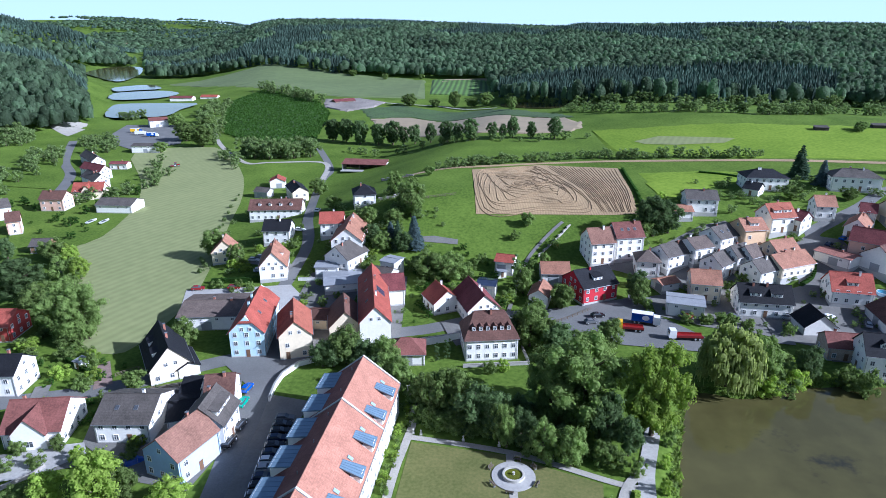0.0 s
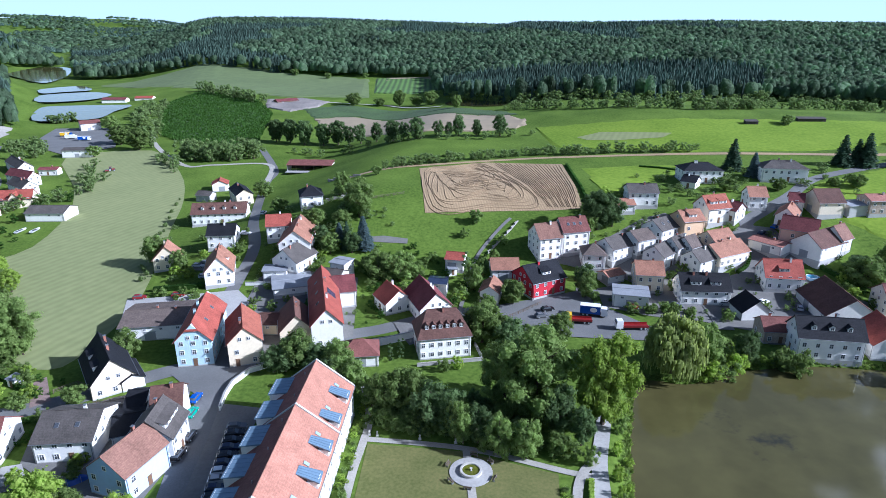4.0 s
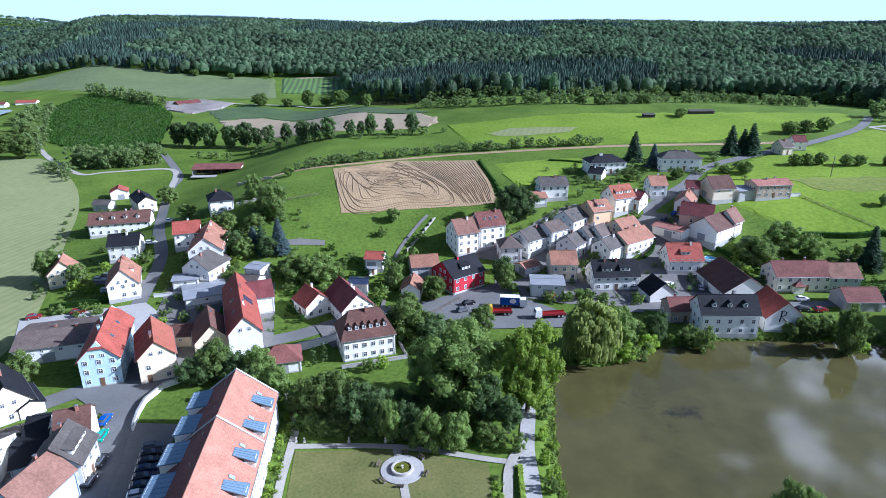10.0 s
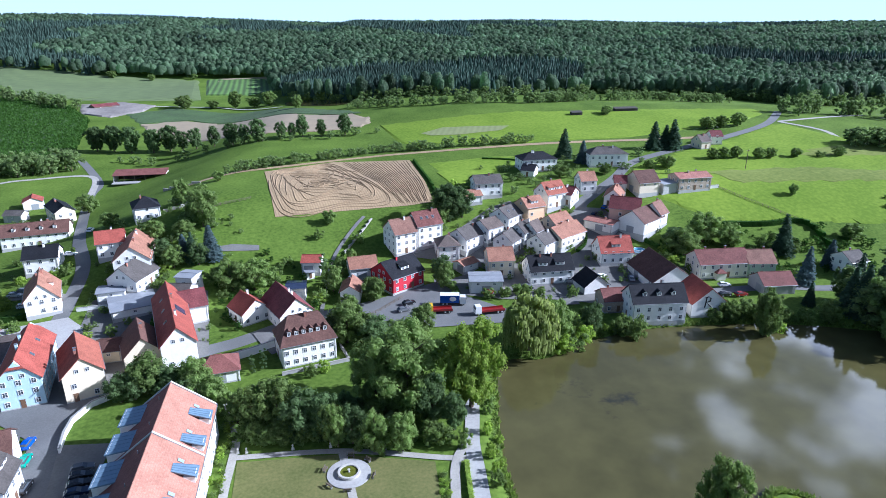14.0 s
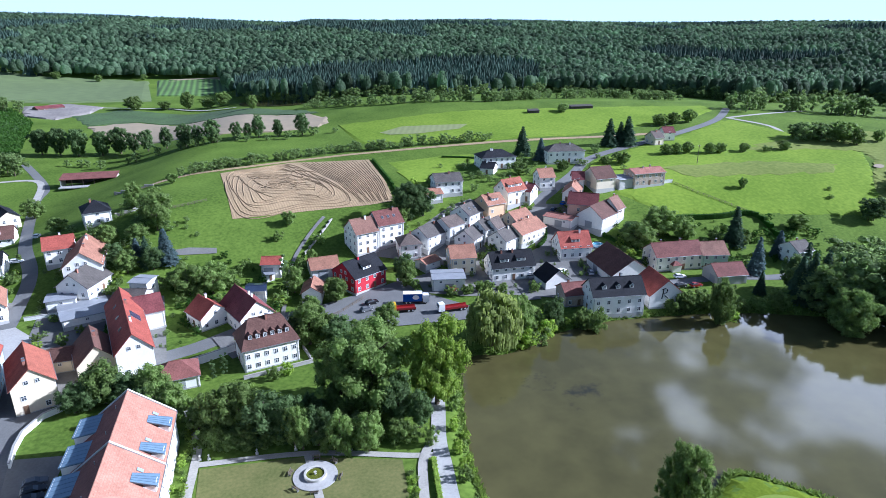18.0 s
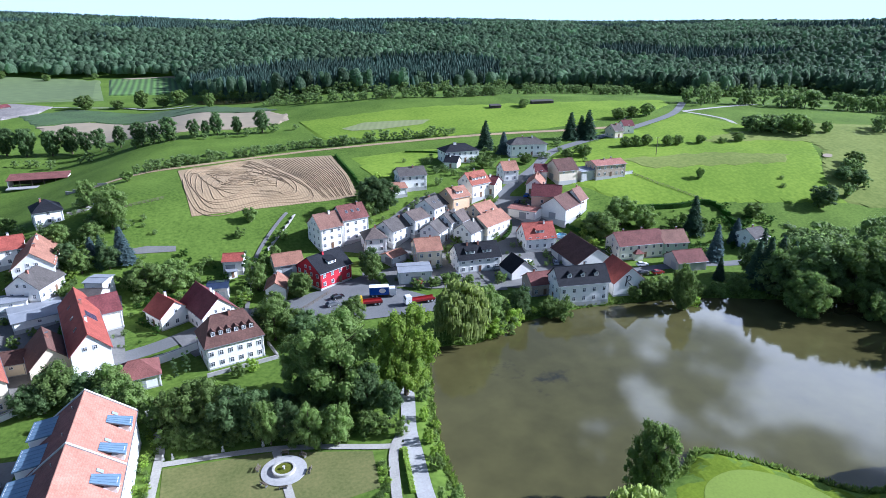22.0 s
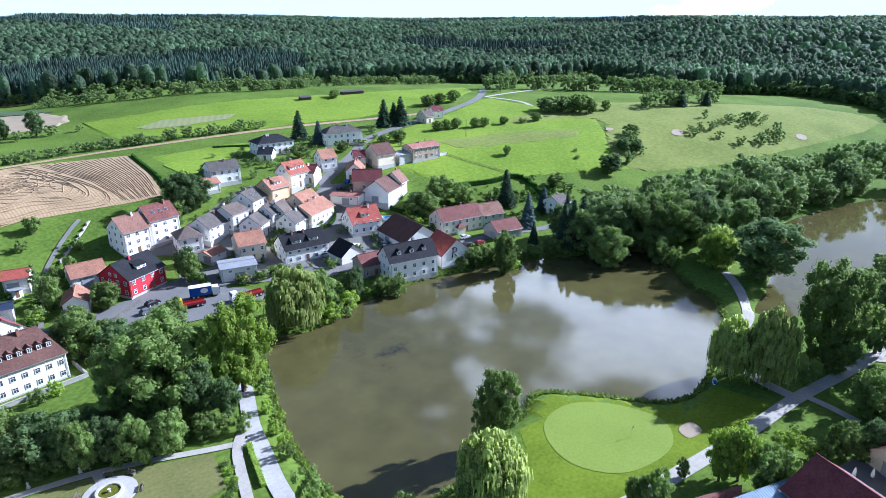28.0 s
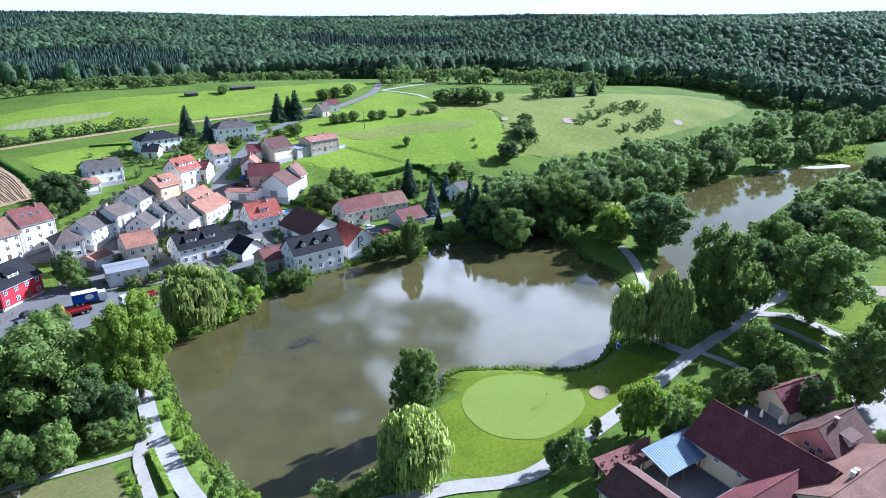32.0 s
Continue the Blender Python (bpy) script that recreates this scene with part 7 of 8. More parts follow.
def tractor(x, y, yaw):
    root = tagged(new("tractor"), "small red tractor on the mown field", "tractor")
    root.matrix_basis = pose(x, y, ground(x, y) + 0.15, 0, 0, yaw)
    part("bonnet", boxes((0.1, -0.4, 0.8, 1.9, 0.4, 1.5)), PAINT["red"], root)
    part("cab", boxes((-1.2, -0.75, 0.9, 0.1, 0.75, 2.5)), GLASS, root)
    part("roof", boxes((-1.3, -0.8, 2.5, 0.2, 0.8, 2.65)), PAINT["red"], root)
    part("mower", boxes((-3.6, -1.6, 0.4, -1.6, 1.6, 0.9)), PAINT["red"], root)
    for px, r in ((-0.8, 0.85), (1.4, 0.55)):
        for py in (-0.8, 0.8):
            wheel(root, px, py, r, 0.4)


tractor(-170.6, 389.9, 20)


def boat(x, y, z, yaw, length, label, inner):
    root = tagged(new("boat"), label, "boat")
    root.matrix_basis = pose(x, y, z, 0, 0, yaw)
    h = length / 2
    bm = bmesh.new()
    rings = []
    for t, w in ((-1, 0.34), (-0.5, 0.42), (0.2, 0.4), (0.7, 0.24), (1, 0.03)):
        hw = w * length * 0.42
        rings.append([(t * h, hw * 0.5, 0), (t * h, -hw * 0.5, 0), (t * h, -hw, 0.55 + 0.15 * max(t, 0)), (t * h, hw, 0.55 + 0.15 * max(t, 0))])
    loft(bm, rings)
    part("hull", bm, WHITEP, root)
    part("cockpit", boxes((-h * 0.8, -length * 0.1, 0.56, h * 0.35, length * 0.1, 0.6)), inner, root)
    part("thwart", boxes((-0.15, -length * 0.14, 0.6, 0.15, length * 0.14, 0.65)), FENCE, root)


boat(122.3, 42.2, -0.9, 25, 3.2, "small pale blue rowing boat on the shore", PAINT["blue"])
for _x, _w in ((-159.7, 80), (-153.7, 85)):
    boat(_x, 268.0, ground(_x, 268) + 0.5, _w, 6.5, "white motor boat parked in the yard", PAINT["grey"])


# ---- poles, golf flag, parasols ----
def power_pole(x, y):
    root = tagged(new("power_pole"), "tall wooden power pole on the meadow", "pole")
    root.matrix_basis = pose(x, y, ground(x, y))
    bm = bmesh.new()
    tube(bm, [(0, 0, -0.5), (0, 0, 5), (0, 0, 9.5)], [0.17, 0.15, 0.11], 8)
    part("post", bm, FENCE, root)
    part("crossarm", boxes((-0.9, -0.06, 8.9, 0.9, 0.06, 9.05)), FENCE, root)
    for s in (-0.8, 0, 0.8):
        part("insulator", boxes((s - 0.05, -0.05, 9.05, s + 0.05, 0.05, 9.3)), WHITEP, root)


power_pole(231.4, 223.2)
flag = tagged(new("golf_flag"), "small golf flag on the putting green", "flag")
flag.matrix_basis = pose(90.6, 44.9, ground(90.6, 44.9) + 0.1)
_b = bmesh.new()
tube(_b, [(0, 0, 0), (0, 0, 2.2)], [0.03, 0.03], 5)
part("pole", _b, WHITEP, flag)
part("cloth", boxes((0.02, -0.01, 1.8, 0.5, 0.01, 2.15)), PAINT["red"], flag)


def parasol(x, y):
    root = tagged(new("parasol"), "closed white parasol on the farm terrace", "parasol", "parasols on the terrace")
    root.matrix_basis = pose(x, y, ground(x, y))
    bm = bmesh.new()
    tube(bm, [(0, 0, 0), (0, 0, 2.8)], [0.03, 0.03], 6)
    part("pole", bm, FENCE, root)
    bm = bmesh.new()
    tube(bm, [(0, 0, 0.9), (0, 0, 1.3), (0, 0, 2.2), (0, 0, 2.8)], [0.28, 0.33, 0.2, 0.03], 9)
    part("canopy", bm, WHITEP, root)
    part("foot", boxes((-0.3, -0.3, 0, 0.3, 0.3, 0.12)), STONE, root)


for _x, _y in ((109.4, 9.6), (109.2, 6.4), (107.2, 11.9)):
    parasol(_x, _y)


def carport():
    root = tagged(new("carport"), "low shed with a blue ribbed metal roof in the farm court", "shed")
    root.matrix_basis = pose(86.9, 18.4, 0, 0, 0, -22)
    bm = bmesh.new()
    slab(bm, [(-6.2, -2.9, 3.0), (6.2, -2.9, 3.0), (6.2, 2.9, 4.3), (-6.2, 2.9, 4.3)], 0.14)
    part("roof", bm, BLUEROOF, root)
    for i in range(26):
        bm = bmesh.new()
        x = -6.1 + 12.2 * i / 25
        tube(bm, [(x, -2.9, 3.04), (x, 2.9, 4.34)], [0.06, 0.06], 4)
        part("rib", bm, BLUEROOF, root)
    part("back_wall", boxes((-6, 2.5, -0.5, 6, 2.7, 4.1)), WALLS["cream"], root)
    for x in (-5.9, -2, 2, 5.9):
        part("post", boxes((x - 0.1, -2.7, -0.3, x + 0.1, -2.5, 3.0)), FENCE, root)


carport()
SHEDS = mat("dark_boards", (0.05, 0.04, 0.035), 0.9, vary=0.3, big=0.5)
for _x, _y, _l in ((215.4, 351.2, 7), (253.0, 351.6, 16)):
    _r = tagged(new("field_shed"), "low dark field shed on the meadow", "shed")
    _r.matrix_basis = pose(_x, _y, ground(_x, _y), 0, 0, -10)
    part("body", boxes((-_l / 2, -2, -0.5, _l / 2, 2, 2.0)), SHEDS, _r)
    _b = bmesh.new()
    slab(_b, [(-_l / 2 - 0.3, -2.4, 2.0), (_l / 2 + 0.3, -2.4, 2.0), (_l / 2 + 0.3, 2.4, 2.7), (-_l / 2 - 0.3, 2.4, 2.7)], 0.12)
    part("roof", _b, SHEDS, _r)


def open_shed(x, y, yaw, length, depth):
    """A machine shed: red-brown roof, white ends, open front with posts and dark bays."""
    root = tagged(new("machine_shed"), "long open-fronted machine shed with a dark red roof", "shed")
    root.matrix_basis = pose(x, y, ground(x, y), 0, 0, yaw)
    bm = bmesh.new()
    slab(bm, [(-length / 2 - 0.5, -depth / 2 - 0.8, 3.6), (length / 2 + 0.5, -depth / 2 - 0.8, 3.6), (length / 2 + 0.5, depth / 2, 5.2), (-length / 2 - 0.5, depth / 2, 5.2)], 0.2)
    part("roof", bm, ROOFS["redbrown"], root)
    part("back_wall", boxes((-length / 2, depth / 2 - 0.4, -0.6, length / 2, depth / 2 - 0.2, 5.0)), SHEDS, root)
    for s in (-1, 1):
        part("end_wall", boxes((s * length / 2 - 0.15, -depth / 2, -0.6, s * length / 2 + 0.15, depth / 2 - 0.45, 3.6)), WALLS["white"], root)
    for i in range(1, 5):
        x0 = -length / 2 + length * i / 5
        part("post", boxes((x0 - 0.15, -depth / 2, -0.6, x0 + 0.15, -depth / 2 + 0.3, 3.6)), FENCE, root)
    part("apron", boxes((-length / 2, -depth / 2 - 5, -0.3, length / 2, -depth / 2 - 0.2, 0.12)), CONCRETE, root)


open_shed(-47.5, 376.0, -8, 27, 9)


lean_to = tagged(new("lean_to"), "low lean-to with a ragged overgrown tiled roof", "shed")
_b = bmesh.new()
slab(_b, [(74.2, 25.4, 2.7), (83.2, 21.9, 2.7), (87.6, 23.6, 3.7), (76.2, 29.2, 3.7)], 0.22)
part("roof", _b, ROOFS["redbrown"], lean_to)
part("pillar", boxes((76.6, 28.2, -1.0, 77.2, 28.8, 3.4)), SHEDS, lean_to)
part("pillar", boxes((85.6, 23.9, -1.0, 86.2, 24.5, 3.3)), SHEDS, lean_to)
for _x, _y in ((75.0, 25.9), (79.0, 24.2), (82.6, 22.8)):
    part("post", boxes((_x - 0.12, _y - 0.12, -1.0, _x + 0.12, _y + 0.12, 2.55)), FENCE, lean_to)
_g = random.Random(77)
for _k in range(34):
    _u, _v = _g.random(), _g.random()
    _b = bmesh.new()
    _c = Vector((75 + 11 * _u, 27.3 - 4.6 * _u, 3.35)) + Vector((0.35, 0.8, 0.16)) * (_v * 2 - 1)
    bmesh.ops.create_cube(_b, size=1.0, matrix=Matrix.Translation(_c) @ Euler((_g.uniform(-0.4, 0.4), _g.uniform(-0.4, 0.4), _g.uniform(0, 3))).to_matrix().to_4x4() @ Matrix.Diagonal((0.5, 0.36, 0.08, 1)))
    part("loose_tile", _b, ROOFS["redbrown" if _k % 3 else "brown"], lean_to)
run_wall("stream_wall", [(152.7, 15.2), (151.5, 10.4), (148.6, 5.3), (146.3, 1.9)], 1.0, 0.5, STONE, "dark stone wall along the stream")

run_wall("garden_wall", [(-30.5, 302.2), (-21.4, 294.5), (-13.8, 292.2)], 1.0, 0.4, STONE, "low grey stone wall in the hillside garden")
run_wall("garden_wall", [(-26.8, 250.9), (-20.4, 250.7), (-13.5, 258.6)], 1.0, 0.4, STONE, "low grey stone wall in the hillside garden")


# ---- planting: kind, place, height, width ----
plant("oak", 30.7, 116.1, 22.5, 1.08)
plant("light", 45.1, 111.4, 23.6, 0.70)
plant("oak", 24.0, 116.9, 18.5, 0.78)
plant("dark", 34.5, 108.5, 13.0, 0.80)
plant("dark", 38.3, 104.8, 9.5, 0.80)
plant("dark", 16.7, 107.6, 9.6, 0.80)
plant("oak", 20.6, 103.6, 9.8, 0.74)
plant("dark", 11.4, 110.9, 11.4, 0.85)
plant("dark", 7.0, 113.7, 11.3, 1.14)
plant("oak", 2.6, 118.5, 12.9, 0.86)
plant("oak", -2.7, 119.2, 11.7, 0.78)
plant("oak", -5.8, 123.5, 7.6, 0.99)
plant("oak", 13.5, 107.5, 9.6, 0.66)
plant("oak", 25.8, 101.8, 9.6, 0.80)
plant("oak", 12.0, 108.7, 10.4, 0.50)
plant("bush", 23.4, 103.2, 4.8, 0.70)
plant("bush", 17.7, 104.9, 4.6, 0.80)
plant("bush", 38.2, 98.6, 4.6, 0.70)
plant("column", -1.4, 143.2, 5.9, 1.03)
plant("column", 1.4, 144.1, 6.9, 0.94)
plant("bush", 12.3, 137.1, 3.9, 0.82)
plant("bush_light", 15.8, 138.2, 3.8, 0.80)
plant("oak", 24.2, 151.6, 12.6, 1.11)
plant("dark", 19.4, 151.4, 9.5, 1.09)
plant("oak", 28.3, 152.0, 8.8, 0.97)
plant("oak", -24.9, 142.2, 10.5, 1.20)
plant("oak", -14.9, 138.9, 9.9, 1.02)
plant("oak", -11.3, 128.0, 11.0, 0.99)
plant("dark", -28.2, 140.7, 7.7, 1.16)
plant("oak", 45.9, 149.8, 9.3, 1.00)
plant("dark", 31.3, 147.5, 9.0, 1.42)
plant("oak", 38.1, 148.8, 6.2, 1.54)
plant("willow", 70.2, 132.1, 16.2, 0.98)
plant("oak", 79.9, 133.4, 12.9, 0.95)
plant("oak", 74.8, 132.7, 9.8, 0.94)
plant("bush", 82.9, 130.0, 6.4, 1.05)
plant("bush_light", 79.0, 129.3, 5.7, 1.17)
plant("bush_light", 88.0, 131.8, 7.4, 0.74)
plant("bush", 100.3, 132.0, 6.8, 0.82)
plant("bush", 103.6, 130.2, 8.4, 0.75)
plant("dark", 92.2, 134.7, 9.8, 0.88)
plant("fir", 192.1, 162.0, 16.5, 1.29)
plant("oak", 168.6, 177.7, 12.6, 1.27)
plant("oak", 155.7, 172.8, 10.4, 1.60)
plant("oak", 176.0, 172.5, 9.4, 1.30)
plant("dark", 155.5, 178.5, 7.9, 1.60)
plant("spruce", 179.7, 140.3, 14.5, 1.18)
plant("fir", 166.3, 127.1, 8.8, 1.21)
plant("spruce", 201.8, 149.4, 10.8, 1.60)
plant("oak", 226.8, 161.5, 6.9, 1.52)
plant("fir", 174.1, 119.5, 15.7, 1.37)
plant("fir", 173.7, 115.6, 18.1, 1.17)
plant("dark", 78.9, 218.3, 16.9, 1.05)
plant("dark", 84.8, 219.3, 11.6, 1.16)
plant("oak", 74.3, 216.6, 8.7, 1.21)
plant("fir", 212.6, 268.0, 15.3, 1.60)
plant("fir", 222.3, 265.0, 16.5, 1.60)
plant("fir", 219.8, 268.1, 13.0, 1.60)
plant("fir", 159.4, 269.4, 15.2, 1.60)
plant("spruce", 162.8, 257.4, 11.6, 1.60)
plant("oak", 140.3, 239.6, 6.0, 1.54)
plant("oak", 271.1, 294.9, 7.3, 1.60)
plant("oak", 280.9, 294.4, 7.6, 1.37)
plant("oak", 293.5, 294.4, 8.4, 1.46)
plant("oak", 228.7, 242.0, 5.9, 1.25)
plant("oak", 234.8, 241.2, 6.2, 1.19)
plant("oak", 241.1, 240.3, 6.5, 1.24)
plant("oak", 252.0, 235.9, 6.2, 1.30)
plant("oak", 258.9, 234.9, 5.7, 1.31)
plant("oak", 272.1, 231.9, 5.1, 1.46)
plant("bush", 284.4, 228.1, 3.4, 1.58)
plant("oak", 295.4, 226.3, 5.2, 1.60)
plant("oak", 196.7, 236.7, 6.2, 1.60)
plant("oak", 188.4, 239.2, 4.3, 1.60)
plant("oak", 162.7, 237.8, 5.3, 1.60)
plant("spruce", -10.2, 212.9, 12.9, 1.53)
plant("spruce", -19.1, 216.8, 8.3, 1.60)
plant("dark", -14.4, 210.6, 8.2, 1.13)
plant("oak", -12.2, 232.3, 14.2, 0.91)
plant("oak", -18.5, 227.7, 6.4, 1.53)
plant("oak", -28.2, 229.3, 7.4, 1.18)
plant("oak", 37.8, 176.1, 8.6, 1.10)
plant("column", 24.8, 191.8, 11.7, 1.06)
plant("oak", 31.5, 197.0, 6.0, 0.7)
plant("oak", -4.6, 194.9, 10.9, 1.21)
plant("oak", 2.4, 193.4, 10.9, 1.21)
plant("bush", 8.0, 195.4, 6.1, 1.07)
plant("bush", -9.8, 199.0, 6.0, 1.07)
plant("oak", -22.2, 210.8, 8.1, 1.13)
plant("oak", 33.0, 226.0, 5.6, 1.2)
plant("bush", 41.6, 213.0, 4.0, 1.1)
plant("bush", 27.0, 217.5, 3.6, 1.1)
plant("dark", 62.5, 180.7, 11.2, 0.86)
plant("oak", 28.7, 170.3, 6.1, 1.23)
plant("fir", -16.1, 212.5, 11.3, 1.30)
plant("dark", -136.8, 183.2, 15.3, 1.43)
plant("oak", -102.9, 154.6, 18.5, 1.0)
plant("oak", -122.6, 170.6, 11.3, 1.28)
plant("oak", -100.0, 155.9, 14.0, 0.81)
plant("oak", -71.1, 151.9, 8.5, 1.05)
plant("oak", -86.5, 220.7, 11.8, 1.09)
plant("oak", -75.1, 210.1, 8.8, 0.85)
plant("bush", -56.1, 219.0, 4.5, 0.99)
plant("light", -71.8, 90.2, 8.2, 1.10)
plant("light", -62.1, 89.5, 13.6, 0.89)
plant("light", -49.7, 89.5, 6.9, 1.30)
plant("oak", -59.0, 91.6, 7.7, 0.98)
plant("oak", -76.9, 90.2, 5.1, 1.45)
plant("bush", -87.2, 129.7, 3.9, 1.21)
plant("oak", -74.8, 129.7, 5.5, 1.19)
plant("bush", -87.3, 105.3, 3.5, 0.87)
plant("light", -112.9, 151.0, 3.5, 1.35)
plant("oak", -64.5, 313.2, 9.1, 1.33)
plant("oak", -47.3, 257.4, 6.3, 1.39)
plant("oak", -19.8, 254.2, 11.0, 0.78)
plant("oak", -10.7, 235.7, 10.4, 0.83)
plant("oak", -14.3, 240.6, 10.5, 0.78)
plant("oak", -12.6, 254.7, 6.9, 1.01)
plant("dark", -25.8, 216.5, 7.7, 1.23)
plant("oak", -6.0, 286.5, 4.6, 1.39)
plant("oak", 62.3, 178.5, 9.7, 0.88)
plant("oak", 38.0, 176.5, 7.7, 1.04)
plant("oak", 26.6, 186.0, 10.0, 0.76)
plant("oak", 36.0, 202.0, 5.4, 0.9)
plant("oak", -137.2, 982.4, 10.9, 1.34)
plant("oak", -84.6, 949.3, 9.7, 1.35)
plant("oak", -30.6, 951.2, 8.1, 1.50)
plant("oak", -287.5, 1106.1, 11.4, 1.45)
plant("oak", 13.6, 663.1, 17.5, 0.98)
plant("oak", 45.1, 643.1, 14.7, 1.23)
plant("oak", 60.9, 549.0, 12.1, 0.98)
plant("oak", -34.8, 672.1, 13.6, 1.60)
plant("oak", 31.0, 651.2, 10.3, 1.60)
plant("oak", -7.4, 663.9, 8.8, 1.60)
plant("dark", -165.8, 220.0, 9.1, 0.94)
plant("oak", -201.3, 484.2, 15.4, 1.38)
plant("oak", -179.1, 459.9, 16.8, 1.21)
plant("oak", -193.2, 511.4, 16.2, 1.38)
plant("oak", -237.6, 557.4, 12.5, 1.46)
plant("oak", -201.2, 437.4, 8.1, 1.56)
plant("bush", 233.8, 345.3, 4.7, 1.50)
plant("oak", 236.0, 348.2, 5.7, 1.60)
plant("oak", 71.0, 61.6, 17.1, 0.60)
plant("oak", 69.2, 63.4, 9.8, 0.60)
plant("willow", 58.6, 52.2, 14.0, 0.82)
plant("oak", 54.7, 53.1, 7.7, 0.98)
plant("bush", 50.9, 55.8, 3.5, 1.31)
plant("oak", 169.5, 98.4, 16.0, 1.00)
plant("oak", 177.2, 108.7, 16.8, 1.15)
plant("oak", 189.7, 97.0, 22.1, 1.11)
plant("oak", 197.7, 91.8, 21.4, 1.05)
plant("dark", 209.2, 87.9, 21.9, 1.17)
plant("oak", 200.6, 76.5, 11.6, 1.04)
plant("willow", 192.8, 71.3, 13.2, 0.88)
plant("bush", 184.7, 82.4, 7.2, 0.71)
plant("oak", 184.6, 87.7, 10.3, 0.92)
plant("oak", 115.6, 136.8, 5.6, 1.35)
plant("bush", 102.4, 132.1, 6.2, 1.38)
plant("oak", 332.4, 234.3, 9.7, 1.37)
plant("oak", 338.1, 224.7, 12.2, 1.30)
plant("dark", 323.6, 241.6, 8.6, 1.60)
plant("oak", 340.9, 217.8, 9.3, 1.13)
plant("oak", 358.0, 217.4, 7.4, 1.11)
plant("oak", 316.7, 174.9, 7.2, 1.60)
plant("dark", 300.8, 162.3, 7.2, 1.60)
plant("dark", 295.5, 167.3, 7.1, 1.60)
plant("dark", 265.1, 155.7, 10.1, 1.60)
plant("oak", 228.6, 192.6, 5.6, 0.84)
plant("bush", 261.3, 173.3, 2.3, 1.08)
plant("bush", 267.1, 178.6, 2.1, 0.99)
plant("fir", 415.8, 193.9, 13.4, 1.60)
plant("fir", 436.8, 185.6, 12.1, 1.60)
plant("bush", 47.0, 60.6, 4.4, 1.05)
plant("bush", 37.2, 73.0, 7.5, 0.62)
plant("bush", 40.4, 86.2, 3.5, 0.82)
plant("bush_light", 42.4, 94.0, 3.9, 0.68)
plant("bush_light", 44.9, 101.4, 3.8, 0.60)
plant("bush", 48.0, 108.5, 5.2, 0.60)
plant("bush_light", 41.3, 89.3, 3.0, 0.60)
plant("bush", 21.2, 102.4, 4.0, 0.80)
plant("oak", 112.1, -9.3, 4.7, 1.25)
plant("dark", 192.6, 56.9, 21.3, 1.37)
plant("light", 188.2, 70.7, 13.6, 0.92)
plant("willow", 126.2, 41.3, 14.9, 0.60)
plant("willow", 129.3, 34.2, 18.3, 0.60)
plant("oak", 145.1, 26.2, 27.3, 0.70)
plant("oak", 161.4, 7.5, 23.3, 1.07)
plant("dark", 161.3, 20.3, 21.3, 0.60)
plant("dark", 164.0, 24.3, 16.9, 0.60)
plant("oak", 129.7, 14.7, 11.6, 0.88)
plant("oak", 129.5, 7.9, 7.6, 1.13)
plant("oak", 112.2, 14.9, 8.2, 0.81)
plant("dark", 116.1, 10.8, 8.6, 0.76)
plant("oak", 126.8, -4.9, 17.4, 0.90)
plant("oak", 156.3, -7.1, 12.9, 0.79)
plant("light", 90.4, 28.1, 11.4, 0.63)
plant("light", 92.8, 25.8, 11.9, 0.60)
plant("oak", 92.8, 21.9, 9.9, 0.72)
plant("oak", 95.4, 19.5, 8.3, 0.75)
plant("oak", 73.9, 34.9, 7.0, 0.67)
plant("oak", 75.3, 32.0, 9.1, 0.66)
plant("bush_light", 108.7, 17.7, 3.8, 1.19)
plant("oak", 86.5, 32.8, 4.5, 0.60)
plant("bush", 134.9, 27.4, 4.8, 0.87)
plant("bush", 143.5, 24.3, 6.2, 0.80)
plant("oak", 194.2, 22.1, 19.0, 0.98)
plant("oak", 206.0, 4.3, 20.3, 1.19)
plant("dark", 216.4, 16.7, 18.7, 1.19)
plant("oak", 254.4, 7.9, 17.4, 1.27)
plant("dark", 246.6, -2.8, 19.1, 1.08)
plant("dark", 301.6, 1.0, 22.3, 0.83)
plant("bush_light", 179.2, 12.9, 8.4, 0.80)
plant("dark", 114.1, 2.3, 9.8, 0.86)
plant("fir", 177.6, 121.1, 19.3, 0.92)
plant("fir", 179.1, 115.3, 18.4, 0.95)
plant("fir", 182.8, 113.4, 16.2, 0.96)
plant("dark", 179.1, 126.0, 12.3, 0.82)
plant("oak", 140.2, 118.6, 16.5, 0.60)
plant("bush_light", 145.9, 119.0, 4.7, 0.95)


# ---- rows, woods' edges and gardens ----
def row(way, n, kinds, h0, h1, spread, seed, stand="", near=False):
    rng = random.Random(seed)
    spots = []
    for i in range(n):
        t = (i + rng.uniform(0.2, 0.8)) / n * (len(way) - 1)
        j = min(int(t), len(way) - 2)
        f = t - j
        x = way[j][0] + (way[j + 1][0] - way[j][0]) * f + rng.uniform(-spread, spread)
        y = way[j][1] + (way[j + 1][1] - way[j][1]) * f + rng.uniform(-spread, spread)
        if inside(LAKE, x, y) or inside(POND, x, y):
            continue
        if stand:
            kind = rng.choice(kinds)
            spots.append((x, y, rng.uniform(h0, h1), rng.uniform(0.9, 1.25) * (1.3 if kind.startswith("bush") else 1.0)))
        else:
            plant(rng.choice(kinds), x, y, rng.uniform(h0, h1), rng.uniform(0.9, 1.25))
    if stand:
        grove(spots, near, stand)


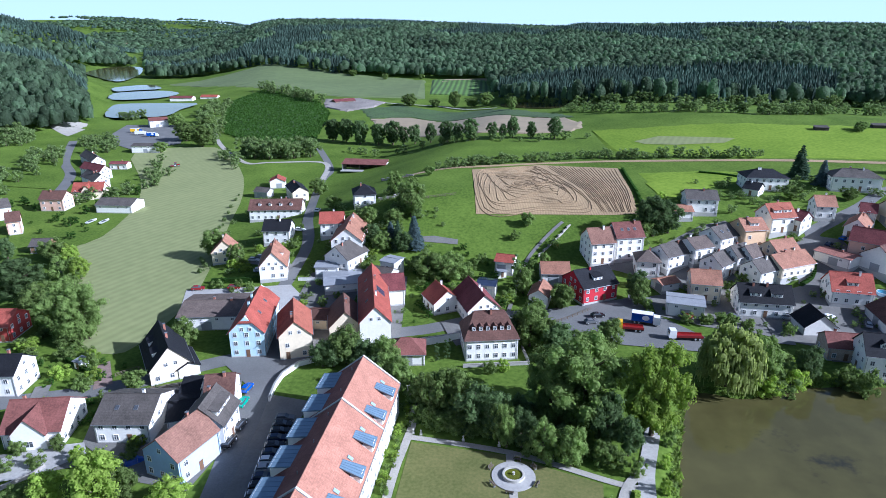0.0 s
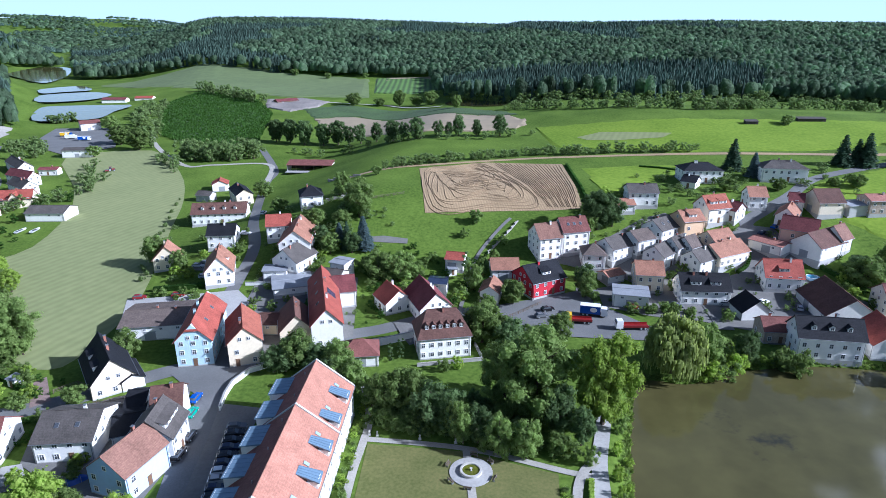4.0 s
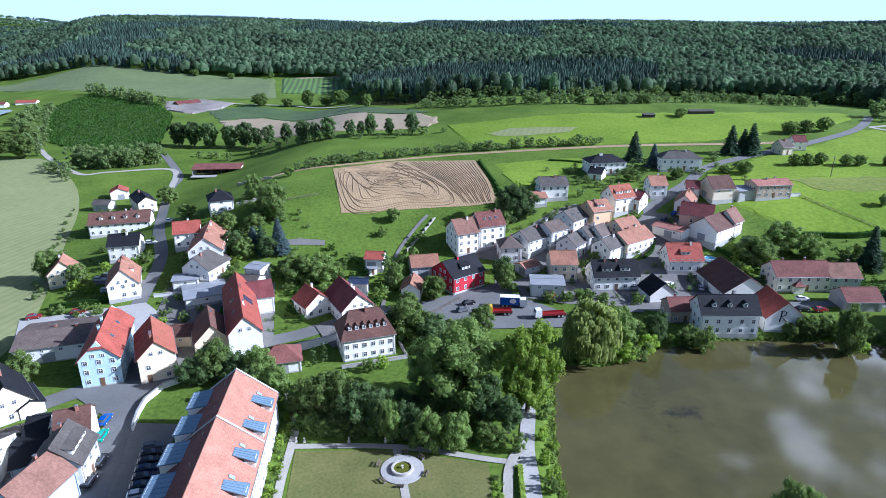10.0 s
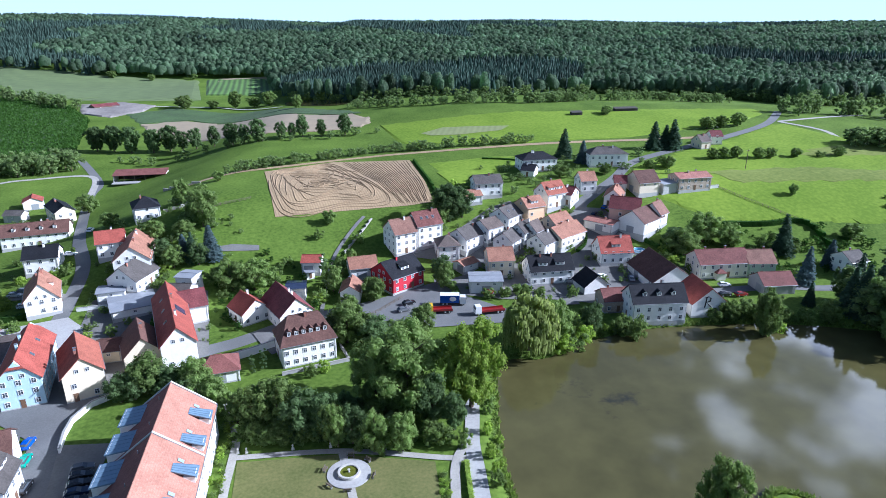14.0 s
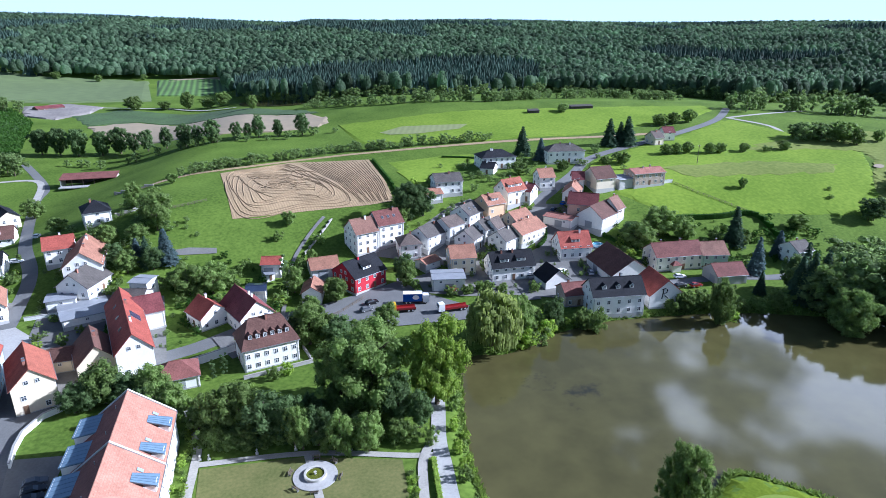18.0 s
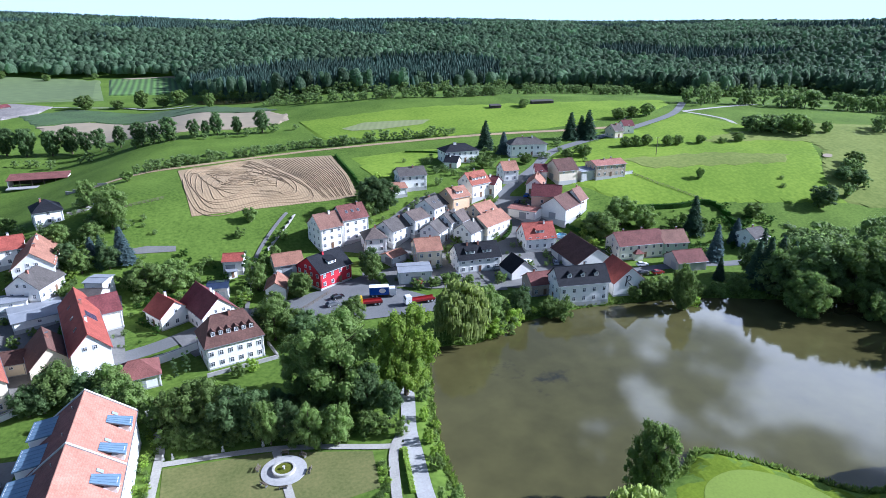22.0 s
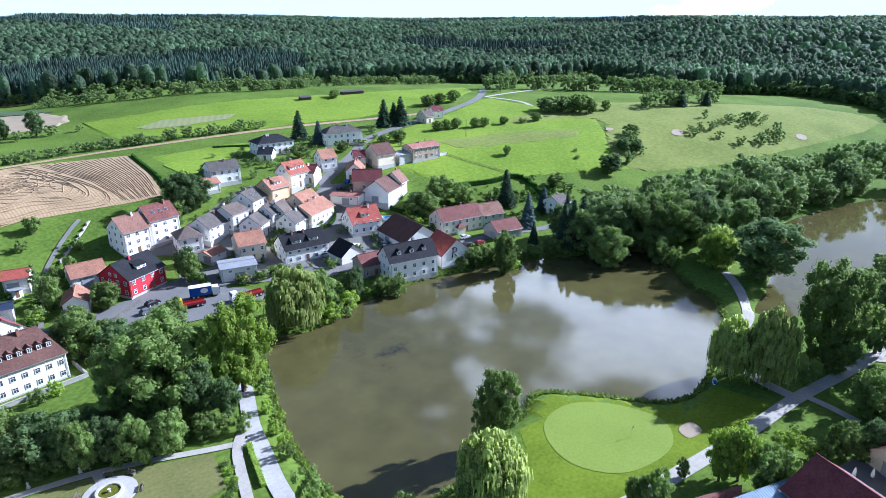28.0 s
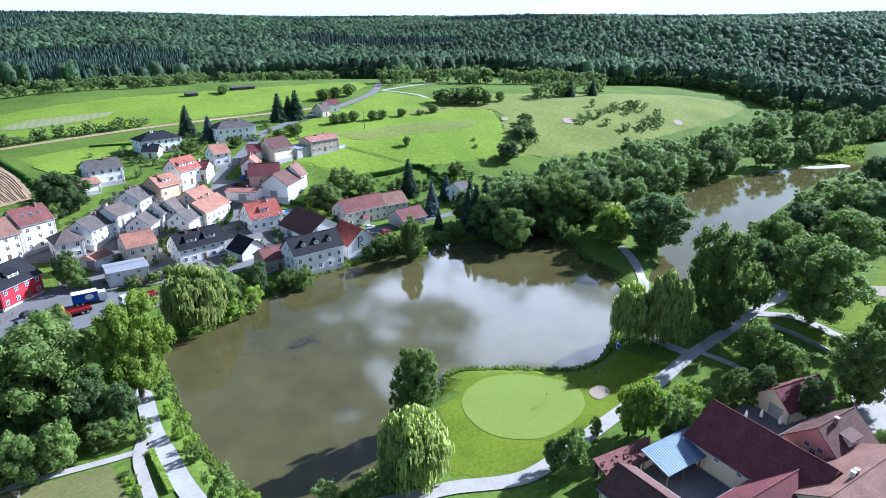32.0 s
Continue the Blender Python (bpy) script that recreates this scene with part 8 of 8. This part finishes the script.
for _x, _y, _h in ((-84, 474, 19), (-73.2, 470, 20), (-61.6, 462, 20), (-47.4, 458, 18), (-36.6, 458, 20), (-28, 450, 14), (-19.3, 440.3, 14.4), (-7.7, 420.0, 13.5), (3.0, 397, 15.2), (10, 391, 11.5), (17.7, 383.8, 15), (31.3, 381.4, 11.2), (38, 384, 9.5), (44.3, 385.1, 13.8), (55.4, 383.8, 11), (69.7, 380.5, 14)):
    plant("dark", _x, _y, _h, 0.86, "tall dark green tree in the row across the meadow")
row([(-75, 440), (-4.5, 392), (22.9, 378), (90, 375)], 22, ["bush", "oak"], 3.5, 6.5, 3, 2, "undergrowth below the tree row")
row([(-2.8, 298.5), (32.4, 311), (75.8, 321), (112.9, 314), (160, 304)], 64, ["bush", "bush", "oak"], 3.0, 6.5, 2.0, 3, "bushy green hedgerow along the farm track")
row([(98.4, 500), (146.4, 440), (203.0, 400), (250, 402)], 60, ["bush", "oak"], 4, 9, 5, 4, "scattered bushes before the forest")
row([(221.6, 410), (324.9, 417), (368.7, 385)], 50, ["bush", "oak", "bush_light"], 4, 9, 7, 5, "scattered bushes before the forest")
row([(-143.5, 427.4), (-114.7, 412.1), (-90, 420)], 26, ["oak", "dark"], 9, 15, 7, 6, "green trees around the maize field")
row([(-228.0, 813.3), (-180, 750), (-131.5, 685.8)], 20, ["oak", "dark"], 9, 15, 8, 7, "green trees around the maize field")
row([(-180, 470), (-200, 540), (-225, 610), (-240, 690)], 30, ["oak", "dark"], 8, 15, 9, 8, "green trees along the gravel track")
row([(-128, 380), (-140, 405), (-155, 430)], 8, ["oak", "bush"], 4, 9, 3, 9, "shrubs along the field edge")
row([(-86, 200), (-92, 240), (-100, 270), (-107, 320)], 14, ["oak", "bush", "bush"], 1.2, 3.4, 1.5, 10, "shrubs along the field edge", True)
row([(172, 108), (182, 105), (199.7, 95.8), (215, 88), (240, 82), (267.7, 79), (300, 70), (334.5, 62), (391.5, 36), (460, 14), (520, -2)], 46, ["oak", "oak", "dark", "light"], 10, 20, 4, 11, "dense green trees along the pond shore", True)
row([(175, 116), (200, 108), (228, 104), (282, 100), (344, 86), (406, 62), (517, 24)], 50, ["oak", "dark", "oak", "light"], 10, 21, 8, 12, "dense green trees along the pond shore", True)
row([(205, 125), (228.3, 128), (282.1, 116), (344.0, 104), (406.7, 84), (517.5, 48)], 34, ["oak", "dark", "bush"], 7, 13, 6, 13, "dense green trees behind the pond shore")
row([(245, 2), (270, -6), (300, -8), (380, -18)], 22, ["oak", "dark"], 12, 18, 8, 14, "dense green trees below the pond", True)
row([(178, 36), (200, 34), (232, 29), (266, 25), (300, 20), (335, 14), (366, 5)], 20, ["oak", "dark", "light"], 3.5, 7.5, 3, 39, "dense green trees on the near pond bank", True)
row([(300, 8), (330, 3), (360, -3)], 9, ["oak", "dark", "light"], 8, 13, 4, 15, "green trees below the pond", True)
row([(60.5, 126), (55, 117), (50.5, 107)], 16, ["bush", "oak"], 2.5, 6, 1.5, 16)
row([(48.2, 103), (45.0, 95), (42.5, 85), (41, 76), (40, 70)], 24, ["bush", "bush_light"], 1.0, 2.4, 0.6, 17)
row([(90, 135), (100, 134), (112, 133.5)], 10, ["bush", "bush_light"], 1.5, 4, 1.0, 18)
row([(130, 131), (140, 127), (152, 123), (165, 116)], 16, ["bush", "oak"], 2.5, 7, 1.5, 19)
row([(350, 154), (390, 160), (432, 144), (412, 130), (361, 140)], 26, ["oak", "bush"], 4, 8, 9, 20, "orchard trees on the golf course")
row([(335, 232), (330, 240), (318, 236), (345, 222)], 14, ["dark", "oak", "bush"], 6, 11, 5, 21, "clump of trees on the golf course")
row([(300, 160), (312, 172), (285, 158), (262, 156)], 10, ["dark", "oak"], 6, 9, 4, 22, "clump of trees on the golf course")
row([(348, 318), (400, 300), (428, 280), (470, 250), (500, 220)], 34, ["oak", "light", "dark"], 10, 16, 8, 23, "green trees along the forest track")
row([(380, 210), (420, 200), (470, 190)], 14, ["oak", "fir"], 8, 13, 6, 24, "trees on the golf course")
row([(-8.4, 129), (-7.2, 119), (-9.4, 111), (-11.2, 100), (-12.4, 88)], 44, ["bush", "bush_light"], 0.7, 1.7, 1.2, 25)
row([(31.3, 92.5), (30.4, 88), (28.4, 83)], 16, ["bush", "bush_light"], 0.6, 1.2, 0.9, 26)
row([(-6, 117), (3, 113), (14, 110), (26, 106), (36, 101)], 34, ["dark", "oak", "bush"], 2, 5.5, 1.6, 27)
row([(-4, 125), (8, 121), (20, 116), (34, 112)], 14, ["dark", "oak"], 4, 8, 3, 28)
row([(-32, 143), (-24, 142), (-16, 136), (-11, 128)], 12, ["oak", "dark"], 5, 9, 2, 29)
row([(-150, 226), (-140, 215), (-128, 195), (-112, 165), (-104, 158)], 20, ["oak", "light", "bush"], 4, 9, 3, 30)
row([(-190, 300), (-175, 310), (-165, 330), (-170, 360), (-190, 400)], 22, ["oak", "bush"], 4, 8, 6, 31, "garden trees beside the valley houses")
row([(-240, 330), (-255, 380), (-270, 420), (-230, 300)], 22, ["oak", "dark"], 6, 12, 8, 32, "green trees beside the valley lane")
row([(-269.4, 454.7), (-266.6, 469.0), (-261.3, 484.1), (-237.8, 441.8), (-249.4, 433.1)], 20, ["oak", "dark"], 6, 10, 4, 33, "green trees beside the valley lane")
row([(-368.0, 516.3), (-353.5, 511.1), (-322.6, 476.2), (-313.7, 446.2), (-344.8, 483.5)], 22, ["oak", "dark"], 8, 13, 6, 35, "green trees on the valley side")
row([(-313.0, 604.1), (-296.9, 596.7), (-291.5, 612.3)], 9, ["oak", "dark"], 7, 11, 3, 38, "green trees beside the fish pond")

row([((forest_edge(a) - 5) * math.sin(radians(a)), (forest_edge(a) - 5) * math.cos(radians(a))) for a in range(43, 91, 2)], 130, ["oak", "bush"], 5, 14, 4, 36, "bushy forest fringe above the golf course")
row([((forest_edge(a) - 3) * math.sin(radians(a)), (forest_edge(a) - 3) * math.cos(radians(a))) for a in range(6, 44, 2)], 80, ["oak", "bush"], 4, 11, 4, 37, "bushy forest fringe above the meadow")

BUILDINGS = [(o.location.x, o.location.y) for o in scene.objects if o.parent is None and o.name.split(".")[0] in ("house", "barn")]


def garden(poly, n, kinds, h0, h1, seed, clear=7.5, stand=""):
    """Garden shrubs and small trees between the houses, clear of the roads."""
    rng = random.Random(seed)
    x0, x1 = min(p[0] for p in poly), max(p[0] for p in poly)
    y0, y1 = min(p[1] for p in poly), max(p[1] for p in poly)
    done, spots = 0, []
    for _ in range(n * 40):
        if done >= n:
            break
        x, y = rng.uniform(x0, x1), rng.uniform(y0, y1)
        if not inside(poly, x, y) or any(math.hypot(x - bx, y - by) < clear for bx, by in BUILDINGS):
            continue
        if any(r[0] == "road" and min(math.hypot(x - a, y - b) for a, b in rounded(r[1], 4, closed=False)) < r[2] / 2 + 1.5 for r in ROADS):
            continue
        if stand:
            spots.append((x, y, rng.uniform(h0, h1), rng.uniform(1.0, 1.5)))
        else:
            plant(rng.choice(kinds), x, y, rng.uniform(h0, h1), rng.uniform(0.8, 1.3))
        done += 1
    if spots:
        grove(spots, False, stand, GROVE if seed % 2 else HEDGE)


GARDENS = ["bush", "bush", "bush_light", "bush", "oak"]
garden([(0, 180), (30, 178), (34, 200), (20, 206), (-12, 205), (-14, 185)], 26, GARDENS, 2, 5, 41)
garden([(60, 170), (110, 150), (118, 165), (100, 195), (80, 205), (62, 195)], 34, GARDENS, 1.5, 4, 42, 6.5)
garden([(125, 150), (160, 146), (200, 140), (205, 165), (180, 180), (150, 178), (130, 168)], 44, GARDENS, 1.5, 5, 43)
garden([(-75, 180), (-30, 170), (-20, 200), (-40, 240), (-80, 250)], 44, GARDENS, 1.5, 4, 44, 6.5)
garden([(-40, 225), (-5, 220), (-5, 260), (-35, 270)], 22, GARDENS, 2, 5, 45, 7.5, "garden shrubs between the houses")
garden([(-110, 100), (-50, 95), (-55, 135), (-85, 128), (-110, 120)], 34, GARDENS, 1.2, 4, 46, 6.5)
garden([(-130, 140), (-85, 132), (-95, 150), (-125, 175)], 26, GARDENS, 1.5, 5, 47)
garden([(-210, 250), (-150, 240), (-160, 330), (-220, 380)], 30, GARDENS, 1.5, 5, 48, 7.5, "garden shrubs between the houses")
garden([(85, 205), (140, 200), (150, 240), (110, 245)], 28, GARDENS, 1.5, 4, 49, 7, "garden shrubs between the houses")
garden([(95, 30), (130, -8), (140, 10), (115, 24)], 16, GARDENS, 2, 5, 50)
garden([(75, 128), (100, 140), (96, 150), (78, 143)], 14, GARDENS, 1.5, 4.5, 51, 6.5)
garden([(205, 140), (240, 150), (225, 172), (205, 168)], 18, GARDENS, 1.5, 4, 52, 7.5, "garden shrubs between the houses")
garden([(66, 216), (88, 228), (104, 236), (112, 250), (96, 246), (74, 230)], 20, GARDENS, 2, 5.5, 53, 6.0)
TEXT = "low garden shrubs and hedges between the houses"
garden([(60, 196), (80, 192), (110, 184), (140, 186), (150, 215), (120, 226), (90, 216), (70, 214)], 46, GARDENS, 0.9, 2.6, 55, 5.2, TEXT)
garden([(66, 172), (92, 158), (130, 150), (150, 170), (140, 188), (110, 182), (80, 192)], 46, GARDENS, 0.9, 2.8, 57, 5.6, TEXT)
garden([(150, 150), (205, 136), (232, 150), (215, 180), (180, 184), (150, 190)], 64, GARDENS, 1.0, 3.4, 58, 6.0, TEXT)
garden([(-46, 152), (-10, 160), (-8, 200), (-30, 232), (-48, 225)], 52, GARDENS, 0.8, 2.4, 59, 5.4, TEXT)
garden([(-10, 158), (30, 165), (34, 205), (10, 212), (-14, 208)], 54, GARDENS, 0.9, 3.2, 60, 6.0, TEXT)
garden([(-90, 200), (-55, 200), (-60, 260), (-66, 330), (-100, 330)], 60, GARDENS, 0.8, 2.8, 61, 6.0, TEXT)
garden([(-118, 122), (-88, 110), (-60, 126), (-82, 140), (-104, 150)], 44, GARDENS, 0.7, 2.4, 62, 5.8, TEXT)
garden([(-45, 230), (-8, 205), (4, 222), (-10, 262), (-38, 275)], 50, GARDENS, 1.0, 3.4, 63, 6.0, TEXT)
garden([(104, 236), (200, 225), (200, 262), (112, 268)], 50, GARDENS, 1.2, 4.2, 65, 8.0, TEXT)


# ---- yards and small things between the houses ----
strip("path_hill", [(46.9, 228.2), (43.3, 224.1), (37.0, 215.8), (30.9, 206.3), (27.0, 196.8), (24.2, 186.8), (21.2, 175.6), (19.7, 168.4)], 1.3, PAVING, 0.34, "narrow grey paved track climbing past the gardens", "path")
drape("yard_lane", [(-90.2, 103.6), (-85.5, 107.2), (-75.9, 109.0), (-73.3, 105.3), (-80.1, 98.5), (-85.7, 96.9)], CONCRETE, 0.26, "pale grey concrete lane below the house", "lane", step=3)
BLOCKS = mat("reddish_paving", (0.22, 0.155, 0.135), 0.9, vary=0.2, big=0.4, small=3)
drape("yard_drive", [(-90.1, 140.4), (-87.9, 143.3), (-81.6, 132.2), (-84.9, 129.2)], BLOCKS, 0.2, "reddish block-paved house drive", "drive", step=3)
run_wall("garden_wall", [(-49.5, 195.4), (-43.2, 194.9), (-37.8, 195.7)], 1.1, 0.3, WALLS["white"], "low white rendered garden wall by the lane", CONCRETE)
run_wall("garden_wall", [(-84.3, 94.9), (-80.4, 99.0), (-79.6, 101.4)], 0.9, 0.4, STONE, "low dry stone wall below the lane")
run_fence([(-82.5, 135.4), (-78.4, 139.0), (-75.1, 137.0)], "low wooden fence round the front garden")
hedge([(-99.2, 143.3), (-92, 138.4), (-86.5, 135.0)], 1.3, 1.1, "clipped green garden hedge beside the drive")
hedge([(118, 186), (124, 190), (128, 197)], 1.4, 1.1, "clipped green hedge between the village houses")
hedge([(146, 166), (150, 176), (146, 186)], 1.6, 1.2, "clipped green hedge beside the barn")
hedge([(-28, 176), (-27, 186), (-26, 193)], 1.3, 1.0, "clipped green hedge between the yards")


def hut(x, y, yaw):
    root = tagged(new("garden_hut"), "small white garden hut with a flat grey roof", "hut")
    root.matrix_basis = pose(x, y, ground(x, y), 0, 0, yaw)
    part("wall", boxes((-1.4, -1.2, -0.4, 1.4, 1.2, 2.2)), WALLS["white"], root)
    bm = bmesh.new()
    slab(bm, [(-1.7, -1.5, 2.22), (1.7, -1.5, 2.22), (1.7, 1.5, 2.5), (-1.7, 1.5, 2.5)], 0.12)
    part("roof", bm, ROOFS["flat"], root)
    d = part("door", boxes((-0.45, -1.26, 0, 0.45, -1.2, 1.95)), DOOR, root)
    part("door_handle", boxes((0.28, -1.31, 0.95, 0.36, -1.26, 1.03)), GUTTER, d)
    window(root, pose(1.43, 0, 0.9, 0, 0, 90), (0.8, 0.6))


hut(-93.5, 140.2, -25)
hut(20.5, 196.5, 10)
TARP = mat("blue_tarpaulin", (0.02, 0.07, 0.34), 0.45, vary=0.15, big=0.6, small=3, bump=0.3)


def covered_stack(x, y, yaw, length):
    """A long low stack under a tarpaulin that sags between its ends."""
    root = tagged(new("covered_stack"), "low stack under a bright blue tarpaulin", "tarpaulin")
    root.matrix_basis = pose(x, y, ground(x, y) + 0.15, 0, 0, yaw)
    bm = bmesh.new()
    loft(bm, [[(px, -w, 0.0), (px, w, 0.0), (px, w * 0.55, h), (px, -w * 0.55, h)] for px, w, h in ((-length / 2, 0.7, 0.5), (-length / 4, 0.95, 0.95), (0, 1.0, 0.85), (length / 4, 0.9, 1.0), (length / 2, 0.6, 0.4))])
    part("tarpaulin", bm, TARP, root)
    for px in (-length / 4, length / 4):
        part("strap", boxes((px - 0.04, -1.0, 0.0, px + 0.04, 1.0, 1.02)), GUTTER, root)


covered_stack(-62.9, 102.6, 32, 4.6)


def garden_pool(x, y, r):
    root = tagged(new("garden_pool"), "round garden pool with pale blue water", "pool")
    root.matrix_basis = pose(x, y, ground(x, y) + 0.15)
    bm = bmesh.new()
    tube(bm, [(r * math.cos(a * 0.2618), r * math.sin(a * 0.2618), 0.75) for a in range(25)], [0.09] * 25, 6)
    part("rim", bm, WHITEP, root)
    bm = bmesh.new()
    bmesh.ops.create_cone(bm, cap_ends=True, segments=24, radius1=r, radius2=r, depth=0.9, matrix=Matrix.Translation((0, 0, 0.2)))
    part("pool_wall", bm, POOLW, root)
    bm = bmesh.new()
    bmesh.ops.create_cone(bm, cap_ends=True, segments=24, radius1=r - 0.06, radius2=r - 0.06, depth=0.04, matrix=Matrix.Translation((0, 0, 0.67)))
    part("pool_water", bm, POOLB, root)


POOLW = mat("pool_wall_blue", (0.30, 0.45, 0.60), 0.5, vary=0.1, bump=0)
POOLB = mat("pool_water_blue", (0.12, 0.36, 0.52), 0.05, vary=0.1, bump=0)
garden_pool(141.0, 179.6, 2.0)
for _x, _y, _w, _c in ((143.4, 207.5, 35, "blue"), (-47.2, 168.5, 95, "grey"), (-55.0, 262.0, 80, "white"), (88.5, 168.2, -30, "grey"), (104.5, 168.0, -10, "silver"), (152.0, 147.6, -14, "white"), (112, 153, 75, "black")):
    car(_x, _y, _w, _c, up=0.34)
